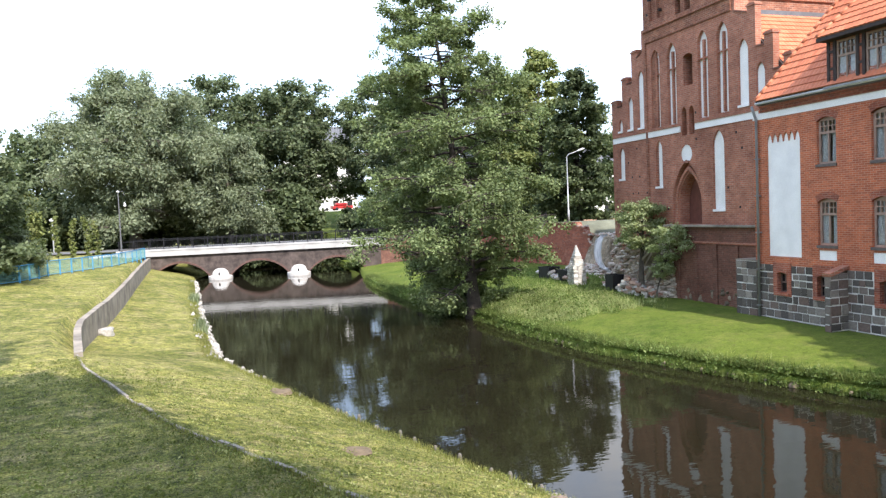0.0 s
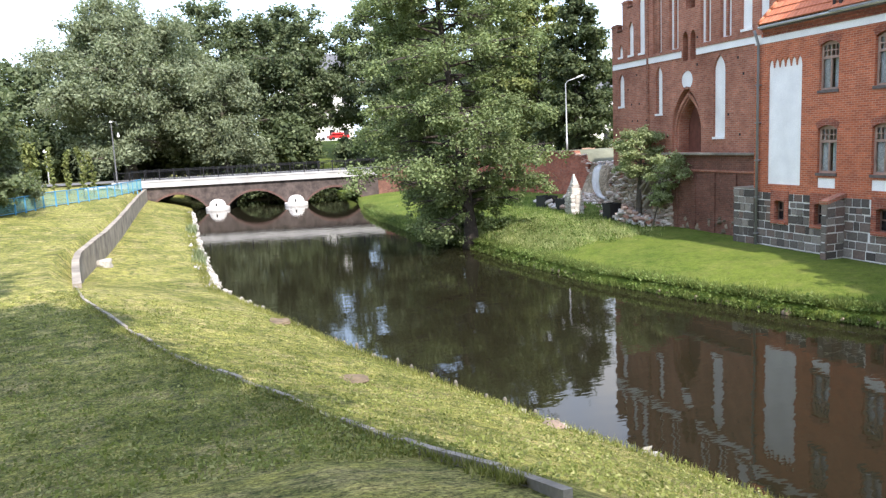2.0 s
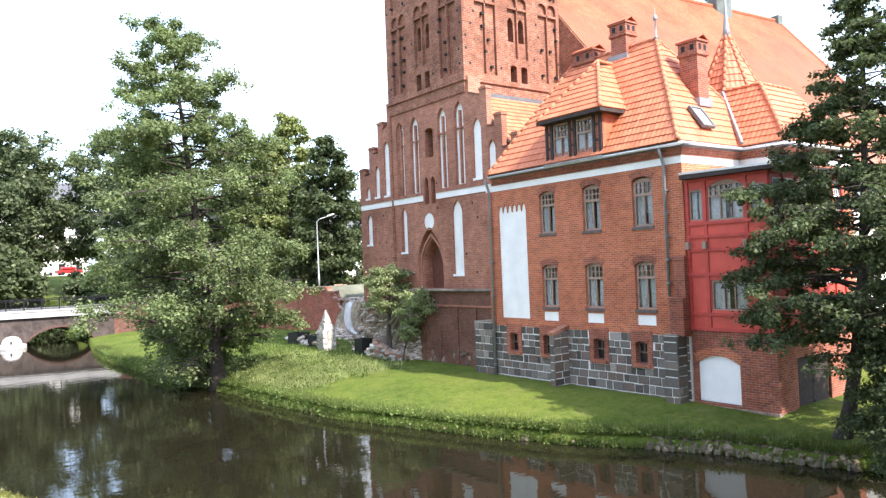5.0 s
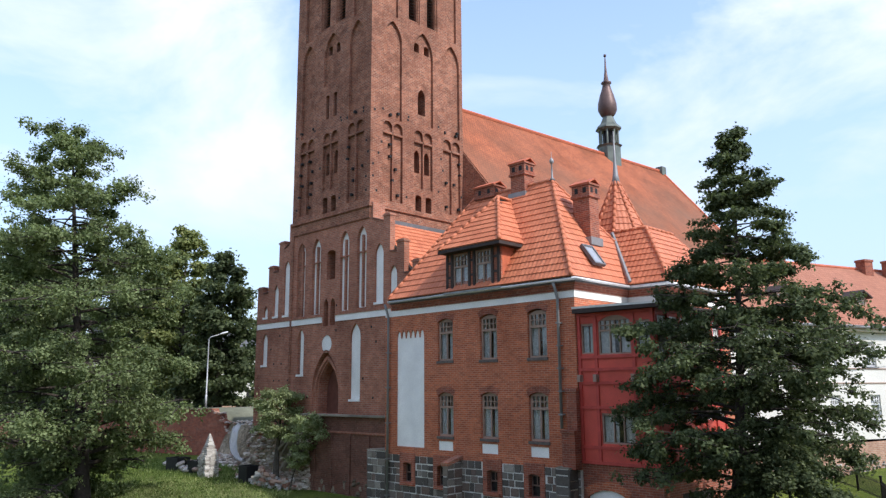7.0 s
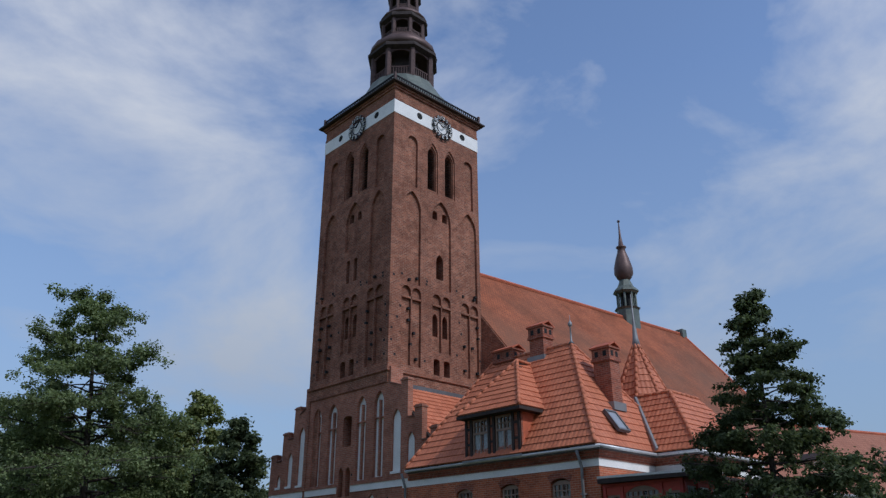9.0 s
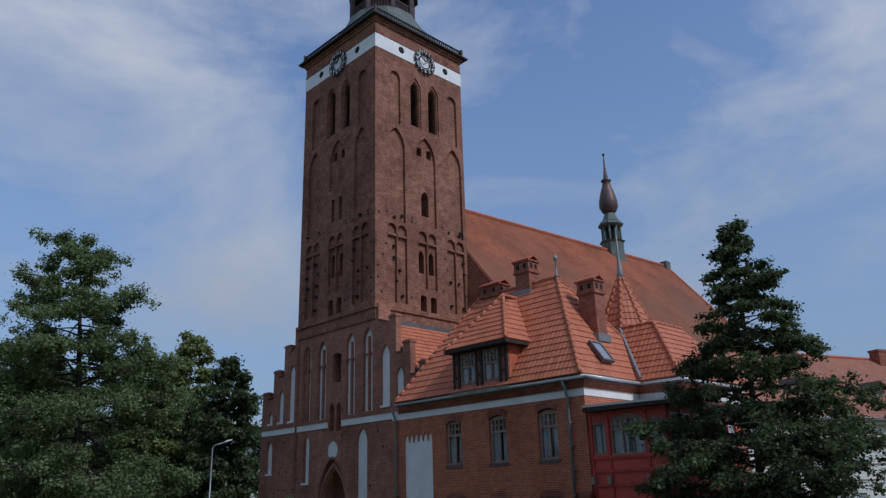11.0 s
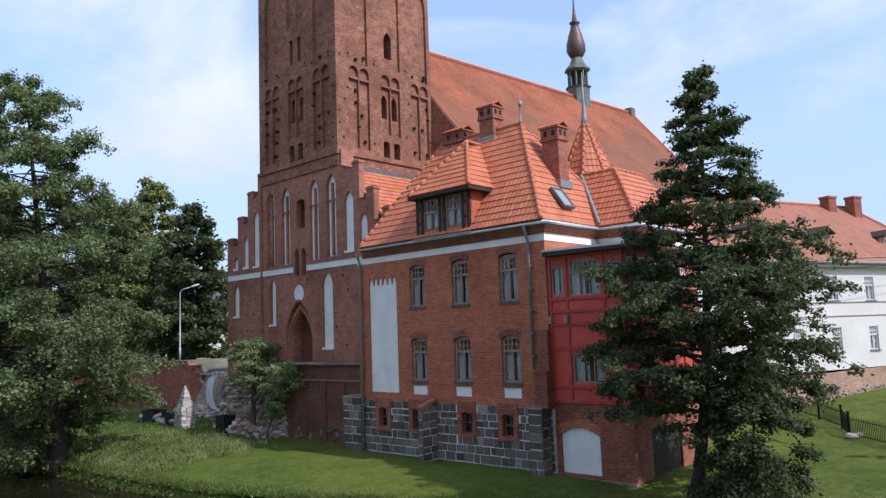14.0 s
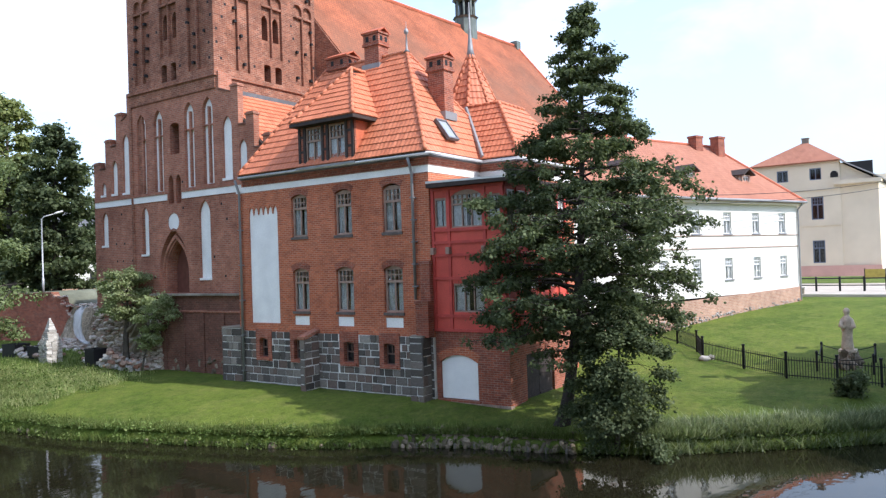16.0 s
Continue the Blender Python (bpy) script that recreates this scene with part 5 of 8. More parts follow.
for y in SMALL:
    put_window(cellar, HF.m(hu(y), 2.1, -0.06), house, False)
    bm = bmesh.new()
    plate(bm, HF, opening(hu(y) - 0.52, hu(y) + 0.52, 1.95, 3.42), [opening(hu(y) - 0.285, hu(y) + 0.285, 2.115, 3.0, "seg")], 0.05, 0.3)
    part("brick_surround", bm, M_BRICKLOW, house)
    part("window_arch", ring_over(HF, hu(y) - 0.3, hu(y) + 0.3, 3.02, 0.2, 0.0, 0.075), M_BRICKLOW, house)
    bm = bmesh.new()
    fbox(bm, HF, hu(y) - 0.42, hu(y) + 0.42, 1.98, 2.1, -0.1, 0.12)
    part("brick_sill", bm, M_BRICKLOW, house)


def granite_row(F, u0, u1, v0, v1, d, skip, seed, parent, meshes):
    """Coursed granite blocks over part of a wall, leaving out what skip() covers."""
    r = random.Random(seed)
    cuts = [v0]
    while v1 - cuts[-1] > 0.6:
        cuts.append(cuts[-1] + r.uniform(0.28, 0.44))
    cuts.append(v1)
    for i in range(len(cuts) - 1):
        u = u0
        while u < u1 - 0.05:
            w = r.uniform(0.26, 0.62)
            if u1 - (u + w) < 0.28:
                w = u1 - u
            a, b, lo, hi = u + r.uniform(0.008, 0.034), u + w - r.uniform(0.008, 0.034), cuts[i] + r.uniform(0.006, 0.034), cuts[i + 1] - r.uniform(0.006, 0.034)
            bits = [(a, b, lo, hi)]
            for s0, s1, sv0, sv1 in skip:
                if hi > sv0 and lo < sv1 and a < s1 and b > s0:
                    bits = [(a, min(b, s0 - 0.01), lo, hi), (max(a, s1 + 0.01), b, lo, hi), (max(a, s0), min(b, s1), lo, sv0 - 0.012)]
            for a, b, lo, hi in bits:
                if b - a > 0.08 and hi - lo > 0.06:
                    m = F.m((a + b) / 2, (lo + hi) / 2, d) @ Matrix.Diagonal((b - a, 1, hi - lo, 1))
                    piece("stone_block", r.choice(meshes), m, parent)
            u += w


block_meshes = []
for s in range(5):
    r = random.Random(70 + s)
    bm = bmesh.new()
    lo = [bm.verts.new((x, 0.06, z)) for x, z in ((-0.5, -0.5), (0.5, -0.5), (0.5, 0.5), (-0.5, 0.5))]
    md = [bm.verts.new((x, r.uniform(0.0, 0.012), z)) for x, z in ((-0.5, -0.5), (0.5, -0.5), (0.5, 0.5), (-0.5, 0.5))]
    hi = [bm.verts.new((x * 0.93, r.uniform(-0.03, -0.008), z * 0.9)) for x, z in ((-0.5, -0.5), (0.5, -0.5), (0.5, 0.5), (-0.5, 0.5))]
    for a, b in ((lo, md), (md, hi)):
        for k in range(4):
            bm.faces.new((a[k], a[(k + 1) % 4], b[(k + 1) % 4], b[k]))
    bm.faces.new(hi)
    bm.faces.new(lo[::-1])
    block_meshes.append(to_mesh("stone_block", bm, M_GRANITE))
skips = [(hu(y) - 0.53, hu(y) + 0.53, 1.94, 3.5) for y in SMALL]
granite_row(HF, 0.25, 11.3, 0.62, 3.32, 0.02, skips, 3, house, block_meshes)


def buttress(y0, y1, x0, v1, cap, seed, brick_to=0.0, x_back=24.0):
    """A granite buttress before the front, with sloped brick capping."""
    ob = thing("buttress", (x0, (y0 + y1) / 2, 0.7), "granite buttress with pale mortar joints against the brick house", "buttress", "granite buttresses")
    part("core", boxes((x0 + 0.04, y0 + 0.04, 0.3, x_back, y1 - 0.04, v1)), M_MORTAR, ob)
    A = Frame((x0, y1, 0), (0, -1, 0))
    B = Frame((x0, y0, 0), (1, 0, 0))
    granite_row(A, 0, y1 - y0, 0.5, v1, -0.02, (), seed, ob, block_meshes)
    granite_row(B, 0, x_back - x0, 0.5, v1, -0.02, (), seed + 1, ob, block_meshes)
    if brick_to:
        part("brick_shaft", boxes((x0 + 0.12, y0 + 0.1, v1, x_back, y1 - 0.25, brick_to)), M_BRICKLOW, ob)
    z = max(v1, brick_to)
    if not cap:
        part("top_stone", boxes((x0 + 0.01, y0 + 0.01, v1, x_back, y1 - 0.01, v1 + 0.05)), M_CONCRETE, ob)
    if cap:
        bm = bmesh.new()
        slab(bm, [(x0 - 0.06, y0 - 0.04, z + 0.04), (x0 - 0.06, y1 + 0.04, z + 0.04), (x_back, y1 + 0.04, z + 0.3), (x_back, y0 - 0.04, z + 0.3)], 0.14)
        part("sloped_cap", bm, M_CHURCH, ob)
    return ob


buttress(27.88, 29.3, 23.85, 3.42, False, 11, x_back=25.1)
buttress(22.93, 23.25, 23.06, 3.2, True, 21)
buttress(16.9, 17.57, 23.4, 3.36, False, 31)
bt = thing("brick_pier", (23.7, 17.2, 3.4), "narrow stepped brick pier above the granite corner", "buttress")
part("lower_shaft", boxes((23.62, 16.75, 3.34, 24.0, 17.35, 4.7)), M_BRICKLOW, bt)
part("upper_shaft", boxes((23.8, 16.75, 4.7, 24.0, 17.2, 6.2)), M_BRICKLOW, bt)
part("capping", boxes((23.57, 16.72, 4.66, 24.0, 17.38, 4.76)), M_BRICKLOW, bt)
part("capping", boxes((23.76, 16.72, 6.18, 24.0, 17.24, 6.32)), M_BRICKLOW, bt)

# side walls and wing
part("side_wall", plate(bmesh.new(), HS, opening(0.25, 3.9, 0.4, HT), (), 0.0, 0.3), M_RED, house)
part("back_wall", boxes((29.9, 16.9, 0.4, 30.2, 28.0, 10.3)), M_RED, house)
part("end_wall", boxes((24.3, 27.8, 0.4, 30.2, 28.09, 10.3)), M_RED, house)
part("wing_wall", boxes((27.9, 15.0, 0.4, 33.5, 22, 10.3)), M_RED, house)
# cornice: white band, moulded bricks, gutter along front, side and wing
runs = [((24.0, 28.1), (24.0, 16.8)), ((24.0, 16.8), (27.9, 16.8)), ((27.9, 16.8), (27.9, 15.0)), ((27.9, 15.0), (33.5, 15.0))]
for (ax, ay), (bx, by) in runs:
    F = Frame((ax, ay, 0), (bx - ax, by - ay, 0))
    ln = math.hypot(bx - ax, by - ay)
    inner = (ax, ay) == (27.9, 16.8)
    o0 = 0.0 if (ax, ay) in ((24.0, 28.1), (27.9, 16.8)) else 1.0
    o1 = 0.0 if (bx, by) in ((27.9, 16.8), (33.5, 15.0)) else 1.0
    for nm, v0, v1, d, mt in (("white_band", 9.82, 10.1, 0.03, M_PLASTER), ("cornice_brick", 10.1, 10.2, 0.07, M_BRICKLOW), ("cornice_brick", 10.2, 10.3, 0.13, M_BRICKLOW), ("cornice_brick", 10.3, 10.4, 0.2, M_BRICKLOW), ("cornice_board", 10.4, 10.46, 0.3, M_LEAD)):
        bm = bmesh.new()
        start = 0.6 if (ax, ay) == (24.0, 28.1) and nm != "white_band" else 0.122 if o0 else 0.002
        fbox(bm, F, start, ln + o1 * d - (d if not o1 and not inner and (bx, by) == (27.9, 16.8) else 0), v0, v1, -0.12, d)
        part(nm, bm, mt, house)
    bm = bmesh.new()
    tube(bm, [F.at(0.6 if (ax, ay) == (24.0, 28.1) else -o0 * 0.36, 10.5, 0.36), F.at(ln + o1 * 0.36 - (0.36 if (bx, by) == (27.9, 16.8) else 0), 10.5, 0.36)], 0.065, 8)
    part("gutter", bm, M_LITZINC, house, "zinc rain gutter", True)

# roof
EZ = 10.6
E0X, E1X, E0Y, E1Y = 23.58, 30.6, 16.6, 27.45
RX, RZ = 27.09, 15.78
A0, A1 = (RX, E0Y + 3.35, RZ), (RX, E1Y - 2.6, RZ)
slopes = [[(E0X, E1Y, EZ), (E0X, E0Y, EZ), A0, A1], [(E0X, E0Y, EZ), (E1X, E0Y, EZ), A0], [(E1X, E0Y, EZ), (E1X, E1Y, EZ), A1, A0], [(E1X, E1Y, EZ), (E0X, E1Y, EZ), A1]]
for i, c in enumerate(slopes):
    piece("roof_tiles", tile_slope(c), Matrix(), house, "orange rolled clay roof tiles")
bm = bmesh.new()
for c in slopes:
    slab(bm, [Vector(p) - Vector((0, 0, 0.05)) for p in c], 0.12)
part("roof_deck", bm, M_DARKWOOD, house)
WA = (29.6, 16.7, 13.4)
wing_slopes = [[(27.5, 18.6, EZ), (27.5, 14.6, EZ), WA, (29.6, 18.6, 13.4)], [(27.5, 14.6, EZ), (34.0, 14.6, EZ), (32.0, 16.7, 13.4), WA]]
for c in wing_slopes:
    piece("roof_tiles", tile_slope(c), Matrix(), house)
bm = bmesh.new()
for c in wing_slopes + [[(29.6, 18.6, 13.4), WA, (32.0, 16.7, 13.4), (32, 18.6, 13.4)]]:
    slab(bm, [Vector(p) - Vector((0, 0, 0.05)) for p in c], 0.12)
part("wing_roof_deck", bm, M_DARKWOOD, house)


def hip_caps(pairs, parent, r=0.085):
    for a, b in pairs:
        a, b = Vector(a), Vector(b)
        k = max(2, int((b - a).length / 0.36))
        bm = bmesh.new()
        for i in range(k):
            p, q = a.lerp(b, i / k), a.lerp(b, (i + 1.08) / k)
            tube(bm, [p + Vector((0, 0, 0.045)), q + Vector((0, 0, 0.03))], [r * 1.04, r * 0.92], 8)
        part("ridge_tiles", bm, M_TILE, parent, "", True)


hip_caps([((E0X, E0Y, EZ), A0), (A0, A1), ((E0X, E1Y, EZ), A1), ((E1X, E0Y, EZ), A0), ((27.5, 14.6, EZ), WA), (WA, (29.6, 18.4, 13.4)), (WA, (32, 16.7, 13.4))], house)
bm = bmesh.new()
tube(bm, [(27.5, 16.4, EZ + 0.1), (29.5, 18.4, 13.38)], 0.09, 6)
part("valley_flashing", bm, M_ZINC, house)
bm = bmesh.new()
lathe(bm, (*A0[:2], RZ), [(0.16, 0), (0.05, 0.15), (0.03, 0.8), (0.09, 0.86), (0.11, 0.95), (0.07, 1.04), (0.012, 1.12), (0.01, 1.4)], 10)
part("roof_finial", bm, M_ZINC, house, "zinc ball finial", True)


def chimney(x0, x1, y0, y1, z0, z1, flashing=None):
    ch = part("chimney", boxes((x0, y0, z0, x1, y1, z1 - 0.55)), M_BRICKLOW, house, "brick chimney with tiled saddle cap")
    bm = boxes((x0 - 0.07, y0 - 0.07, z1 - 0.55, x1 + 0.07, y1 + 0.07, z1 - 0.42), (x0 - 0.03, y0 - 0.03, z1 - 0.42, x1 + 0.03, y1 + 0.03, z1), (x0 - 0.09, y0 - 0.09, z1, x1 + 0.09, y1 + 0.09, z1 + 0.09))
    part("chimney_head", bm, M_BRICKLOW, ch)
    # smoke holes are solid blocks coloured black for the shade within
    bm = bmesh.new()
    k = max(2, int((y1 - y0) / 0.42))
    for i in range(k):
        c = y0 + (i + 0.5) * (y1 - y0) / k
        box(bm, x0 - 0.035, c - 0.09, z1 - 0.34, x0 + 0.1, c + 0.09, z1 - 0.1)
    k = max(2, int((x1 - x0) / 0.42))
    for i in range(k):
        c = x0 + (i + 0.5) * (x1 - x0) / k
        box(bm, c - 0.09, y0 - 0.035, z1 - 0.34, c + 0.09, y0 + 0.1, z1 - 0.1)
    tagged(part("painted_smoke_hole", bm, M_DARK, ch), kind="stuff")
    bm = bmesh.new()
    xm = (x0 + x1) / 2
    slab(bm, [(x0 - 0.12, y0 - 0.1, z1 + 0.09), (x0 - 0.12, y1 + 0.1, z1 + 0.09), (xm, y1 + 0.1, z1 + 0.34), (xm, y0 - 0.1, z1 + 0.34)], 0.06)
    slab(bm, [(x1 + 0.12, y0 - 0.1, z1 + 0.09), (x1 + 0.12, y1 + 0.1, z1 + 0.09), (xm, y1 + 0.1, z1 + 0.34), (xm, y0 - 0.1, z1 + 0.34)], 0.06)
    part("saddle_cap", bm, M_RIDGE, ch)
    bm = boxes((x0 - 0.1, y0 - 0.1, z0 + 0.0, x1 + 0.1, y1 + 0.1, flashing or z0 + 0.5))
    part("flashing", bm, M_ZINC, ch)


chimney(26.9, 27.7, 23.4, 24.6, 14.6, 16.2, 15.0)
chimney(26.8, 27.5, 21.35, 22.2, 15.0, 16.9, 15.5)
chimney(26.75, 27.45, 17.75, 18.6, 12.4, 15.1, 12.75)

# dormer with half-timbered front
DF = Frame((23.68, 23.5, 0), (0, -1, 0))
part("dormer_front", plate(bmesh.new(), DF, opening(0, 3.2, 10.58, 12.4), [opening(0.42, 1.37, 10.72, 12.28), opening(1.78, 2.73, 10.72, 12.28)], 0.0, 0.16), M_BRICKLOW, house)
dwin = window_meshes(0.94, 1.55, "rect", M_FRAME, 0.62, 1, True, 0.07)
for u in (0.895, 2.255):
    put_window(dwin, DF.m(u, 10.725, 0.08), house)
bm = bmesh.new()
for u in (0.0, 0.3, 1.37, 1.65, 2.73, 3.07):
    fbox(bm, DF, u, u + 0.13, 10.58, 12.42, -0.05, 0.045)
for v in (10.58, 12.3):
    fbox(bm, DF, 0, 3.2, v, v + 0.12, -0.05, 0.05)
for u0, u1 in ((0.13, 0.3), (1.5, 1.65), (2.86, 3.07)):
    for v in (11.2, 11.85):
        fbox(bm, DF, u0, u1, v, v + 0.1, -0.05, 0.04)
part("timber_frame", bm, M_DARKWOOD, house, "dark timber framing with brick infill")
bm = bmesh.new()
fbox(bm, DF, -0.1, 3.3, 10.5, 10.58, -0.1, 0.14)
part("dormer_sill", bm, M_ZINC, house)
for y in (20.31, 23.34):
    bm = bmesh.new()
    vs = [bm.verts.new(p) for p in ((23.69, y, 10.58), (23.69, y, 12.42), (25.2, y, 12.42))]
    vb = [bm.verts.new(p) for p in ((23.69, y + 0.15, 10.58), (23.69, y + 0.15, 12.42), (25.2, y + 0.15, 12.42))]
    bm.faces.new(vs)
    bm.faces.new(vb[::-1])
    for k in range(3):
        bm.faces.new((vs[k], vb[k], vb[(k + 1) % 3], vs[(k + 1) % 3]))
    part("dormer_cheek", bm, M_RIDGE, house)
DE = 12.48
d0, d1, dx = 19.95, 23.6, 23.25
dz = 15.1
da = (25.6, 22.0, dz)
dslopes = [[(dx, d1, DE), (dx, d0, DE), da], [(dx, d0, DE), (25.1, d0, DE), (26.85, 22.1, dz), da], [(25.1, d1, DE), (dx, d1, DE), da, (26.85, 22.1, dz)]]
for c in dslopes:
    piece("dormer_tiles", tile_slope(c), Matrix(), house)
bm = bmesh.new()
for c in dslopes:
    slab(bm, [Vector(p) - Vector((0, 0, 0.04)) for p in c], 0.1)
part("dormer_roof_deck", bm, M_DARKWOOD, house)
part("dormer_eave", boxes((dx - 0.02, d0 - 0.02, DE - 0.16, 25.2, d1 + 0.02, DE - 0.02)), M_DARKWOOD, house)
hip_caps([((dx, d0, DE), da), ((dx, d1, DE), da), (da, (26.85, 22.1, dz))], house)
bm = bmesh.new()
tube(bm, [(25.12, 19.95, DE + 0.12), (26.9, 22.0, dz + 0.15)], 0.075, 6)
part("dormer_flashing", bm, M_ZINC, house)

# skylights lie on the slope towards the side
for cx, cy, cz, nrm, up in ((25.95, 17.2, 11.72, Vector((0, -0.81, 0.58)), Vector((0, 0.58, 0.81))), (29.9, 15.5, 11.6, Vector((0, -0.755, 0.656)), Vector((0, 0.656, 0.755)))):
    m = Matrix.Translation((cx, cy, cz)) @ Matrix((Vector((1, 0, 0)), up, nrm)).transposed().to_4x4()
    sl = bmesh.new()
    for x0, y0, x1, y1 in ((-0.4, -0.55, -0.32, 0.55), (0.32, -0.55, 0.4, 0.55), (-0.32, -0.55, 0.32, -0.47), (-0.32, 0.47, 0.32, 0.55)):
        box(sl, x0, y0, 0.0, x1, y1, 0.14)
    sk = piece("skylight", to_mesh("skylight", sl, M_LEAD), m, house, "tilted roof window")
    gl = boxes((-0.32, -0.47, 0.02, 0.32, 0.47, 0.1))
    # opaque grey pane, the sky's reflection painted as its base colour
    piece("pane", to_mesh("pane", gl, plain("sky_toned_pane", (0.42, 0.43, 0.44), 0.25, 0.4, vary=0.03, bump=0)), Matrix(), sk)

# stair turret with tiled pyramid
TX, TY = 31.0, 19.0
bm = bmesh.new()
lathe(bm, (TX, TY, 0), [(1.5, 9.0), (1.5, 12.6)], 8, math.pi / 8)
part("turret_wall", bm, M_RED, house)
for k in range(8):
    a, b = math.pi / 8 + k * math.pi / 4, math.pi / 8 + (k + 1) * math.pi / 4
    r = 1.75
    c = [(TX + r * math.cos(a), TY + r * math.sin(a), 12.6), (TX + r * math.cos(b), TY + r * math.sin(b), 12.6), (TX + 0.1 * math.cos(b), TY + 0.1 * math.sin(b), 16.3), (TX + 0.1 * math.cos(a), TY + 0.1 * math.sin(a), 16.3)]
    piece("turret_tiles", tile_slope(c), Matrix(), house)
    hip_caps([(c[0], c[3])], house, 0.08)
bm = bmesh.new()
lathe(bm, (TX, TY, 0), [(1.68, 12.55), (0.05, 16.25)], 8, math.pi / 8)
part("turret_deck", bm, M_DARKWOOD, house)
bm = bmesh.new()
lathe(bm, (TX, TY, 0), [(0.24, 16.1), (0.14, 16.6), (0.06, 17.5), (0.02, 18.9)], 10)
part("turret_finial", bm, M_ZINC, house, "pointed zinc finial", True)

# rain pipes
for y, z1 in ((27.75, 0.9), (17.5, 4.8)):
    bm = bmesh.new()
    tube(bm, [(23.62, y, 10.42), (23.75, y, 10.1), (23.86, y, 9.8), (23.86, y, z1)], 0.06, 8)
    pp = part("rain_pipe", bm, M_ZINC, house, "grey zinc rain pipe", True)
    bm = bmesh.new()
    for k in range(5):
        z = z1 + 0.5 + k * (9.2 - z1) / 5
        box(bm, 23.78, y - 0.09, z, 24.0, y + 0.09, z + 0.05)
    tagged(part("pipe_clips", bm, M_ZINC, pp), kind="stuff")

# ---- red timber veranda ----
ver = thing("veranda", (24.1, 15.2, 0.6), "red painted timber veranda on a brick base", "veranda")
VF = Frame((24.12, 16.78, 0), (0, -1, 0))
VW = 3.3
VS = Frame((24.12, 16.78 - VW, 0), (1, 0, 0))
VL = 5.2
arch_hole = opening(0.21, 1.91, 0.95, 2.65, "seg")
part("base_wall", plate(bmesh.new(), VF, opening(0, VW, 0.3, 3.6), [arch_hole], 0.0, 0.3), M_BRICKLOW, ver)
part("blind_arch_panel", plate(bmesh.new(), VF, opening(0.214, 1.906, 0.954, 2.646, "seg"), (), -0.08, 0.15), M_PLASTER, ver, "white plastered blind arch")
part("arch_ring", ring_over(VF, 0.21, 1.91, 2.65, 0.3, -0.1, 0.02), M_RED, ver)
bm = bmesh.new()
fbox(bm, VF, 0.11, 2.01, 0.78, 0.95, -0.1, 0.08)
part("sill", bm, M_BRICKLOW, ver)
part("plinth", boxes((24.02, 13.42, 0.3, 24.3, 16.7, 0.86)), plain("rough_brown_plinth", (0.3, 0.22, 0.17), 0.95, vary=0.4, scale=3, bump=0.8, fine=12), ver)
door = opening(1.3, 3.65, 0.75, 2.6)
part("base_wall", plate(bmesh.new(), VS, opening(0.302, VL, 0.3, 3.6), [door], 0.0, 0.3), M_BRICKLOW, ver)
for i in range(2):
    bm = bmesh.new()
    fbox(bm, VS, 1.32 + i * 1.165, 2.46 + i * 1.165, 0.76, 2.58, -0.16, -0.1)
    for v in (0.9, 1.6, 2.3):
        fbox(bm, VS, 1.36 + i * 1.165, 2.42 + i * 1.165, v, v + 0.1, -0.1, -0.07)
    part("gate_leaf", bm, M_DARKWOOD, ver, "black timber gate leaf")
part("gate_threshold", boxes((25.3, 13.31, 0.6, 27.9, 13.52, 0.78)), M_SLAB, ver)
VZ0, VZ1 = 3.55, 9.15
fh = [opening(0.14, 0.7, 7.6, 8.75), opening(0.92, 2.32, 7.55, 9.0, "seg"), opening(2.54, 3.12, 7.6, 8.75), opening(0.92, 2.32, 4.3, 5.4)]
part("boarded_wall", plate(bmesh.new(), VF, opening(0, VW, VZ0 + 0.06, VZ1), fh, 0.0, 0.1), M_REDPAINT, ver)
sh = [opening(0.12 + i * 0.86, 0.12 + i * 0.86 + 0.74, 7.55, 8.9) for i in range(6)] + [opening(0.12 + i * 0.86, 0.12 + i * 0.86 + 0.74, 5.1, 6.0) for i in range(6)]
part("boarded_wall", plate(bmesh.new(), VS, opening(0.102, VL, VZ0 + 0.06, VZ1), sh, 0.0, 0.1), M_REDPAINT, ver)
# black sheets added behind the veranda panes to paint its shaded inside
part("dark_room_backing", boxes((24.95, 13.9, VZ0, 25.0, 16.7, VZ1), (25.0, 14.6, VZ0, 29.2, 14.65, VZ1)), M_DARK, ver)
for w, h, u, v, kind, ml in ((0.56, 1.15, 0.42, 7.6, "rect", 0), (1.4, 1.45, 1.62, 7.55, "seg", 2), (0.58, 1.15, 2.83, 7.6, "rect", 0), (1.4, 1.1, 1.62, 4.3, "rect", 2)):
    put_window(window_meshes(w, h, kind, M_FRAME, 0.62, ml, ml == 2 and kind == "seg", 0.06), VF.m(u, v, 0.06), ver)
vwin = window_meshes(0.74, 1.35, "rect", M_WHITEFRAME, 0.6, 1, True, 0.05)
vwin2 = window_meshes(0.74, 0.9, "rect", M_WHITEFRAME, 0.6, 1, True, 0.05)
for i in range(6):
    put_window(vwin, VS.m(0.49 + i * 0.86, 7.55, 0.06), ver)
    put_window(vwin2, VS.m(0.49 + i * 0.86, 5.1, 0.06), ver)
bm = bmesh.new()
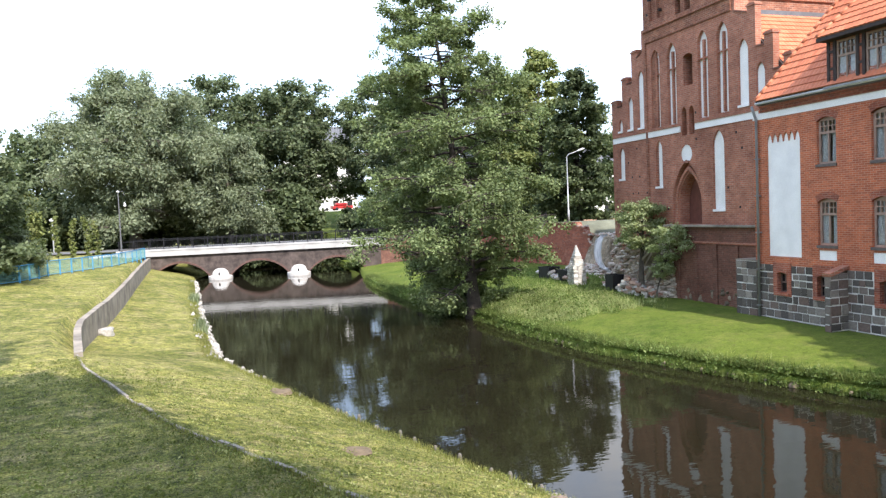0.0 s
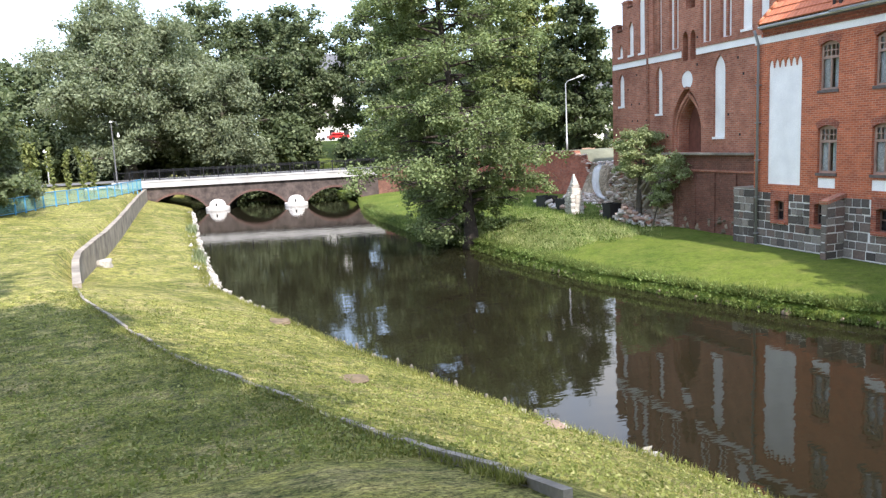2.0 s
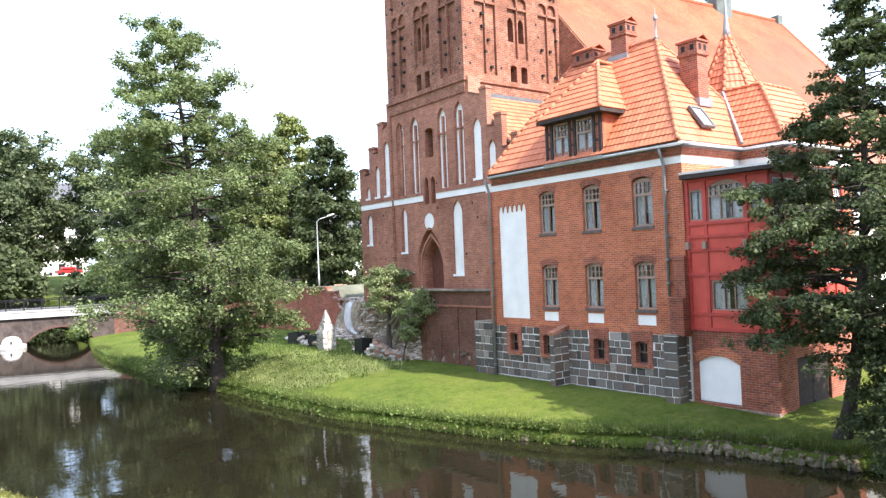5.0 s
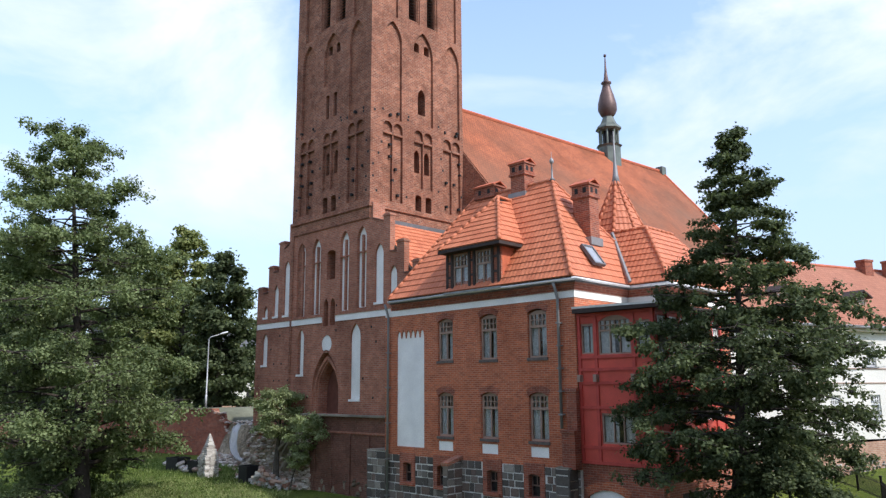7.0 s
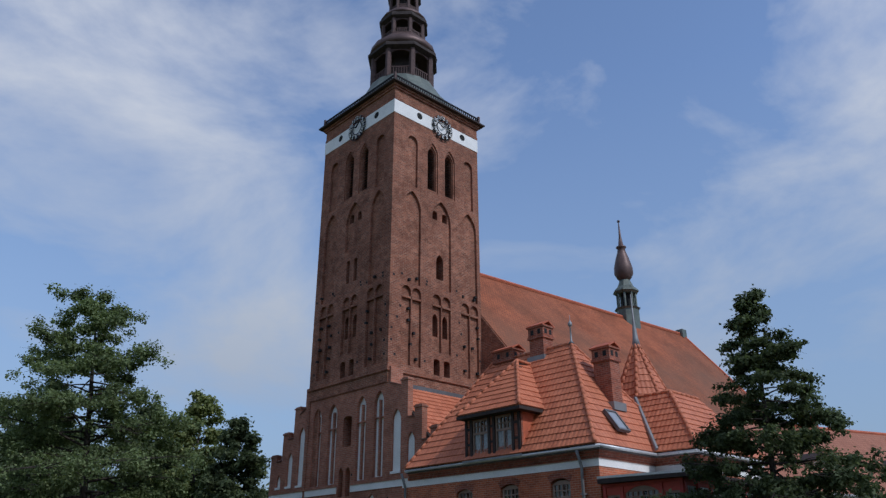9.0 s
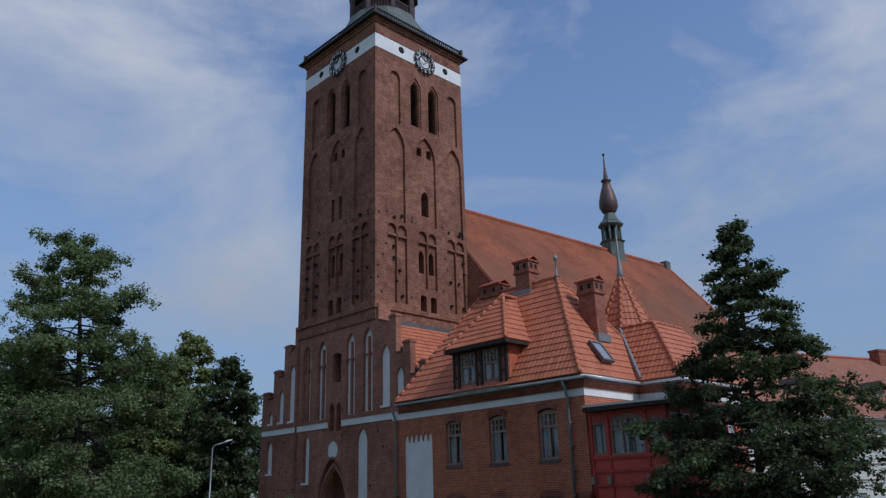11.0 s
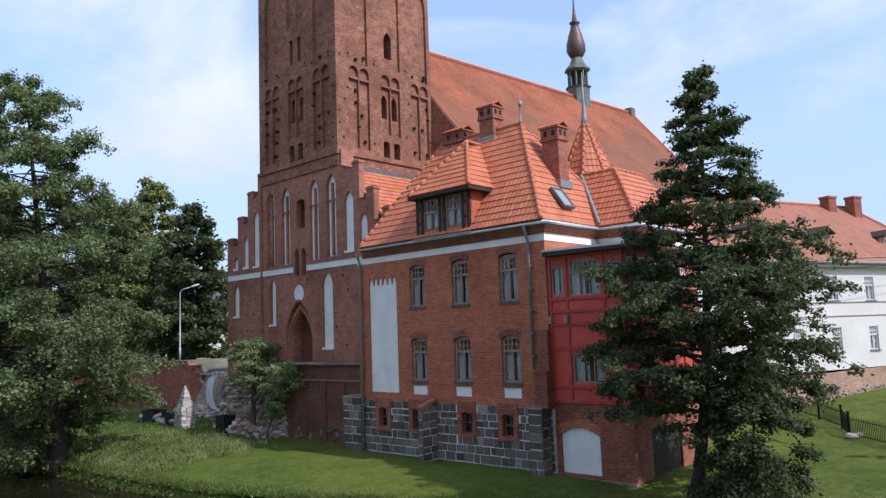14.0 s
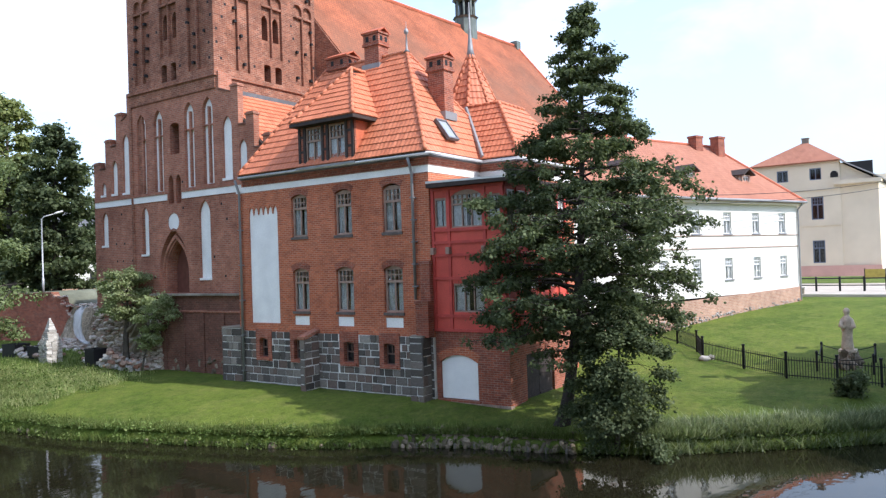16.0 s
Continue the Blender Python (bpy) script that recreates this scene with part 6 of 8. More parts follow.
for F, ln, us in ((VF, VW, (0.0, 0.75, 2.36, VW - 0.14)), (VS, VL, (0.0, 0.86, 1.72, 2.58, 3.44, 4.3, VL - 0.14))):
    for u in us:
        fbox(bm, F, u, u + 0.13, VZ0, VZ1, -0.02, 0.05)
    for v in (VZ0, 4.1, 5.55, 6.45, 6.95, 7.42, VZ1 - 0.12):
        fbox(bm, F, 0, ln, v, v + 0.11, -0.02, 0.06)
part("timber_frame", bm, M_REDTRIM, ver, "dark red timber posts and rails")
bm = bmesh.new()
for u in (0.02, 0.74, 2.35, 3.12):
    fbox(bm, VF, u, u + 0.15, 6.55, 6.82, 0.0, 0.2)
tagged(part("beam_ends", bm, M_FRAME, ver), kind="stuff")
bm = bmesh.new()
slab(bm, [(23.7, 16.74, 9.4), (23.7, 13.06, 9.34), (29.6, 13.06, 9.95), (29.6, 16.74, 10.05)], 0.08)
part("sheet_roof", bm, M_LITZINC, ver, "pale zinc sheet roof")
part("eave_board", boxes((23.72, 13.08, 9.14, 29.5, 16.74, 9.3)), M_DARKWOOD, ver)
part("back_wall", boxes((29.0, 13.7, 0.4, 29.3, 15.0, 9.2)), M_PLASTER, ver)


# ---- trees ----
def leaf_quads(centres, facing, size, rng, stretch=1.5):
    """Leaf-shaped quads at given centres, turned at random about the way they face."""
    n = len(centres)
    nr = rng.normal(size=(n, 3)) * 0.42 + facing
    nr /= np.linalg.norm(nr, axis=1)[:, None]
    t = rng.normal(size=(n, 3))
    t -= nr * (t * nr).sum(1)[:, None]
    t /= np.linalg.norm(t, axis=1)[:, None]
    b = np.cross(nr, t)
    s = size * rng.uniform(0.6, 1.35, (n, 1))
    q = np.empty((n, 4, 3))
    q[:, 0], q[:, 1] = centres - t * s * stretch / 2, centres + b * s / 2 + t * s * 0.1 - nr * s * 0.1
    q[:, 2], q[:, 3] = centres + t * s * stretch / 2, centres - b * s / 2 + t * s * 0.1 - nr * s * 0.1
    return q.reshape(-1, 3)


def tree(name, label, base, height, profile, trunk_r, limbs, leaves, size, leaf, bark=None, seed=1, lean=(0, 0), flat=0.7, rise=0.25, droop=0.0, clump=0.55, first=0.12, up=0.5, lobe=0.0, lean_pow=1.3, stretch=1.5, category="tree", squash=(1.0, 1.0), group="", gaps=-0.32, stray=0.25):
    """A tapered trunk with limbs, and leaves in many clumps along the limbs' outer parts. profile: (share of height, radius)."""
    r = random.Random(seed)
    rng = np.random.default_rng(seed)
    base = Vector(base)
    ob = thing(name, base, label, category, group)

    def axis(h):
        k = h / height
        return base + Vector((lean[0] * k ** lean_pow + 0.25 * math.sin(k * 5 + seed) * k, lean[1] * k ** lean_pow + 0.2 * math.cos(k * 4 + seed) * k, h))

    bm = bmesh.new()
    hs = [0, 0.03, 0.08, 0.2, 0.35, 0.5, 0.65, 0.8, 0.92, 0.99]
    tube(bm, [axis(k * height) - Vector((0, 0, 0.3 if k == 0 else 0)) for k in hs], [trunk_r * q for q in (1.7, 1.25, 1.0, 0.86, 0.7, 0.54, 0.38, 0.22, 0.1, 0.03)], 10)
    clumps, weights = [], []
    turn = r.uniform(0, 6.28)
    for i in range(limbs):
        k = first + (0.985 - first) * (i + r.uniform(-0.4, 0.4)) / limbs
        k = min(0.985, max(first, k))
        turn += 2.4 + r.uniform(-0.5, 0.5)
        rad = float(np.interp(k, [p[0] for p in profile], [p[1] for p in profile])) * (r.uniform(0.45, 0.8) if r.random() < 0.35 else r.uniform(0.8, 1.14))
        d = Vector((math.cos(turn) * squash[0], math.sin(turn) * squash[1], 0))
        p0 = axis(k * height)
        tilt = r.uniform(-0.28, 0.32)
        pts = []
        for j in range(6):
            q = j / 5
            z = rad * ((rise + tilt) * q - droop * q * q)
            pts.append(p0 + d * rad * q + Vector((r.uniform(-0.1, 0.1) * rad * q, r.uniform(-0.1, 0.1) * rad * q, z)))
        rr = trunk_r * (0.4 * (1 - k) + 0.06)
        tube(bm, pts, [rr, rr * 0.8, rr * 0.6, rr * 0.42, rr * 0.28, rr * 0.1], 5, False)
        nsub = max(3, int(rad * 3.4))
        for j in range(nsub):
            q = r.uniform(0.3, 1.0)
            a = pts[int(q * 4.99)].lerp(pts[min(5, int(q * 4.99) + 1)], q * 5 % 1)
            side = d.cross(Vector((0, 0, 1))) * r.choice((-1, 1)) + d * 0.5
            ln = rad * r.uniform(0.15, 0.45)
            b = a + side.normalized() * ln + Vector((0, 0, r.uniform(-0.25, 0.3) * ln - droop * ln * 0.6))
            if rr > 0.02:
                tube(bm, [a, a.lerp(b, 0.5) + Vector((0, 0, 0.05 * ln)), b], [rr * 0.3, rr * 0.2, rr * 0.06], 4, False)
            for f in (0.5, 1.0):
                clumps.append(a.lerp(b, f))
                weights.append(clump * (0.6 + 0.25 * ln))
        for j in range(int(9 * lobe)):
            g = Vector((r.gauss(0, 1), r.gauss(0, 1), r.gauss(0.35, 0.9))).normalized()
            clumps.append(pts[4] + d * lobe * 0.3 + g * lobe * r.uniform(0.55, 1.0))
            weights.append(clump * r.uniform(0.8, 1.2))
        for q in (0.55, 0.75, 0.92, 1.02):
            j = min(4, int(q * 5))
            clumps.append(pts[j].lerp(pts[j + 1], min(1.0, q * 5 - j)))
            weights.append(clump * (1.0 if q > 0.6 else 0.7))
    clumps.append(axis(height))
    weights.append(clump * 0.5)
    part("trunk", bm, bark or M_BARK, ob, "", True, False)
    keep = [i for i, v in enumerate(clumps) if noise.noise(v * (0.9 / max(0.5, clump)) * 0.5 + Vector((seed, 0, 0))) > gaps]
    c = np.array([tuple(clumps[i]) for i in keep])
    w = np.array([weights[i] for i in keep])
    pick = rng.choice(len(c), leaves, p=w ** 1.5 / (w ** 1.5).sum())
    g = rng.normal(size=(leaves, 3))
    g /= np.linalg.norm(g, axis=1)[:, None]
    reach = np.where(rng.random(leaves) < stray, rng.uniform(0.8, 1.6, leaves), rng.random(leaves) ** 0.6)
    off = g * (reach * w[pick])[:, None] * np.array([1.25, 1.25, 1.25 * flat])
    if droop > 0.5:
        off[:, 2] -= np.abs(rng.normal(size=leaves)) * w[pick] * 0.9
    pos = c[pick] + off
    pos[:, 2] = np.maximum(pos[:, 2], base.z - 0.15)
    me = fast_mesh("crown", leaf_quads(pos, g * 0.6 + np.array([0, 0, up]), size, rng, stretch), 4, leaf)
    attach(new("crown", me), ob)
    return ob


ALDER = [(0.0, 3.0), (0.11, 3.8), (0.18, 4.9), (0.29, 5.4), (0.4, 5.2), (0.5, 5.0), (0.58, 4.7), (0.66, 4.0), (0.72, 3.2), (0.79, 3.4), (0.86, 2.2), (0.93, 2.1), (1.0, 1.2)]
tree("alder_tree", "tall dark green alder leaning over the river bank", (14.7, 40.6, 0.25), 20.5, ALDER, 0.34, 120, 130000, 0.11, M_ALDER, seed=3, lean=(-2.2, 0.55), first=0.1, droop=0.2, rise=0.16, clump=0.38, gaps=-0.08, flat=0.85, stray=0.14)
ALDER2 = [(0.0, 1.6), (0.14, 2.6), (0.24, 3.2), (0.35, 3.6), (0.42, 4.0), (0.5, 3.7), (0.58, 3.0), (0.68, 2.1), (0.76, 1.8), (0.86, 1.2), (0.95, 0.5), (1.0, 0.12)]
tree("alder_tree", "dark alder with low hanging boughs beside the red veranda", (23.2, 11.24, 0.3), 15.0, ALDER2, 0.21, 140, 110000, 0.087, M_DEEP, seed=8, lean=(1.4, -1.05), lean_pow=0.5, first=0.2, droop=0.25, rise=0.2, clump=0.26, gaps=-0.2, flat=0.7, stray=0.12)
tree("alder_sucker", "low leafy alder growth hanging over the water", (22.75, 8.9, 0.15), 4.7, [(0, 1.2), (0.3, 1.7), (0.7, 1.5), (1, 0.4)], 0.08, 46, 30000, 0.078, M_DEEP, seed=15, lean=(-0.2, -0.5), droop=0.5, category="bush", clump=0.3, gaps=-0.2, stray=0.12)
tree("alder_sucker", "low leafy alder growth round the trunk at the water", (15.1, 42.6, 0.3), 4.4, [(0, 1.4), (0.25, 2.3), (0.6, 2.7), (1, 1.2)], 0.09, 60, 26000, 0.1, M_ALDER, seed=16, first=0.03, lean=(-1.3, 0.4), droop=0.5, category="bush", clump=0.4, gaps=-0.15, stray=0.14)
tree("apple_tree", "small apple tree with forked trunk and sparse crown", (24.1, 37.65, 0.95), 5.35, [(0, 0.3), (0.5, 0.9), (0.66, 1.65), (0.85, 1.55), (1, 0.7)], 0.2, 40, 15000, 0.082, M_APPLE, M_BARK2, seed=5, first=0.48, rise=0.4, droop=0.2, clump=0.3, gaps=-0.25, stray=0.15)
tree("apple_bough", "leaning leafy shrub beside the church base", (23.95, 36.0, 0.95), 4.0, [(0, 0.1), (0.3, 0.4), (0.5, 0.95), (0.8, 1.15), (1, 0.5)], 0.05, 24, 6500, 0.082, M_APPLE, M_BARK2, seed=6, first=0.3, stray=0.15, lean=(0.3, -1.5), category="bush", clump=0.26)
LIN = [(0.0, 1.5), (0.15, 3.2), (0.4, 4.0), (0.65, 3.3), (0.85, 2.0), (1.0, 0.6)]
tree("linden_tree", "yellow-green linden behind the ruined wall", (33.6, 70.2, 4.4), 18.2, LIN, 0.35, 60, 26000, 0.26, M_YELLOWLEAF, M_BARK2, seed=21, first=0.1)
tree("yew_tree", "dense dark green tree beside the church", (34.3, 63.8, 4.6), 14.6, [(0, 1.8), (0.12, 3.2), (0.4, 3.1), (0.7, 2.4), (0.9, 1.4), (1, 0.3)], 0.3, 70, 30000, 0.24, M_DEEP, seed=23, first=0.03, rise=0.05, droop=0.1)
tree("maple_tree", "broad green tree behind the alder", (30.3, 74.5, 4.2), 17.4, LIN, 0.35, 56, 26000, 0.28, M_PARK, M_BARK2, seed=25, first=0.1)
tree("maple_tree", "broad green tree near the bridge end", (25.0, 88.0, 3.4), 18.6, [(0, 2), (0.15, 4.2), (0.45, 5.2), (0.75, 4.0), (1, 1)], 0.4, 56, 26000, 0.32, M_PARK, M_BARK2, seed=27, first=0.12)
tree("willow_tree", "huge grey-green willow behind the bridge", (-8.0, 101, 3.0), 21.4, [(0, 4.5), (0.22, 9.0), (0.45, 9.8), (0.68, 7.6), (0.85, 4.6), (1, 1.0)], 0.75, 56, 110000, 0.195, M_WILLOW, M_BARK2, seed=31, first=0.15, rise=0.45, droop=0.3, gaps=0.0, clump=0.8, lobe=2.5, up=0.35, stretch=2.4, flat=0.85)
tree("willow_tree", "smaller grey willow drooping beside the road", (3.5, 99.5, 3.0), 13.5, [(0, 3.0), (0.3, 4.2), (0.7, 3.4), (1, 1.2)], 0.4, 30, 56000, 0.17, M_WILLOW, M_BARK2, seed=33, first=0.12, rise=0.45, droop=0.4, gaps=-0.05, clump=0.75, lobe=1.6, up=0.35, stretch=2.4, flat=0.85)
BROAD = [(0.0, 2.5), (0.2, 5.5), (0.5, 7.0), (0.78, 5.5), (1.0, 2.2)]
for i, (x, y, h, s) in enumerate(((2.5, 126, 25.6, 1.2), (11, 125, 23.5, 1.3), (16.3, 124, 24.5, 1.1), (28.2, 119, 24.5, 1.1), (-3, 142, 22, 1.1), (34, 112, 21, 1.0), (44, 104, 17, 1.0))):
    tree("park_tree", "tall dark green broadleaf tree in the park behind the bridge", (x, y, 3.0), h, [(k, r * s) for k, r in BROAD], 0.5, 38, 27000, 0.36, M_PARK, M_BARK2, seed=50 + i, first=0.2, clump=0.72, lobe=1.7, flat=0.75, gaps=-0.1, group="park trees")
for i, (x, y, h, s) in enumerate(((-22, 118, 16, 1.0), (-34, 100, 15, 1.0), (-30, 75, 13, 0.9), (-48, 90, 17, 1.1), (62, 98, 15, 1.0), (75, 70, 12, 0.8))):
    tree("park_tree", "green broadleaf tree at the edge of the park", (x, y, 3.0), h, [(k, r * s * 0.8) for k, r in BROAD], 0.4, 34, 9000, 0.5, M_PARK, M_BARK2, seed=80 + i, first=0.12, clump=0.7, lobe=1.3, flat=0.7, group="park trees")
tree("lime_tree", "leafy green tree beside the blue fence", (-14.9, 53.5, 2.9), 12.2, [(0, 2.4), (0.12, 3.9), (0.4, 4.3), (0.7, 3.3), (0.9, 2.0), (1, 0.6)], 0.25, 70, 42000, 0.2, M_PARK, M_BARK2, seed=91, first=0.05, droop=0.1, clump=0.5)
tree("shrub", "pale green shrub beside the blue fence", (-12.6, 57.5, 2.9), 3.3, [(0, 1.3), (0.4, 1.7), (1, 0.5)], 0.06, 24, 7000, 0.16, M_WILLOW, M_BARK2, seed=93, first=0.05, category="bush")
tree("poplar_sapling", "tall pale yellow-green young poplar", (-12.0, 62, 2.8), 6.2, [(0, 0.2), (0.3, 0.5), (0.7, 0.4), (1, 0.1)], 0.06, 30, 2600, 0.15, M_YELLOWLEAF, M_BARK2, seed=94, first=0.12, rise=1.4, clump=0.3, group="young poplars")
for i, (x, y, h) in enumerate(((-9.5, 70, 4.4), (-9.0, 72, 4.8), (-12.3, 73, 4.6), (-11.3, 74.5, 4.2))):
    tree("poplar_sapling", "slender upright young poplar with yellow-green leaves", (x, y, 2.8), h, [(0, 0.1), (0.3, 0.26), (0.7, 0.22), (1, 0.05)], 0.04, 26, 900, 0.13, M_YELLOWLEAF, M_BARK2, seed=100 + i, first=0.15, rise=1.6, clump=0.14, group="young poplars")
tree("shrub", "dark clipped evergreen shrub beyond the bridge", (19.5, 98.5, 3.2), 3.6, [(0, 1.8), (0.5, 2.2), (1, 1.0)], 0.1, 30, 9000, 0.24, M_DEEP, seed=111, first=0.05, category="bush")
tree("shrub", "round green bush on the lawn by the water", (30.9, 3.1, 0.8), 0.85, [(0, 0.3), (0.5, 0.42), (1, 0.2)], 0.03, 22, 3000, 0.09, M_DEEP, seed=113, first=0.05, category="bush", clump=0.25)
for i, (x, y, h, w) in enumerate(((-13, 110, 6, 4), (-10, 106, 5, 3.5), (-2, 106, 5, 3.5), (-5, 112, 6, 4), (3, 111, 5.5, 4), (9.5, 112, 5.0, 3.4), (13.0, 114, 7.5, 3.2), (15.6, 115.5, 6.5, 2.0), (26, 110, 6, 3.6), (-16.5, 106.5, 7, 4.5), (-6.5, 109.5, 7.5, 5), (31, 106, 6, 4), (38, 100, 6, 4), (37.5, 84, 4.5, 3.4), (43.5, 86, 5, 3.6), (31.5, 92, 5, 3.4), (-20, 104, 6, 4))):
    tree("thicket", "dark thicket beneath the park trees", (x, y, 2.9), h, [(0, w * 0.7), (0.5, w), (1, w * 0.5)], 0.15, 22, 4200, 0.52, M_DEEP, seed=140 + i, first=0.04, clump=0.9, category="bush", group="park thickets")
for i, (x, y) in enumerate(((0.5, 96.5), (4.5, 97.0), (8.5, 97.5), (12.5, 98.5), (17.5, 99))):
    tree("thicket", "dark waterside bushes beyond the bridge", (x, y, 0.1), 2.6, [(0, 2.0), (0.5, 2.4), (1, 1.0)], 0.1, 34, 8000, 0.24, M_DEEP, seed=160 + i, first=0.04, clump=0.6, category="bush", group="waterside bushes")
# unseen shade trees added over the upper lawn, behind the viewer, and off the right bank
for x, y, h, wide, sd in ((-8.0, 0.0, 32, 1, 121), (-12.8, 3.0, 32, 1, 122), (-3.6, -3.8, 24, 1, 123), (-21, 2, 22, 1, 124), (-6.8, -6.4, 26, 1, 125), (-12, -7, 25, 1, 126), (-5.5, -13, 27, 1, 127), (-9.5, -1.5, 24, 1, 128), (-0.6, -14.0, 27, 1, 131), (-15, -13, 27, 1, 132), (-4.9, -1.2, 15, 1, 133), (-7.5, 3.2, 17, 0.9, 134), (-1.7, -2.6, 20, 0.6, 135), (-2.2, 0.6, 15, 0.45, 136), (32.0, -8.0, 14, 1, 129), (38.5, -7.2, 11.5, 1, 130)):
    tree("unseen_shade_tree", "unseen broad tree added to shade the lawn", (x, y, (upper_z(x, y) if x < 5 else ground_z(x, y)) - 0.1), h, [(k, r * wide) for k, r in ((0, 2), (0.35, 4.6), (0.6, 5.2), (0.85, 3.6), (1, 1))], 0.4, 28, 7500, 0.95, M_DEEP, M_BARK2, seed=sd, first=0.4, clump=0.9, group="shade trees")


# ---- grass, weeds and reeds ----
def blades(points, heights, width, rng, lean=0.5):
    n = len(points)
    a = rng.uniform(0, 2 * np.pi, n)
    d = np.stack([np.cos(a), np.sin(a), np.zeros(n)], 1)
    w = np.stack([-np.sin(a), np.cos(a), np.zeros(n)], 1) * (width * rng.uniform(0.6, 1.3, n))[:, None]
    tip = points + d * (heights * lean * rng.uniform(0.1, 1.0, n))[:, None]
    tip[:, 2] += heights
    q = np.empty((n, 3, 3))
    q[:, 0], q[:, 1], q[:, 2] = points - w, points + w, tip
    return q.reshape(-1, 3)


def strew(name, label, count, spot, h0, h1, width, material, seed, lean=0.5, category="grass", clumpy=0):
    rng = np.random.default_rng(seed)
    pts = []
    while len(pts) < count:
        p = spot(rng)
        if p is None:
            continue
        for _ in range(clumpy or 1):
            x, y = p[0] + rng.normal() * 0.12 * bool(clumpy), p[1] + rng.normal() * 0.12 * bool(clumpy)
            pts.append((x, y, max(0.02, ground_z(x, y) - 0.03) if x > 9 else ground_z(x, y) - 0.03))
    pts = np.array(pts)
    ob = new(name, fast_mesh(name, blades(pts, rng.uniform(h0, h1, len(pts)), width, rng, lean), 3, material))
    return tagged(ob, label, category, kind="stuff")


def near_slope(rng):
    y = rng.uniform(3.5, 26) ** 1.0
    x = rng.uniform(-9, lerp_table(LEFT_EDGE, y) - 0.1)
    return (x, y) if math.hypot(x, y) > 6.5 and rng.random() < 9 / math.hypot(x, y) else None


def right_rim(rng):
    y = rng.uniform(1, 70)
    return (lerp_table(RIGHT_EDGE, y) - 0.08 + abs(rng.normal()) * 0.4, y)


def left_rim(rng):
    y = rng.uniform(6, 80)
    return (lerp_table(LEFT_EDGE, y) - 0.15 - abs(rng.normal()) * 0.3, y)


def kerb_line(rng):
    y = 4.5 + 22 * rng.random() ** 1.5
    return (lerp_table(CURB, y) + rng.normal() * 0.09, y)


def weed_patch(rng):
    x, y = 18.6 + rng.normal() * 1.7, 38.0 + rng.normal() * 3.2
    return (x, y) if y > 33.0 + 0.6 * rng.normal() and x > lerp_table(RIGHT_EDGE, y) + 0.6 and x < 24 else None


def far_patch(rng):
    x, y = rng.uniform(15, 27), rng.uniform(38, 56)
    return (x, y) if x > lerp_table(RIGHT_EDGE, y) + 0.3 else None


def reed_strip(rng):
    y = rng.uniform(-3, 9.5)
    return (lerp_table(RIGHT_EDGE, y) - 0.15 + rng.uniform(0, 1.2), y)


strew("lawn_grass", "short uneven grass on the near river slope", 95000, near_slope, 0.02, 0.06, 0.012, M_BLADE, 1, 0.9)
def strew_leaves(name, label, clumps, per, spot, radius, size, material, seed, tall=0.5):
    rng = np.random.default_rng(seed)
    cs = []
    while len(cs) < clumps:
        p = spot(rng)
        if p is not None:
            k = rng.uniform(0.5, 1.4)
            cs.append((*p, max(-0.02, ground_z(*p)) if p[0] > 5 else ground_z(*p), k))
    cs = np.repeat(np.array(cs), per, axis=0)
    n = len(cs)
    off = rng.normal(size=(n, 3)) * radius * cs[:, 3:4]
    off[:, 2] = np.abs(off[:, 2]) * tall + 0.02
    me = fast_mesh(name, leaf_quads(cs[:, :3] + off, np.array([0, 0, 0.6]), size, rng, 1.8), 4, material)
    return tagged(new(name, me), label, "weeds", kind="stuff")


def rim_spot(rng):
    y = rng.uniform(8.5 if rng.random() < 0.8 else -2, 66)
    if 9.8 < y < 16.2 and rng.random() < 0.5:
        return None
    return (lerp_table(RIGHT_EDGE, y) - 0.05 + abs(rng.normal()) * 0.3, y)


def fringe_spot(rng):
    y = rng.uniform(-3, 66)
    if 9.8 < y < 16.2 and rng.random() < 0.6:
        return None
    return (lerp_table(RIGHT_EDGE, y) - 0.1 + rng.normal() * 0.05, y)


strew_leaves("fringe_weeds", "weeds hanging down the far bank to the water", 420, 18, fringe_spot, 0.1, 0.065, M_WEED, 22, 2.2)
strew_leaves("bank_weeds", "green leafy weeds along the far water edge", 750, 20, rim_spot, 0.12, 0.065, M_WEED, 2, 0.6)
strew_leaves("lawn_herbs", "clover and tufts in the near sloping lawn", 5200, 9, near_slope, 0.09, 0.034, M_CLOVER, 14, 0.3)
strew_leaves("meadow_herbs", "patches of leafy weeds in the far bank grass", 420, 26, weed_patch, 0.2, 0.07, M_WEED, 12, 0.8)
strew("kerb_grass", "grass tufts grown over the lawn kerb", 6000, kerb_line, 0.04, 0.11, 0.009, M_BLADE, 13, 0.9)
strew("bank_grass", "grass fringe along the near water edge", 16000, left_rim, 0.06, 0.22, 0.012, M_BLADE, 3, 0.8)
strew("long_grass", "dry seeded long grass on the far bank", 26000, weed_patch, 0.12, 0.4, 0.016, M_DRYGRASS, 4, 0.9, clumpy=9)
strew("meadow_weeds", "green meadow weeds near the ruin", 15000, far_patch, 0.08, 0.3, 0.02, M_WEED, 5, 0.8, clumpy=4)
strew("reeds", "leaning reeds along the water", 16000, reed_strip, 0.25, 0.6, 0.024, M_REED, 6, 1.7, "reed", clumpy=9)
strew("rim_grass", "uncut grass fringe along the far water edge", 60000, right_rim, 0.1, 0.32, 0.013, M_RIMGRASS, 16, 1.0, clumpy=5)
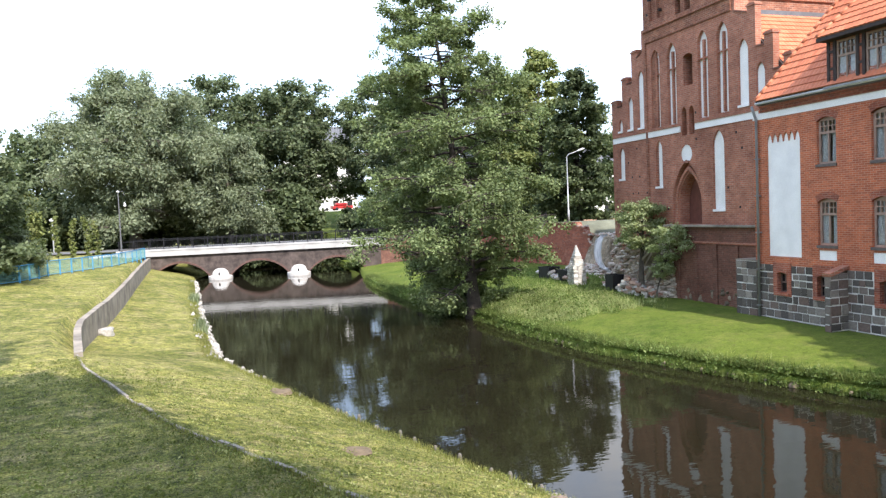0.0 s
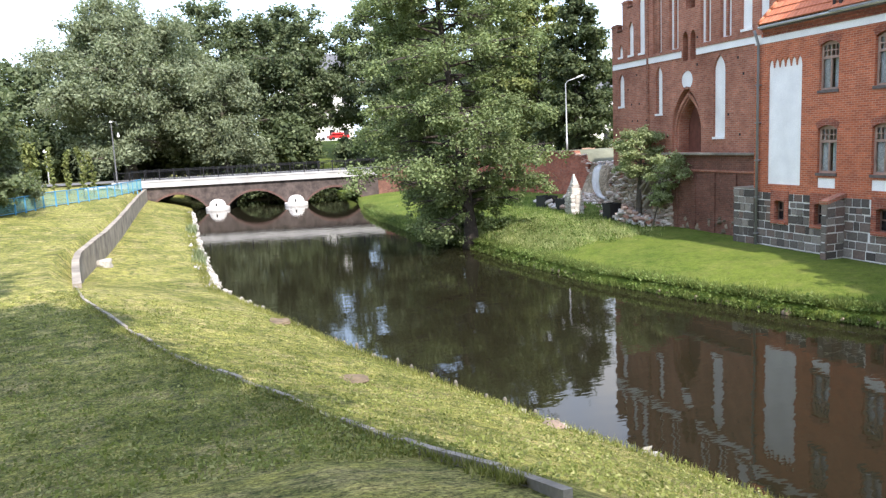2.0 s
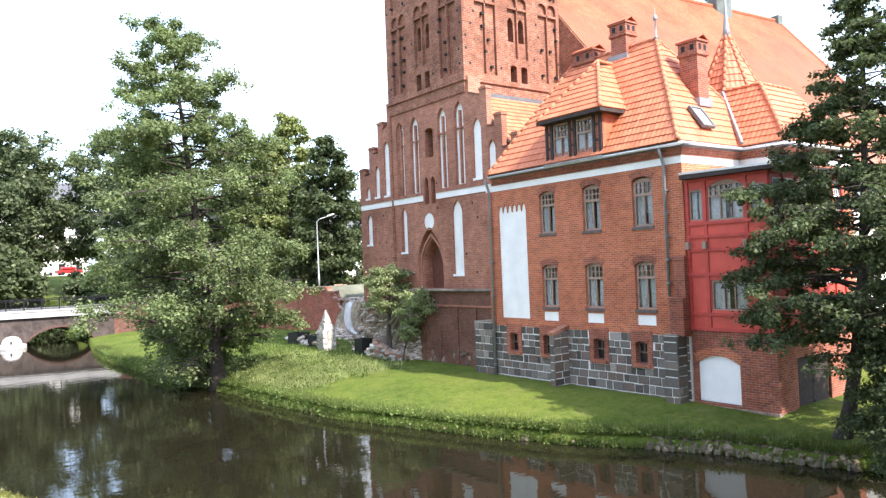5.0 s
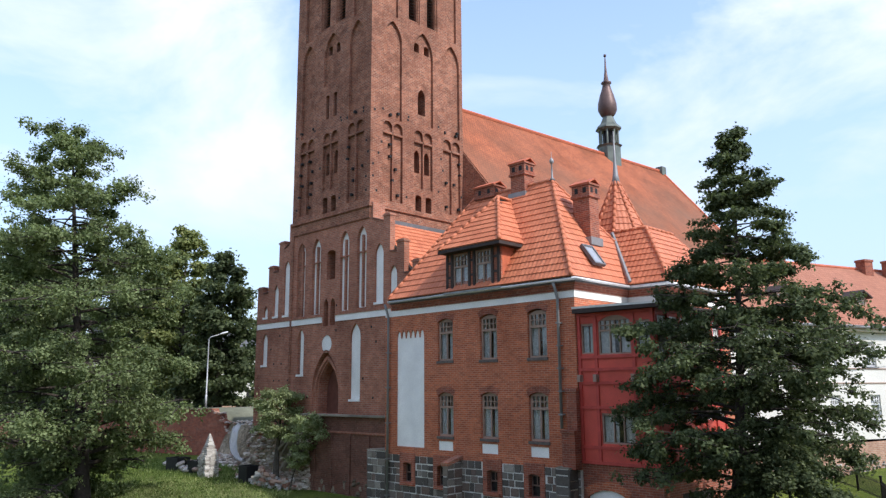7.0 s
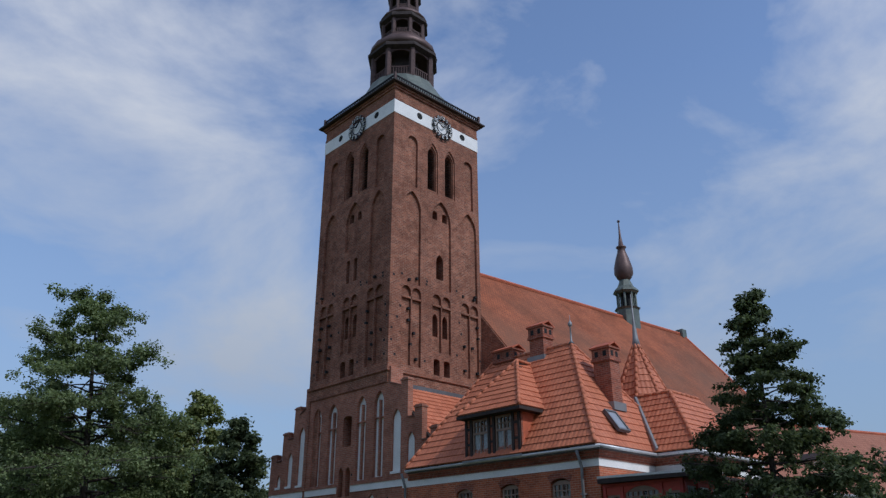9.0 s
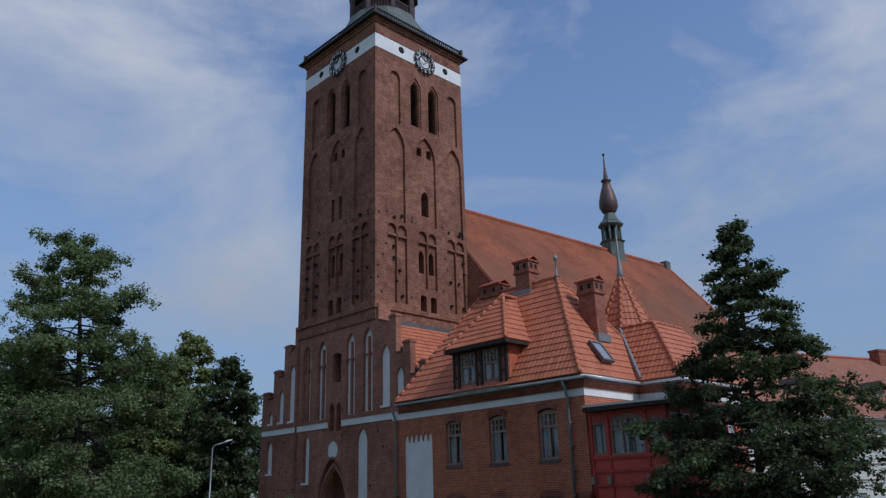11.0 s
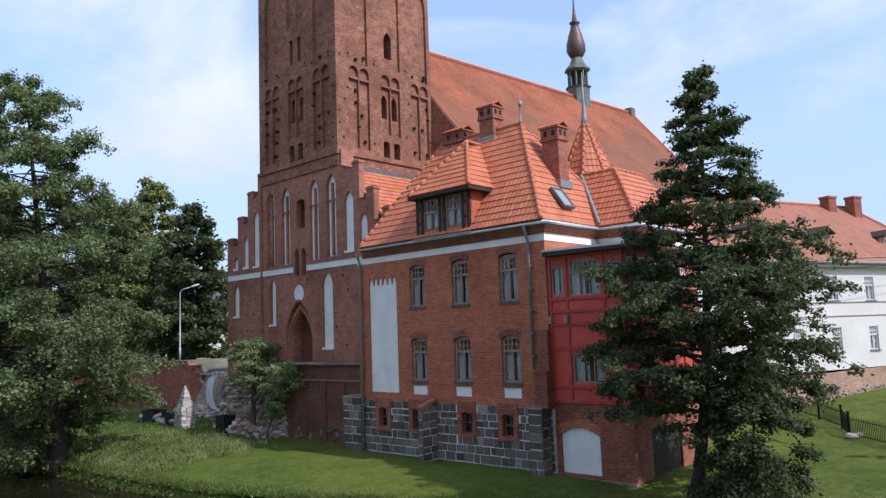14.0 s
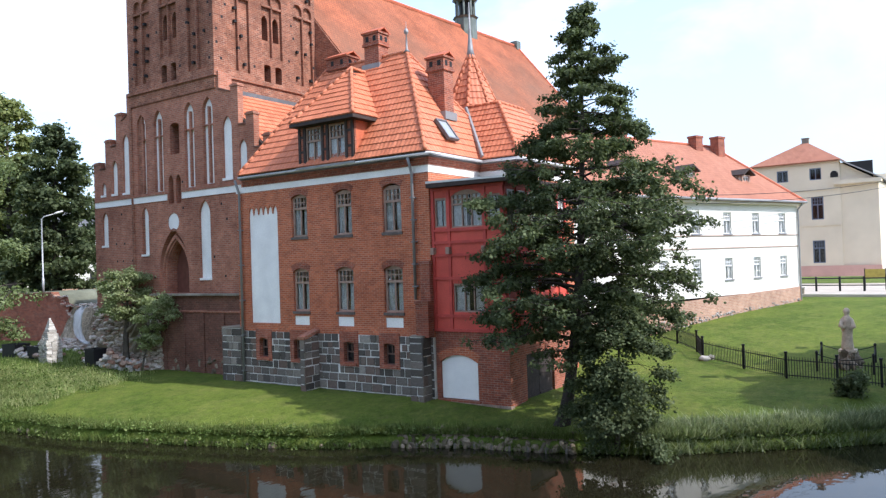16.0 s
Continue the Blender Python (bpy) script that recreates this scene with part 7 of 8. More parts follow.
for x, y, n, sd in ((0.35, 60, 900, 7), (0.2, 44, 500, 8)):
    strew("water_plants", "tuft of reeds at the near water edge", n, lambda rng, x=x, y=y: (lerp_table(LEFT_EDGE, y) + 0.1 + rng.normal() * 0.3, y + rng.normal() * 1.2), 0.25, 0.7, 0.04, M_REED, sd, 0.6, "reed", clumpy=5)

# ---- stones along the banks ----
stone_meshes = []
for s in range(7):
    bm = lump(bmesh.new(), (0, 0, 0), 1.0, 200 + s, 1, 0.6, 0.85)
    stone_meshes.append(to_mesh("stone", bm, M_PALESTONE, False))
field_meshes = []
for s in range(7):
    bm = lump(bmesh.new(), (0, 0, 0), 1.0, 230 + s, 2 if s < 4 else 1, 0.5, 0.9)
    field_meshes.append(to_mesh("stone", bm, M_FIELD, False))
rnd = random.Random(9)
edge = thing("stone_edging", (2, 30, 0.1), "row of pale stones and stakes along the near water edge", "edging", kind="structure")
y = 8.5
while y < 80:
    if y < 29 and rnd.random() < (0.8 if y > 20.8 else 0.5 if y > 14 else 0.05):
        y += 0.5
        continue
    s = rnd.uniform(0.055, 0.125) * (1 + y / 110)
    x = lerp_table(LEFT_EDGE, y) + rnd.uniform(-0.62 if y > 29 else -0.4, 0.16)
    m = pose(x, y, 0.14 + rnd.uniform(-0.05, 0.08), rnd.uniform(0, 360), rnd.uniform(0, 360), rnd.uniform(0, 360)) @ Matrix.Diagonal((s * rnd.uniform(0.9, 1.7), s, s * 0.8, 1))
    piece("stone", rnd.choice(stone_meshes), m, edge)
    y += rnd.uniform(0.03, 0.07) * (1 + y / 60)
stake = bmesh.new()
tube(stake, [(0, 0, -0.6), (0, 0, 0.22), (0, 0, 0.27)], [0.05, 0.05, 0.03], 7)
stake_me = to_mesh("stake", stake, plain("grey_wooden_stake", (0.15, 0.135, 0.11), 0.9, vary=0.2, scale=8))
for i in range(15):
    y = 11.0 + i * 0.85 + rnd.uniform(-0.4, 0.4)
    piece("stake", stake_me, Matrix.Translation((lerp_table(LEFT_EDGE, y) + 0.1, y, 0.05 + rnd.uniform(-0.06, 0.08))), edge)
rim_meshes = []
for q in range(5):
    rim_meshes.append(to_mesh("stone", lump(bmesh.new(), (0, 0, 0), 1.0, 330 + q, 2, 0.5, 0.85), M_MOSSYSHADE))
rim = thing("stone_edging", (18, 25, 0.1), "mossy field stones along the far water edge, tree shade in their colour", "edging", kind="structure")
y = 6.5
while y < 62:
    big = 10.0 < y < 15.8
    for row in range(5 if big else 1):
        if not big and rnd.random() < 0.3:
            continue
        s = rnd.uniform(0.07, 0.17) if big else rnd.uniform(0.06, 0.15)
        x = lerp_table(RIGHT_EDGE, y) + (-0.14 + 0.13 * row + rnd.uniform(-0.04, 0.04) if big else rnd.uniform(-0.1, 0.15))
        z = 0.03 + 0.1 * row + rnd.uniform(-0.03, 0.03) if big else 0.08
        m = pose(x, y + rnd.uniform(-0.1, 0.1), z, rnd.uniform(0, 360), rnd.uniform(0, 360), rnd.uniform(0, 360)) @ Matrix.Diagonal((s, s * rnd.uniform(0.8, 1.3), s * 0.9, 1))
        piece("stone", rnd.choice(rim_meshes if y < 24 or rnd.random() < 0.4 else stone_meshes), m, rim)
    y += rnd.uniform(0.16, 0.26) if big else rnd.uniform(0.3, 0.5)
for i in range(9):
    y = 10.3 + i * 0.6
    piece("stake", stake_me, Matrix.Translation((lerp_table(RIGHT_EDGE, y) - 0.22, y, -0.1)), rim)
bm = lump(bmesh.new(), (-4.95, 40.2, ground_z(-4.95, 40.2) + 0.15), 0.36, 301, 3, 0.5, 0.9)
tagged(part("boulder", bm, M_PALESTONE), "pale boulder leaning on the concrete wall", "stone")
for x, y, s in ((6.15, 12.9, 0.26),):
    bm = lump(bmesh.new(), (x, y, ground_z(x, y) + 0.01), s, int(x * 77), 2, 0.5, 0.35)
    tagged(part("stone", bm, M_FIELD), "flat stone half sunk in the sloping lawn", "stone", "lawn stones")

M_SOIL = plain("bare_brown_earth", (0.15, 0.11, 0.065), 0.98, vary=0.35, scale=4, bump=0.8, fine=20)
for x, y, s in ((2.6, 15.2, 0.36), (1.9, 24.6, 0.5)):
    bm = lump(bmesh.new(), (x, y, ground_z(x, y) + 0.01), s, int(x * 77), 3, 0.5, 0.16)
    tagged(part("earth_mound", bm, M_SOIL), "low mound of bare brown earth in the sloping lawn", "earth mound", "lawn earth mounds")

# ---- ruin beside the church ----
RW = Frame((26.1, 74, 0), (31.2 - 27.2, 56.2 - 74, 0))
RLEN = math.hypot(4.0, 17.8)
ruin = thing("ruined_wall", (30, 62, 1.2), "broken red brick retaining wall with a jagged end", "wall")
RLEN += 1.2
jag = [(RLEN, 0.8), (RLEN + 1.3, 0.8), (RLEN + 1.4, 1.4), (RLEN + 1.1, 1.7), (RLEN + 1.2, 2.2), (RLEN + 0.6, 2.6), (RLEN + 0.7, 3.0), (RLEN + 0.1, 3.3), (RLEN + 0.2, 3.8), (RLEN - 0.5, 4.05), (RLEN - 0.6, 4.5), (RLEN - 1.4, 4.55), (RLEN - 1.5, 4.8), (RLEN - 4.5, 4.75), (0, 4.5), (0, 0.8)]
part("wall_body", plate(bmesh.new(), RW, jag, (), 0.0, 0.6), M_BRICKLOW, ruin)
part("coping", plate(bmesh.new(), RW, [(0, 4.5), (RLEN - 4.5, 4.75), (RLEN - 1.6, 4.8), (RLEN - 1.6, 4.92), (RLEN - 4.5, 4.87), (0, 4.62)], (), 0.05, 0.7), M_CHURCH, ruin)
r = random.Random(17)
brk = bmesh.new()
box(brk, -0.5, -0.5, -0.5, 0.5, 0.5, 0.5, 0.06)
brick_me = to_mesh("brick", brk, random_mat("broken_brick", [(0.0, (0.3, 0.11, 0.06)), (0.5, (0.45, 0.3, 0.22)), (1.0, (0.6, 0.54, 0.47))]))
for (a, b), (c, d) in zip(jag[1:13], jag[2:13]):
    n = max(2, int(math.hypot(c - a, d - b) / 0.18))
    for i in range(n):
        u, v = a + (c - a) * i / n, b + (d - b) * i / n
        for q in range(2):
            m = RW.m(u + r.uniform(-0.15, 0.1), v + r.uniform(-0.08, 0.08), -0.1 - 0.28 * q + r.uniform(-0.05, 0.12)) @ pose(0, 0, 0, r.uniform(-15, 15), r.uniform(-15, 15), r.uniform(-20, 20)) @ Matrix.Diagonal((r.uniform(0.22, 0.34), 0.26, 0.12, 1))
            piece("brick", brick_me, m, ruin)
old = thing("old_wall", (24, 78, 2), "old brick retaining wall near the bridge", "wall")
part("wall_body", plate(bmesh.new(), Frame((18.6, 81.3, 0), (27.2 - 18.6, 74 - 81.3, 0)), [(0, 0.2), (11.28, 0.8), (11.28, 4.9), (0, 3.6)], (), 0.0, 0.5), M_DAMPBRICK, old)
# slope of rubble between the ruin and the church
def bank_z(k):
    """Profile of the collapsed bank: a trodden foot, a steep face, a shelf above."""
    return 0.9 + 0.6 * min(k, 0.5) / 0.5 + 2.35 * smooth01(0.5, 0.62, k) + 0.1 * smooth01(0.62, 1.0, k)


rub = bmesh.new()
for i in range(900):
    k = r.random() ** 1.3
    y = r.uniform(41.6, 55.0)
    x = 24.4 + (y - 42) * 0.2 + k * 6.2 + r.uniform(-0.3, 0.3)
    lump(rub, (x, y, bank_z(k) + r.uniform(-0.05, 0.08)), r.uniform(0.06, 0.24) * (1.0 if k < 0.5 else 0.7), i, 1, 0.6, r.uniform(0.4, 0.8))
# steep collapsed face against the church front
def face_at(k, y):
    return 25.25 - 1.1 * (1 - k) * smooth01(34.6, 36.8, y), 0.95 + 0.5 * smooth01(0.0, 0.4, k) + 2.6 * smooth01(0.3, 0.95, k) * (0.55 + 0.45 * smooth01(34.6, 37.2, y))


for i in range(850):
    k, y = r.random() ** 1.2, r.uniform(35.6, 42.2)
    x, z = face_at(k, y)
    lump(rub, (x - r.uniform(0, 0.08), y, z + r.uniform(-0.05, 0.1)), r.uniform(0.06, 0.24), 600 + i, 1, 0.6, r.uniform(0.4, 0.8))
rubble = thing("rubble_heap", (28, 48, 1.2), "collapsed earth bank strewn with broken brick and stone", "rubble", kind="stuff")
part("rubble", rub, M_RUBBLE, rubble)
bed = bmesh.new()
grid = [[bed.verts.new((24.2 + (y - 42) * 0.2 + k * 6.4 + 0.4 * noise.noise(Vector((y * 0.7, 0, 3))), y, bank_z(k) - 0.05 + 0.22 * noise.noise(Vector((k * 6, y * 0.9, 0))))) for k in [i / 16 for i in range(17)]] for y in [40.6 + 0.6 * j for j in range(28)]]
for g0, g1 in zip(grid, grid[1:]):
    for k in range(16):
        bed.faces.new((g0[k], g0[k + 1], g1[k + 1], g1[k]))
face = [[bed.verts.new((face_at(k, y)[0] + 0.16 * noise.noise(Vector((k * 5, y * 1.3, 7))), y, face_at(k, y)[1] - 0.04 + 0.24 * noise.noise(Vector((k * 4, y * 1.1, 2))))) for k in [i / 14 for i in range(15)]] for y in [34.9 + 0.3 * j for j in range(25)]]
for g0, g1 in zip(face, face[1:]):
    for k in range(14):
        bed.faces.new((g0[k], g0[k + 1], g1[k + 1], g1[k]))
part("rubble_bed", bed, grass_mat("weedy_earth_bank", (0.21, 0.165, 0.11), (0.32, 0.26, 0.185), (0.5, 0.43, 0.34), (0.24, 0.17, 0.115)), rubble, "", False, False)


def sheet_strip(name, label, pts, width, sag, material):
    bm = bmesh.new()
    rows = []
    for i, p in enumerate(pts):
        p = Vector(p)
        rows.append([bm.verts.new(p + Vector((0, (k / 7 - 0.5) * width, 0.16 * math.sin(k * 1.7 + i * 0.6) * sag))) for k in range(8)])
    for a, b in zip(rows, rows[1:]):
        for k in range(7):
            bm.faces.new((a[k], a[k + 1], b[k + 1], b[k]))
    bmesh.ops.solidify(bm, geom=bm.faces[:], thickness=0.03)
    return tagged(part(name, bm, material, None, "", True), label, "tarpaulin")


sheet_strip("tarpaulin", "white tarpaulin hanging down the collapsed bank", [(29.2, 50.6, 3.95), (28.7, 50.3, 3.75), (28.4, 50.1, 3.3), (28.25, 50.0, 2.6), (28.1, 49.6, 2.05), (27.9, 48.9, 1.75), (27.6, 47.8, 1.62), (27.3, 46.7, 1.6), (27.1, 46.0, 1.68)], 1.1, 0.9, M_TARP)
r = random.Random(31)
for nm, lb, c, n, spread in (("broken_slab", "tilted grey masonry slab lying on the rubble", (24.45, 36.9), 6, 0.2),):
    for i in range(n):
        bm = bmesh.new()
        box(bm, -0.9, -0.3, -0.09, 0.9, 0.3, 0.09, 0.03)
        for v in bm.verts:
            v.co += Vector((0, 0, 0.05 * noise.noise(v.co * 3 + Vector((i, 0, 0)))))
        bm.transform(pose(c[0] + r.uniform(-1, 1) * spread, c[1] + r.uniform(-0.5, 0.5), 2.35 + 0.2 * i, r.uniform(-12, 12), r.uniform(-44, -28), r.uniform(-112, -92)))
        tagged(part(nm, bm, M_CONCRETE), lb, "slab", "broken slabs")
# stacked stone pyramid
pyr = thing("stone_stack", (23.1, 43.7, 0.9), "pale stacked brick pillar tapering to a point", "stack")
r = random.Random(41)
pb = bmesh.new()
box(pb, -0.5, -0.5, -0.5, 0.5, 0.5, 0.5, 0.05)
pale_me = to_mesh("brick", pb, M_WHITESTONE)
for i in range(24):
    z = 0.95 + i * 0.115
    half = 0.46 if i < 12 else 0.46 - (i - 11) * 0.034
    n = max(1, int(half * 2 / 0.3))
    for a in range(n):
        for b in range(n):
            if 0 < a < n - 1 and 0 < b < n - 1:
                continue
            m = pose(23.1 + (a + 0.5 - n / 2) * 2 * half / n + r.uniform(-0.03, 0.03), 43.7 + (b + 0.5 - n / 2) * 2 * half / n + r.uniform(-0.03, 0.03), z + 0.06, r.uniform(-4, 4), r.uniform(-4, 4), r.uniform(-8, 8)) @ Matrix.Diagonal((2 * half / n * 0.98, 2 * half / n * 0.95, 0.105, 1))
            piece("brick", pale_me, m, pyr)


def stone_pile(base, n, spread, high, label, seed):
    ob = thing("stone_pile", (*base, 0.9), label, "stones", "stone piles")
    r = random.Random(seed)
    for i in range(n):
        k = r.random()
        m = pose(base[0] + r.uniform(-1, 1) * spread[0], base[1] + r.uniform(-1, 1) * spread[1], ground_z(*base) + 0.08 + high * k * r.random(), r.uniform(-25, 25), r.uniform(-25, 25), r.uniform(0, 180)) @ Matrix.Diagonal((r.uniform(0.25, 0.5), r.uniform(0.2, 0.35), r.uniform(0.12, 0.2), 1))
        piece("brick", r.choice((pale_me, brick_me)), m, ob)


stone_pile((23.9, 47.6), 90, (0.7, 2.6), 0.55, "low pile of pale salvaged bricks on the grass", 51)
stone_pile((23.75, 38.3), 70, (0.35, 0.8), 0.95, "stack of salvaged bricks beneath the apple tree", 52)
stone_pile((23.8, 36.7), 40, (0.4, 0.6), 0.5, "small heap of grey stones by the apple tree", 53)


def crate(x, y, w, d, h, turn):
    ob = thing("crate", (x, y, ground_z(x, y)), "black open plastic crate among the salvaged bricks", "crate", "black crates")
    bm = bmesh.new()
    t = 0.04
    for x0, y0, z0, x1, y1, z1 in ((-w / 2, -d / 2, 0, w / 2, -d / 2 + t, h), (-w / 2, d / 2 - t, 0, w / 2, d / 2, h), (-w / 2, -d / 2 + t, 0, -w / 2 + t, d / 2 - t, h), (w / 2 - t, -d / 2 + t, 0, w / 2, d / 2 - t, h), (-w / 2, -d / 2, -0.02, w / 2, d / 2, 0.0)):
        box(bm, x0, y0, z0, x1, y1, z1)
    bm.transform(pose(x, y, ground_z(x, y), 0, 0, turn))
    part("box_body", bm, M_BLACKPLASTIC, ob)
    for y0, y1 in ((-d / 2 - 0.03, -d / 2 - 0.002), (d / 2 + 0.002, d / 2 + 0.03)):
        bm = boxes((-w / 2 - 0.03, y0, h - 0.08, w / 2 + 0.03, y1, h))
        bm.transform(pose(x, y, ground_z(x, y), 0, 0, turn))
        part("box_rim", bm, M_BLACKPLASTIC, ob)


crate(23.7, 46.2, 0.9, 0.9, 0.75, 20)
crate(23.5, 48.6, 1.0, 1.2, 0.8, 10)
crate(23.8, 40.2, 0.8, 0.8, 0.95, 5)


# ---- lamps ----
def arm_lamp(base, top, label):
    ob = thing("street_lamp", base, label, "street lamp")
    b = Vector(base)
    bm = bmesh.new()
    tube(bm, [b - Vector((0, 0, 0.2)), b + Vector((0, 0, 1.0)), b + Vector((0, 0, 1.02)), b + Vector((0, 0, top - 0.2)), b + Vector((0.15, -0.1, top)), b + Vector((0.7, -0.45, top + 0.2))], [0.09, 0.09, 0.06, 0.05, 0.045, 0.04], 8)
    part("pole", bm, M_POLE, ob, "", True)
    bm = bmesh.new()
    lump(bm, (0, 0, 0), 1.0, 4, 2, 0.02, 1.0)
    bm.transform(Matrix.Translation(b + Vector((1.0, -0.65, top + 0.32))) @ pose(0, 0, 0, 0, -18, -33) @ Matrix.Diagonal((0.45, 0.17, 0.11, 1)))
    part("lamp_head", bm, M_LAMPWHITE, ob, "white cobra lamp head", True)


arm_lamp((30.75, 59.2, 4.95), 5.9, "grey street lamp with curved arm on the ruined terrace")
lp = thing("street_lamp", (-8.1, 83.4, 3.1), "dark park lamp with hanging lantern beside the bridge", "street lamp")
bm = bmesh.new()
tube(bm, [(-8.1, 83.4, 3.0), (-8.1, 83.4, 4.0), (-8.1, 83.4, 9.6)], [0.1, 0.08, 0.05], 8)
tube(bm, [(-8.1, 83.4, 9.6), (-8.0, 83.3, 9.75), (-7.6, 83.1, 9.7), (-7.5, 83.1, 9.3)], [0.04, 0.04, 0.03, 0.03], 6)
part("pole", bm, M_LEAD, lp)
bm = bmesh.new()
lathe(bm, (-8.1, 83.4, 9.6), [(0.03, 0.0), (0.16, 0.05), (0.16, 0.12), (0.05, 0.2)], 10)
part("cap", bm, M_LAMPWHITE, lp)
bm = bmesh.new()
lathe(bm, (-7.5, 83.1, 7.9), [(0.05, 0.2), (0.13, 0.26), (0.15, 0.38), (0.07, 0.5), (0.03, 0.7)], 10)
part("lantern", bm, M_LAMPWHITE, lp, "pale hanging lantern", True)
lp2 = thing("street_lamp", (-16.5, 96, 3.0), "short pale park lamp under the trees", "street lamp")
bm = bmesh.new()
tube(bm, [(-16.5, 96, 2.9), (-16.5, 96, 7.0)], [0.09, 0.06], 8)
part("pole", bm, M_POLE, lp2)
bm = bmesh.new()
lathe(bm, (-16.5, 96, 6.9), [(0.1, 0), (0.3, 0.15), (0.3, 0.3), (0.1, 0.45)], 10)
part("lamp_head", bm, M_LAMPWHITE, lp2)

# ---- blue fence ----
FENCE = [(-30, 38), (-22, 43), (-16, 48), (-12.6, 51.8), (-11.6, 54.5), (-10.9, 60), (-9.3, 65), (-7.8, 71), (-6.6, 77), (-5.9, 83.6)]
fence = thing("fence", (-10, 60, 2.7), "blue painted railing with teal mesh panels along the lawn", "fence")
pts = []
for (ax, ay), (bx, by) in zip(FENCE, FENCE[1:]):
    n = max(1, round(math.hypot(bx - ax, by - ay) / 2.0))
    pts += [(ax + (bx - ax) * i / n, ay + (by - ay) * i / n) for i in range(n)]
pts.append(FENCE[-1])
fp = bmesh.new()
box(fp, -0.05, -0.05, -0.3, 0.05, 0.05, 1.12, 0.01)
fp_me = to_mesh("post", fp, M_BLUEPAINT)
for i, (x, y) in enumerate(pts):
    piece("post", fp_me, Matrix.Translation((x, y, upper_z(x, y))), fence)
    if i + 1 < len(pts):
        a = Vector((x, y, upper_z(x, y)))
        b = Vector((*pts[i + 1], upper_z(*pts[i + 1])))
        for z, w in ((1.1, 0.035), (0.12, 0.025)):
            bm = bmesh.new()
            tube(bm, [a + Vector((0, 0, z)), b + Vector((0, 0, z))], w, 6)
            part("rail", bm, M_BLUEPAINT, fence)
        bm = bmesh.new()
        n = int((b - a).length / 0.12)
        for k in range(1, n):
            p = a.lerp(b, k / n)
            tube(bm, [p + Vector((0, 0, 0.14)), p + Vector((0, 0, 1.08))], 0.009, 4, False)
        for k in range(1, 7):
            tube(bm, [a + Vector((0, 0, 0.14 + k * 0.135)), b + Vector((0, 0, 0.14 + k * 0.135))], 0.008, 4, False)
        tagged(part("mesh_panel", bm, M_TEAL, fence), kind="stuff")
bm = bmesh.new()
slab(bm, [(-34, 62, 2.95), (-14, 76, 2.95), (-8, 84, 3.2), (-10, 86, 3.2), (-18, 79, 2.95), (-34, 66, 2.95)], 0.08)
tagged(part("footpath", bm, M_SLAB), "pale footpath leading to the bridge", "path", kind="structure")

# ---- white house ----
WD = Vector((-0.9535, 0.3013, 0)).normalized()
wp = Vector((60.0, 11.0, 0))
WF = Frame(wp + WD * 23.5, -WD)      # u runs to the far end
WL = 23.5
whouse = thing("white_house", (50, 16, 1.8), "long white two-storey house with red hipped roof", "house")
us = [WL - s for s in (2.03, 5.32, 8.6, 12.0, 15.3, 18.6, 21.6)]
wh = [opening(u - 0.42, u + 0.42, 7.1, 8.5) for u in us] + [opening(u - 0.42, u + 0.42, 4.12, 5.52) for u in us]
part("wall", plate(bmesh.new(), WF, opening(0, WL, 3.1, 9.3), wh, 0.0, 0.3), M_WHITEWALL, whouse)
DEP = 10.5
back = WF.n * -1
part("wall", plate(bmesh.new(), Frame(WF.at(WL, 0, 0), back), opening(0.3, DEP, 0.8, 9.3), (), 0.0, 0.3), M_WHITEWALL, whouse)
part("wall", plate(bmesh.new(), Frame(WF.at(0, 0, -DEP), WF.n), opening(0, DEP - 0.3, 0.8, 9.3), (), 0.0, 0.3), M_WHITEWALL, whouse)
# black sheet painting the unlit rooms behind the white house windows
part("dark_room_backing", plate(bmesh.new(), WF, opening(0.4, WL - 0.4, 1, 9.2), (), -1.0, 0.1), M_DARK, whouse)
part("plinth", plate(bmesh.new(), WF, [(0, 0.6), (WL + 0.06, 0.6), (WL + 0.06, 3.26), (0, 2.7)], (), 0.08, 0.3), M_PLINTH, whouse, "pale orange brick plinth")
bm = bmesh.new()
r = random.Random(61)
for i in range(420):
    u = r.uniform(0, WL)
    p = WF.at(u, 1.2 + u * 0.035 + r.uniform(-0.3, 0.4), 0.06)
    lump(bm, p, r.uniform(0.05, 0.13), 400 + i, 1, 0.4, 0.8)
tagged(part("stone_footing", bm, M_FOOTING, whouse), kind="stuff")
ww = window_meshes(0.84, 1.4, "rect", M_WHITEFRAME, 0.64, 1, True, 0.06)
for u in us:
    for v in (7.1, 4.12):
        put_window(ww, WF.m(u, v, 0.02), whouse)
        bm = bmesh.new()
        fbox(bm, WF, u - 0.5, u + 0.5, v - 0.08, v, -0.1, 0.08)
        part("sill", bm, M_ZINC, whouse)
for v in (6.95, 6.15):
    bm = bmesh.new()
    fbox(bm, WF, 0, WL, v, v + 0.06, -0.02, 0.04)
    part("string_course", bm, M_FRAME, whouse)
bm = bmesh.new()
fbox(bm, WF, -0.3, WL + 0.35, 9.05, 9.3, -DEP - 0.3, 0.35)
part("eave_box", bm, M_CREAM, whouse)
e = 9.32
q = lambda u, b, z: WF.at(u, z, -b)
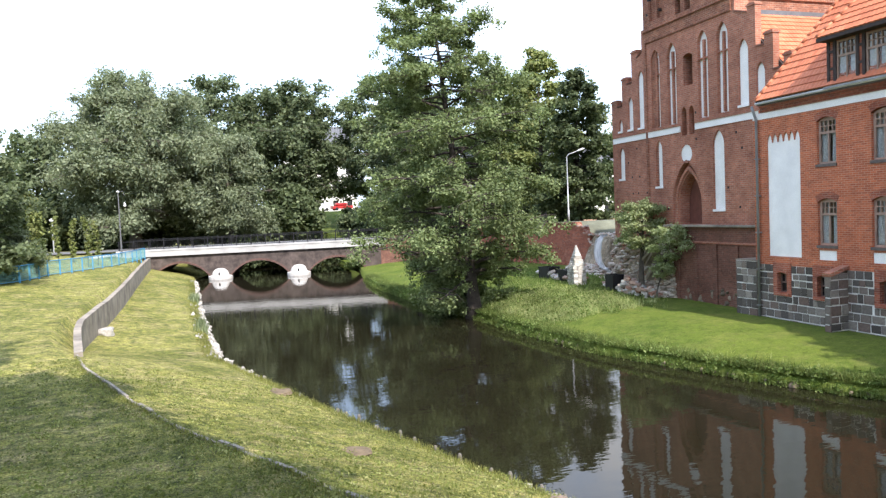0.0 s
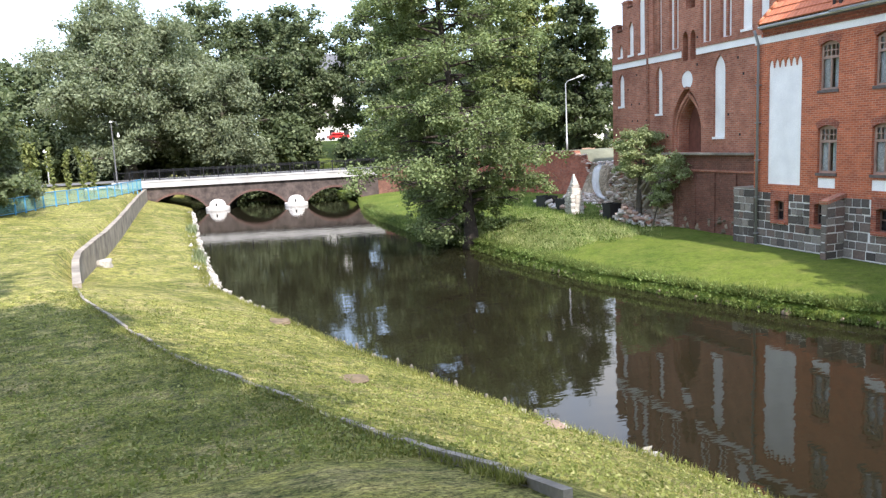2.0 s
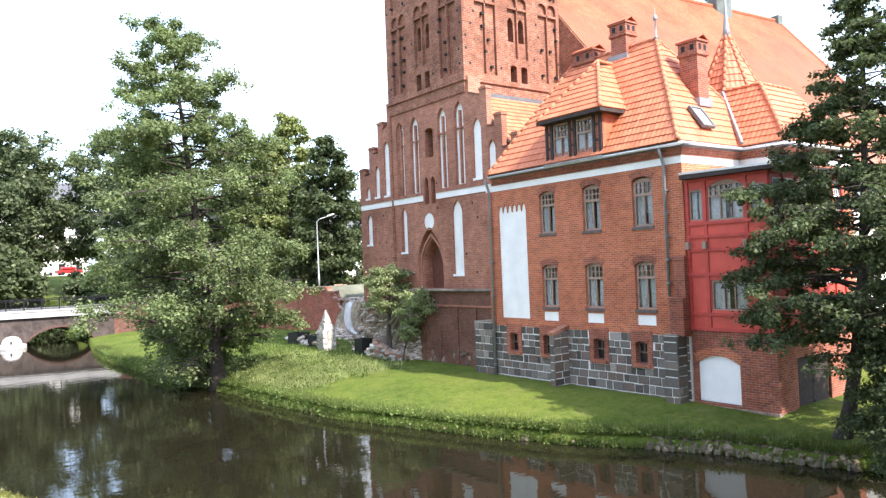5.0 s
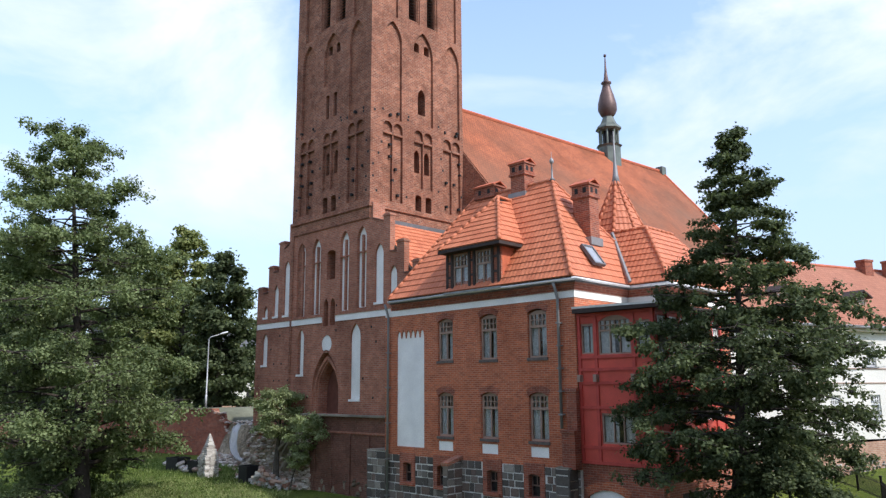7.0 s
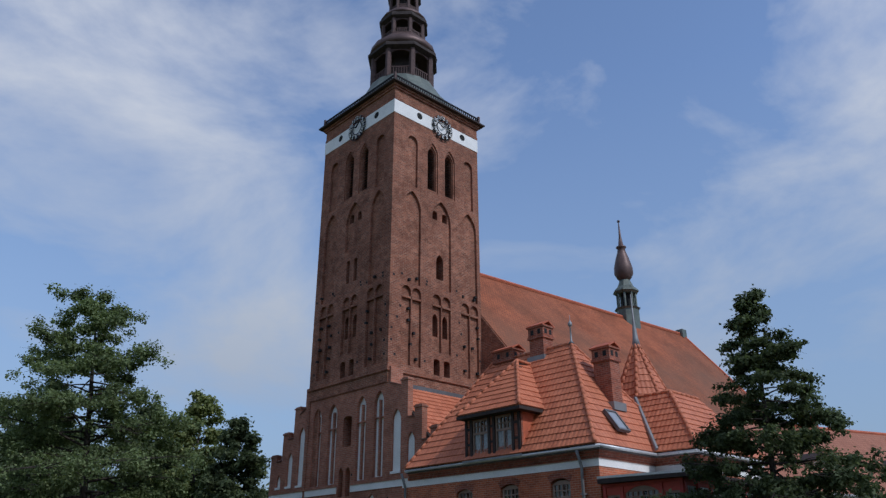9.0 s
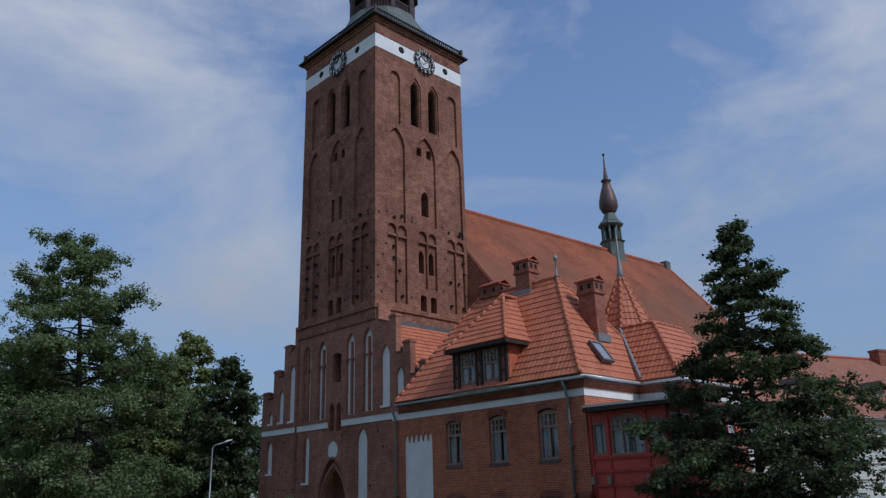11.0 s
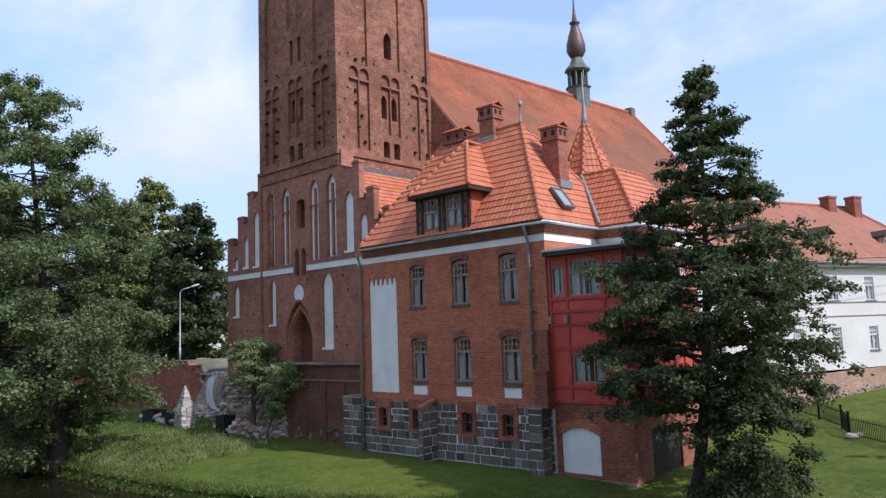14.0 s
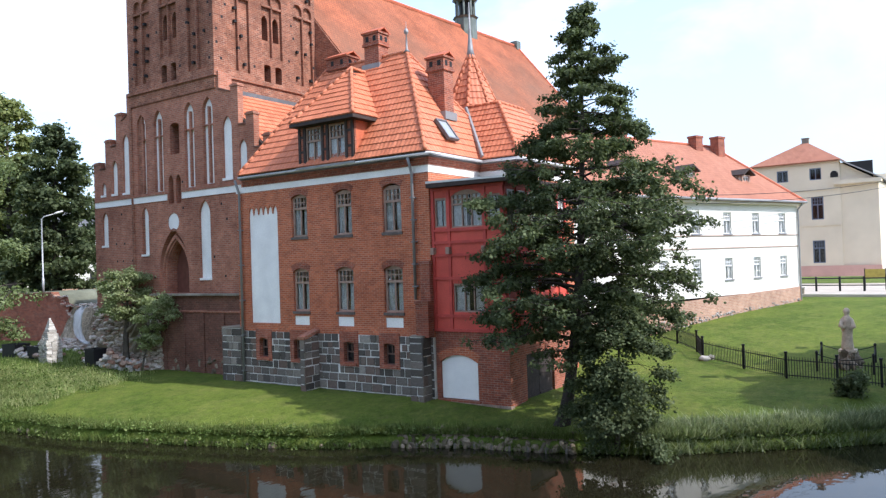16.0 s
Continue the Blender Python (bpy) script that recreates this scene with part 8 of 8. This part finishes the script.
wr = [[q(-0.4, -0.45, e), q(WL + 0.45, -0.45, e), q(WL - 2.2, 5.3, 13.95), q(2.0, 5.3, 13.95)], [q(WL + 0.45, -0.45, e), q(WL + 0.45, DEP + 0.4, e), q(WL - 2.2, 5.3, 13.95)], [q(WL + 0.45, DEP + 0.4, e), q(-0.4, DEP + 0.4, e), q(2, 5.3, 13.95), q(WL - 2.2, 5.3, 13.95)], [q(-0.4, DEP + 0.4, e), q(-0.4, -0.45, e), q(2, 5.3, 13.95)]]
for c in wr:
    bm = slab(bmesh.new(), c, 0.16)
    part("roof", bm, M_HOUSETILE, whouse, "matt red tiled hipped roof")
for a, b in ((wr[0][1], wr[0][2]), (wr[0][2], wr[0][3])):
    bm = bmesh.new()
    tube(bm, [a, b], 0.12, 8)
    part("ridge_tiles", bm, M_RIDGE, whouse)
bm = bmesh.new()
tube(bm, [q(-0.4, -0.5, e - 0.02), q(WL + 0.45, -0.5, e - 0.02)], 0.09, 8)
part("gutter", bm, M_ZINC, whouse)
bm = bmesh.new()
tube(bm, [q(WL - 0.1, -0.5, 9.2), q(WL - 0.05, -0.1, 8.8), q(WL - 0.05, -0.1, 2.3)], 0.06, 8)
part("rain_pipe", bm, M_ZINC, whouse)
for u, b in ((WL - 4.6, 5.0), (WL - 2.6, 4.5), (WL - 13.0, 5.0)):
    bm = bmesh.new()
    fbox(bm, WF, u - 0.4, u + 0.4, 12.6, 14.5, -b - 0.35, -b + 0.35)
    ch = part("chimney", bm, M_BRICKLOW, whouse)
    bm = bmesh.new()
    fbox(bm, WF, u - 0.45, u + 0.45, 14.4, 14.55, -b - 0.4, -b + 0.4)
    part("chimney_cap", bm, M_BRICKLOW, ch)
dw = window_meshes(0.7, 0.8, "rect", M_WHITEFRAME, 0.9, 1, False, 0.05)
for u in (WL - 10.4, WL - 4.0, WL - 17):
    bm = bmesh.new()
    plate(bm, WF, opening(u - 0.5, u + 0.5, 10.3, 11.3), [opening(u - 0.35, u + 0.35, 10.4, 11.2)], -1.4, 0.1)
    dm = part("dormer", bm, M_FRAME, whouse, "small roof dormer with dark gabled hood")
    put_window(dw, WF.m(u, 10.4, -1.36), dm, False)
    bm = bmesh.new()
    for s in (-1, 1):
        slab(bm, [q(u, 1.1, 11.75), q(u + s * 0.75, 1.1, 11.3), q(u + s * 0.75, 2.9, 11.3), q(u, 2.9, 11.75)], 0.08)
    part("dormer_roof", bm, M_DARKWOOD, dm)
    bm = bmesh.new()
    fbox(bm, WF, u - 0.5, u - 0.42, 10.3, 11.32, -2.8, -1.5)
    fbox(bm, WF, u + 0.42, u + 0.5, 10.3, 11.32, -2.8, -1.5)
    part("dormer_cheek", bm, M_WHITEWALL, dm)
site(whouse, 0.33)

# ---- cream house ----
YF = Frame((78, 18.2, 0), (0, -1, 0))
yh = thing("cream_house", (80, 13, 3.2), "cream rendered house with pink base and orange hipped roof", "house")
yo = [opening(4.9, 5.95, 8.3, 10.4), opening(4.9, 5.95, 4.26, 6.36), opening(4.85, 5.85, 12.0, 13.1), opening(2.0, 3.0, 12.0, 13.1)]
part("wall", plate(bmesh.new(), YF, [(0, 3.0), (7.4, 3.0), (7.4, 13.7), (0, 13.7)], yo, 0.0, 0.3), M_CREAM, yh)
part("wall", plate(bmesh.new(), YF, [(7.4, 3.0), (10.4, 3.0), (10.4, 11.6), (7.4, 13.45)], (), -0.15, 0.3), M_CREAM, yh)
part("wall", boxes((78.3, 7.8, 3.0, 90, 8.1, 11.5), (78.3, 17.9, 3, 90, 18.2, 13.7), (89, 8.1, 3, 90, 17.9, 13)), M_CREAM, yh)
# black sheet painting the unlit rooms of the cream house
part("dark_room_backing", boxes((79.2, 8.3, 3, 79.3, 17.8, 13.5)), M_DARK, yh)
bm = bmesh.new()
fbox(bm, YF, 3.6, 10.45, 3.0, 4.0, -0.1, 0.06)
part("pink_base", bm, M_PINK, yh)
big = window_meshes(1.05, 2.1, "rect", M_BLUEFRAME, 0.66, 1, True, 0.09)
att = window_meshes(1.0, 1.1, "rect", M_BLUEFRAME, 0.9, 1, False, 0.08)
put_window(big, YF.m(5.425, 8.3, 0.02), yh, False)
put_window(big, YF.m(5.425, 4.26, 0.02), yh, False)
put_window(att, YF.m(5.35, 12.0, 0.02), yh, False)
put_window(att, YF.m(2.5, 12.0, 0.02), yh, False)
bm = plate(bmesh.new(), YF, opening(6.6, 7.25, 12.1, 12.7, "round"), (), 0.03, 0.1)
part("lunette", bm, M_DARK, yh)
for v in (7.7, 11.0):
    bm = bmesh.new()
    fbox(bm, YF, 0, 7.4, v, v + 0.12, -0.1, 0.07)
    part("string_course", bm, M_CREAM, yh)
bm = bmesh.new()
fbox(bm, YF, 6.9, 10.7, 11.4, 11.75, -0.4, 0.45)
part("eave_box", bm, M_CREAM, yh)
for c in ([(77.6, 18.6, 13.7), (77.6, 10.6, 13.7), (81.5, 14.2, 16.1)], [(77.6, 10.6, 13.7), (86, 10.6, 13.7), (81.5, 14.2, 16.1)], [(86, 18.6, 13.7), (77.6, 18.6, 13.7), (81.5, 14.2, 16.1)]):
    part("roof", slab(bmesh.new(), c, 0.15), M_HOUSETILE, yh, "orange tiled hipped roof")
part("roof", slab(bmesh.new(), [(77.6, 10.7, 13.65), (77.6, 7.4, 11.75), (90, 7.4, 11.75), (90, 10.7, 13.65)], 0.1), M_DECK, yh, "grey sheet roof slope")
part("chimney", boxes((81.2, 13.9, 15.4, 81.7, 14.5, 16.35), (81.15, 13.85, 16.35, 81.75, 14.55, 16.43)), M_CONCRETE, yh)
site(yh, 0.65)

# ---- fence, statue and small things on the far lawn ----
iron = thing("iron_fence", (37, 8, 1.1), "low black iron railing across the lawn", "fence")
IF = [(43.2, 15.2), (41.9, 13.7), (39.9, 12.0), (38.3, 11.2), (36.45, 8.8), (34.9, 6.7), (34.55, 4.75), (34.3, 3.2), (33.9, 0.5), (33.5, -2.5)]
IF = [sited(x, y) for x, y in IF]
ip = bmesh.new()
box(ip, -0.045, -0.045, -0.2, 0.045, 0.045, 1.05)
box(ip, -0.06, -0.06, 1.05, 0.06, 0.06, 1.12)
ip_me = to_mesh("post", ip, M_IRON)
for i, (x, y) in enumerate(IF):
    piece("post", ip_me, Matrix.Translation((x, y, ground_z(x, y))), iron)
    if i + 1 < len(IF):
        a, b = Vector((x, y, ground_z(x, y))), Vector((*IF[i + 1], ground_z(*IF[i + 1])))
        for z in (0.15, 0.78):
            bm = bmesh.new()
            tube(bm, [a + Vector((0, 0, z)), b + Vector((0, 0, z))], 0.02, 4)
            part("rail", bm, M_IRON, iron)
        n = int((b - a).length / 0.11)
        bm = bmesh.new()
        for k in range(1, n):
            p = a.lerp(b, k / n)
            tube(bm, [p + Vector((0, 0, 0.05)), p + Vector((0, 0, 0.86)), p + Vector((0, 0, 0.95))], [0.013, 0.013, 0.002], 4, False)
        tagged(part("bar_panel", bm, M_IRON, iron), kind="stuff")
SXY = sited(38.0, 4.85)
sz = ground_z(*SXY)
ped = thing("pedestal", (*SXY, sz), "rough fieldstone pedestal carrying the statue", "pedestal")
r = random.Random(71)
for i in range(46):
    a, k = r.uniform(0, 6.28), r.random()
    rad = 0.45 - 0.2 * k
    m = pose(SXY[0] + rad * math.cos(a), SXY[1] + rad * math.sin(a), sz + 0.05 + 0.6 * k, r.uniform(0, 360), r.uniform(0, 360), 0) @ Matrix.Diagonal((0.2, 0.17, 0.14, 1))
    piece("stone", r.choice(field_meshes), m, ped)
part("core", boxes((SXY[0] - 0.3, SXY[1] - 0.3, sz - 0.1, SXY[0] + 0.3, SXY[1] + 0.3, sz + 0.7)), M_FIELD, ped)
part("top_slab", boxes((SXY[0] - 0.34, SXY[1] - 0.34, sz + 0.7, SXY[0] + 0.34, SXY[1] + 0.34, sz + 0.8)), M_STATUE, ped)
st = bmesh.new()
lathe(st, (0, 0, 0), [(0.3, 0), (0.31, 0.1), (0.25, 0.3), (0.24, 0.7), (0.27, 1.0), (0.25, 1.2), (0.27, 1.35), (0.12, 1.48), (0.1, 1.53), (0.15, 1.62), (0.15, 1.72), (0.08, 1.82)], 16)
tube(st, [(-0.2, -0.1, 1.3), (-0.3, -0.2, 1.05), (-0.12, -0.28, 0.95)], [0.1, 0.09, 0.07], 8)
tube(st, [(0.2, -0.1, 1.3), (0.27, -0.2, 1.0), (0.05, -0.28, 0.92)], [0.1, 0.09, 0.07], 8)
for v in st.verts:
    v.co += Vector((0.035 * math.sin(v.co.z * 9 + v.co.x * 14), 0.035 * math.sin(v.co.z * 7 + v.co.y * 16), 0)) if v.co.z < 1.3 else Vector()
st.transform(pose(SXY[0], SXY[1], sz + 0.8, 0, 0, -80) @ Matrix.Diagonal((0.86, 0.86, 0.98, 1)))
tagged(part("statue", st, M_STATUE, None, "", True), "weathered sandstone robed garden statue on a pedestal", "statue")
chain = thing("chain_barrier", (38, 4.9, sz), "short black posts with hanging chains around the statue", "barrier")
cp = [(39.2, 6.1), (36.9, 5.9), (36.8, 3.75), (39.5, 4.0)]
cp = [sited(x, y) for x, y in cp]
for i, (x, y) in enumerate(cp):
    z = ground_z(x, y)
    bm = bmesh.new()
    lathe(bm, (x, y, z - 0.1), [(0.05, 0), (0.05, 0.85), (0.07, 0.9), (0.03, 0.98)], 8)
    part("post", bm, M_IRON, chain)
    x2, y2 = cp[(i + 1) % 4]
    z2 = ground_z(x2, y2)
    bm = bmesh.new()
    tube(bm, [(x + (x2 - x) * k / 8, y + (y2 - y) * k / 8, z + (z2 - z) * k / 8 + 0.75 - 0.9 * (k / 8) * (1 - k / 8)) for k in range(9)], 0.018, 5)
    part("chain", bm, M_IRON, chain)
for x, y, s in ((37.9, 11.0, 0.26), (38.2, 10.8, 0.2)):
    x, y = sited(x, y)
    bm = lump(bmesh.new(), (x, y, ground_z(x, y) + 0.1), s, int(x * 31), 2, 0.4, 0.8)
    tagged(part("stone", bm, M_PALESTONE), "pale stone on the lawn by the iron fence", "stone", "fence stones")
# road fence, bench and notice board by the cream house
rail = thing("road_railing", (68, 9, 2.3), "dark post and rail barrier along the road", "railing")
for i in range(11):
    y = 13 - i * 1.7
    part("post", boxes((67.6, y - 0.07, 2.1, 67.74, y + 0.07, 3.5)), M_IRON, rail)
bm = bmesh.new()
tube(bm, [(67.67, 13.1, 3.35), (67.67, -4.2, 3.35)], 0.05, 6)
tube(bm, [(67.67, 13.1, 2.8), (67.67, -4.2, 2.8)], 0.04, 6)
part("rail", bm, M_IRON, rail)
site(rail, 0.5)
bd = thing("notice_board", (69, 7.2, 2.3), "yellow framed notice board beside the road", "sign")
part("panel", boxes((69, 6.6, 3.3, 69.06, 8.0, 4.0)), plain("yellow_board", (0.5, 0.38, 0.08), 0.7), bd)
part("post", boxes((69, 6.55, 2.2, 69.08, 6.63, 4.05)), M_IRON, bd)
part("post", boxes((69, 7.97, 2.2, 69.08, 8.05, 4.05)), M_IRON, bd)
site(bd, 0.5)
bn = thing("bench", (65, 12.2, 2.3), "pale park bench beside the white house", "bench")
part("seat", boxes((64.8, 11.6, 2.75, 65.3, 13.2, 2.85)), M_SLAB, bn)
part("leg", boxes((64.85, 11.7, 2.2, 65.2, 11.85, 2.75)), M_CONCRETE, bn)
part("leg", boxes((64.85, 12.95, 2.2, 65.2, 13.1, 2.75)), M_CONCRETE, bn)
site(bn, 0.45)
bm = bmesh.new()
slab(bm, [(62.5, -30, 2.5), (78, -30, 2.75), (78, 30, 2.85), (65.5, 30, 2.6)], 0.2)
site(tagged(part("pavement", bm, M_SAND), "pale road and pavement beyond the lawn", "road", kind="structure"), 0.2)
for z0, z1 in ((9.25, 10.1), (8.75, 9.6)):
    bm = bmesh.new()
    a, b = Vector((46, 13.5, z0)), Vector((77.5, 5.0, z1 + 1.8))
    tube(bm, [a.lerp(b, k / 12) - Vector((0, 0, 1.6 * k / 12 * (1 - k / 12))) for k in range(13)], 0.02, 4)
    site(tagged(part("cable", bm, M_IRON), "thin black overhead cable", "cable", "overhead cables"), 0.4)

# ---- distance ----
def far_block(name, label, x, y, w, d, h, turn, wall, roof, floors, cols, base=3.0):
    """A far house: walls, window rows, roof."""
    ob = thing(name, (x, y, base), label, "house")
    M = pose(x, y, base, 0, 0, turn)
    F = Frame(M @ Vector((-w / 2, -d / 2, 0)), M.to_3x3() @ Vector((1, 0, 0)))
    fh = h / floors
    hs = [opening(w * (i + 0.5) / cols - 0.55, w * (i + 0.5) / cols + 0.55, f * fh + 0.9, f * fh + 2.4) for f in range(floors) for i in range(cols)]
    part("wall", plate(bmesh.new(), F, opening(0, w, 0, h), hs, 0, 0.3), wall, ob)
    bm = bmesh.new()
    fbox(bm, F, 0.02, w - 0.02, 0, h, -d, -0.6)
    part("body", bm, wall, ob)
    for f in range(floors):
        for i in range(cols):
            c = w * (i + 0.5) / cols
            bm = bmesh.new()
            fbox(bm, F, c - 0.55, c + 0.55, f * fh + 0.9, f * fh + 2.4, -0.3, -0.2)
            wd = part("window", bm, M_DARK, ob)
    bm = bmesh.new()
    P = lambda u, b, z: F.at(u, z, -b)
    slab(bm, [P(-0.4, -0.4, h), P(w + 0.4, -0.4, h), P(w + 0.4, d / 2, h + d * 0.4), P(-0.4, d / 2, h + d * 0.4)], 0.2)
    slab(bm, [P(-0.4, d + 0.4, h), P(w + 0.4, d + 0.4, h), P(w + 0.4, d / 2, h + d * 0.4), P(-0.4, d / 2, h + d * 0.4)], 0.2)
    part("roof", bm, roof, ob)


far_block("far_house", "cream town house glimpsed beyond the park trees", 26, 166, 15, 12, 14, -12, M_WHITEWALL, M_LEAD, 4, 5, 7.2)
far_block("far_house", "white house glimpsed behind the alder", 47, 108, 16, 10, 9, -20, M_WHITEWALL, M_LEAD, 3, 5, 3.5)
far_block("far_house", "pale house beyond the churchyard", 64, 128, 22, 12, 8, -25, M_WHITEWALL, M_LEAD, 2, 6, 4)
mound = bmesh.new()
slab(mound, [(8, 118, 3.0), (40, 118, 3.0), (44, 142, 7.2), (4, 142, 7.2)], 2.0)
slab(mound, [(4, 142, 7.2), (44, 142, 7.2), (50, 182, 7.4), (0, 182, 7.4)], 3.0)
tagged(part("grass_slope", mound, M_FARLAWN, clean=False), "grass slope rising beyond the park trees", "ground", kind="structure")
low = thing("garden_wall", (44, 72, 3.9), "low orange brick garden wall with piers", "wall")
part("wall_body", boxes((37.0, 72, 3.4, 52, 72.3, 4.75)), M_PLINTH, low)
for i in range(5):
    part("pier", boxes((37.6 + i * 3.2, 71.9, 3.4, 38.1 + i * 3.2, 72.4, 5.0)), M_PLINTH, low)
for x, y, turn, mt in ((26.8, 148, 10, M_CARRED), (22.5, 149, 8, M_WHITEFRAME), (-19, 112, 5, M_LEAD)):
    cz = 7.3 if y > 140 else 3.2
    car = thing("car", (x, y, cz), "parked car far beyond the park trees", "car", "parked cars")
    bm = boxes((-2.1, -0.85, 0.35, 2.1, 0.85, 0.95))
    box(bm, -1.3, -0.75, 0.95, 1.1, 0.75, 1.5, 0.2)
    bm.transform(pose(x, y, cz, 0, 0, turn))
    part("body", bm, mt, car)
    for sx in (-1.3, 1.3):
        for sy in (-0.8, 0.8):
            bm = bmesh.new()
            tube(bm, [(sx, sy - 0.1, 0.33), (sx, sy + 0.1, 0.33)], 0.33, 12)
            bm.transform(pose(x, y, cz, 0, 0, turn))
            part("wheel", bm, M_BLACKPLASTIC, car)
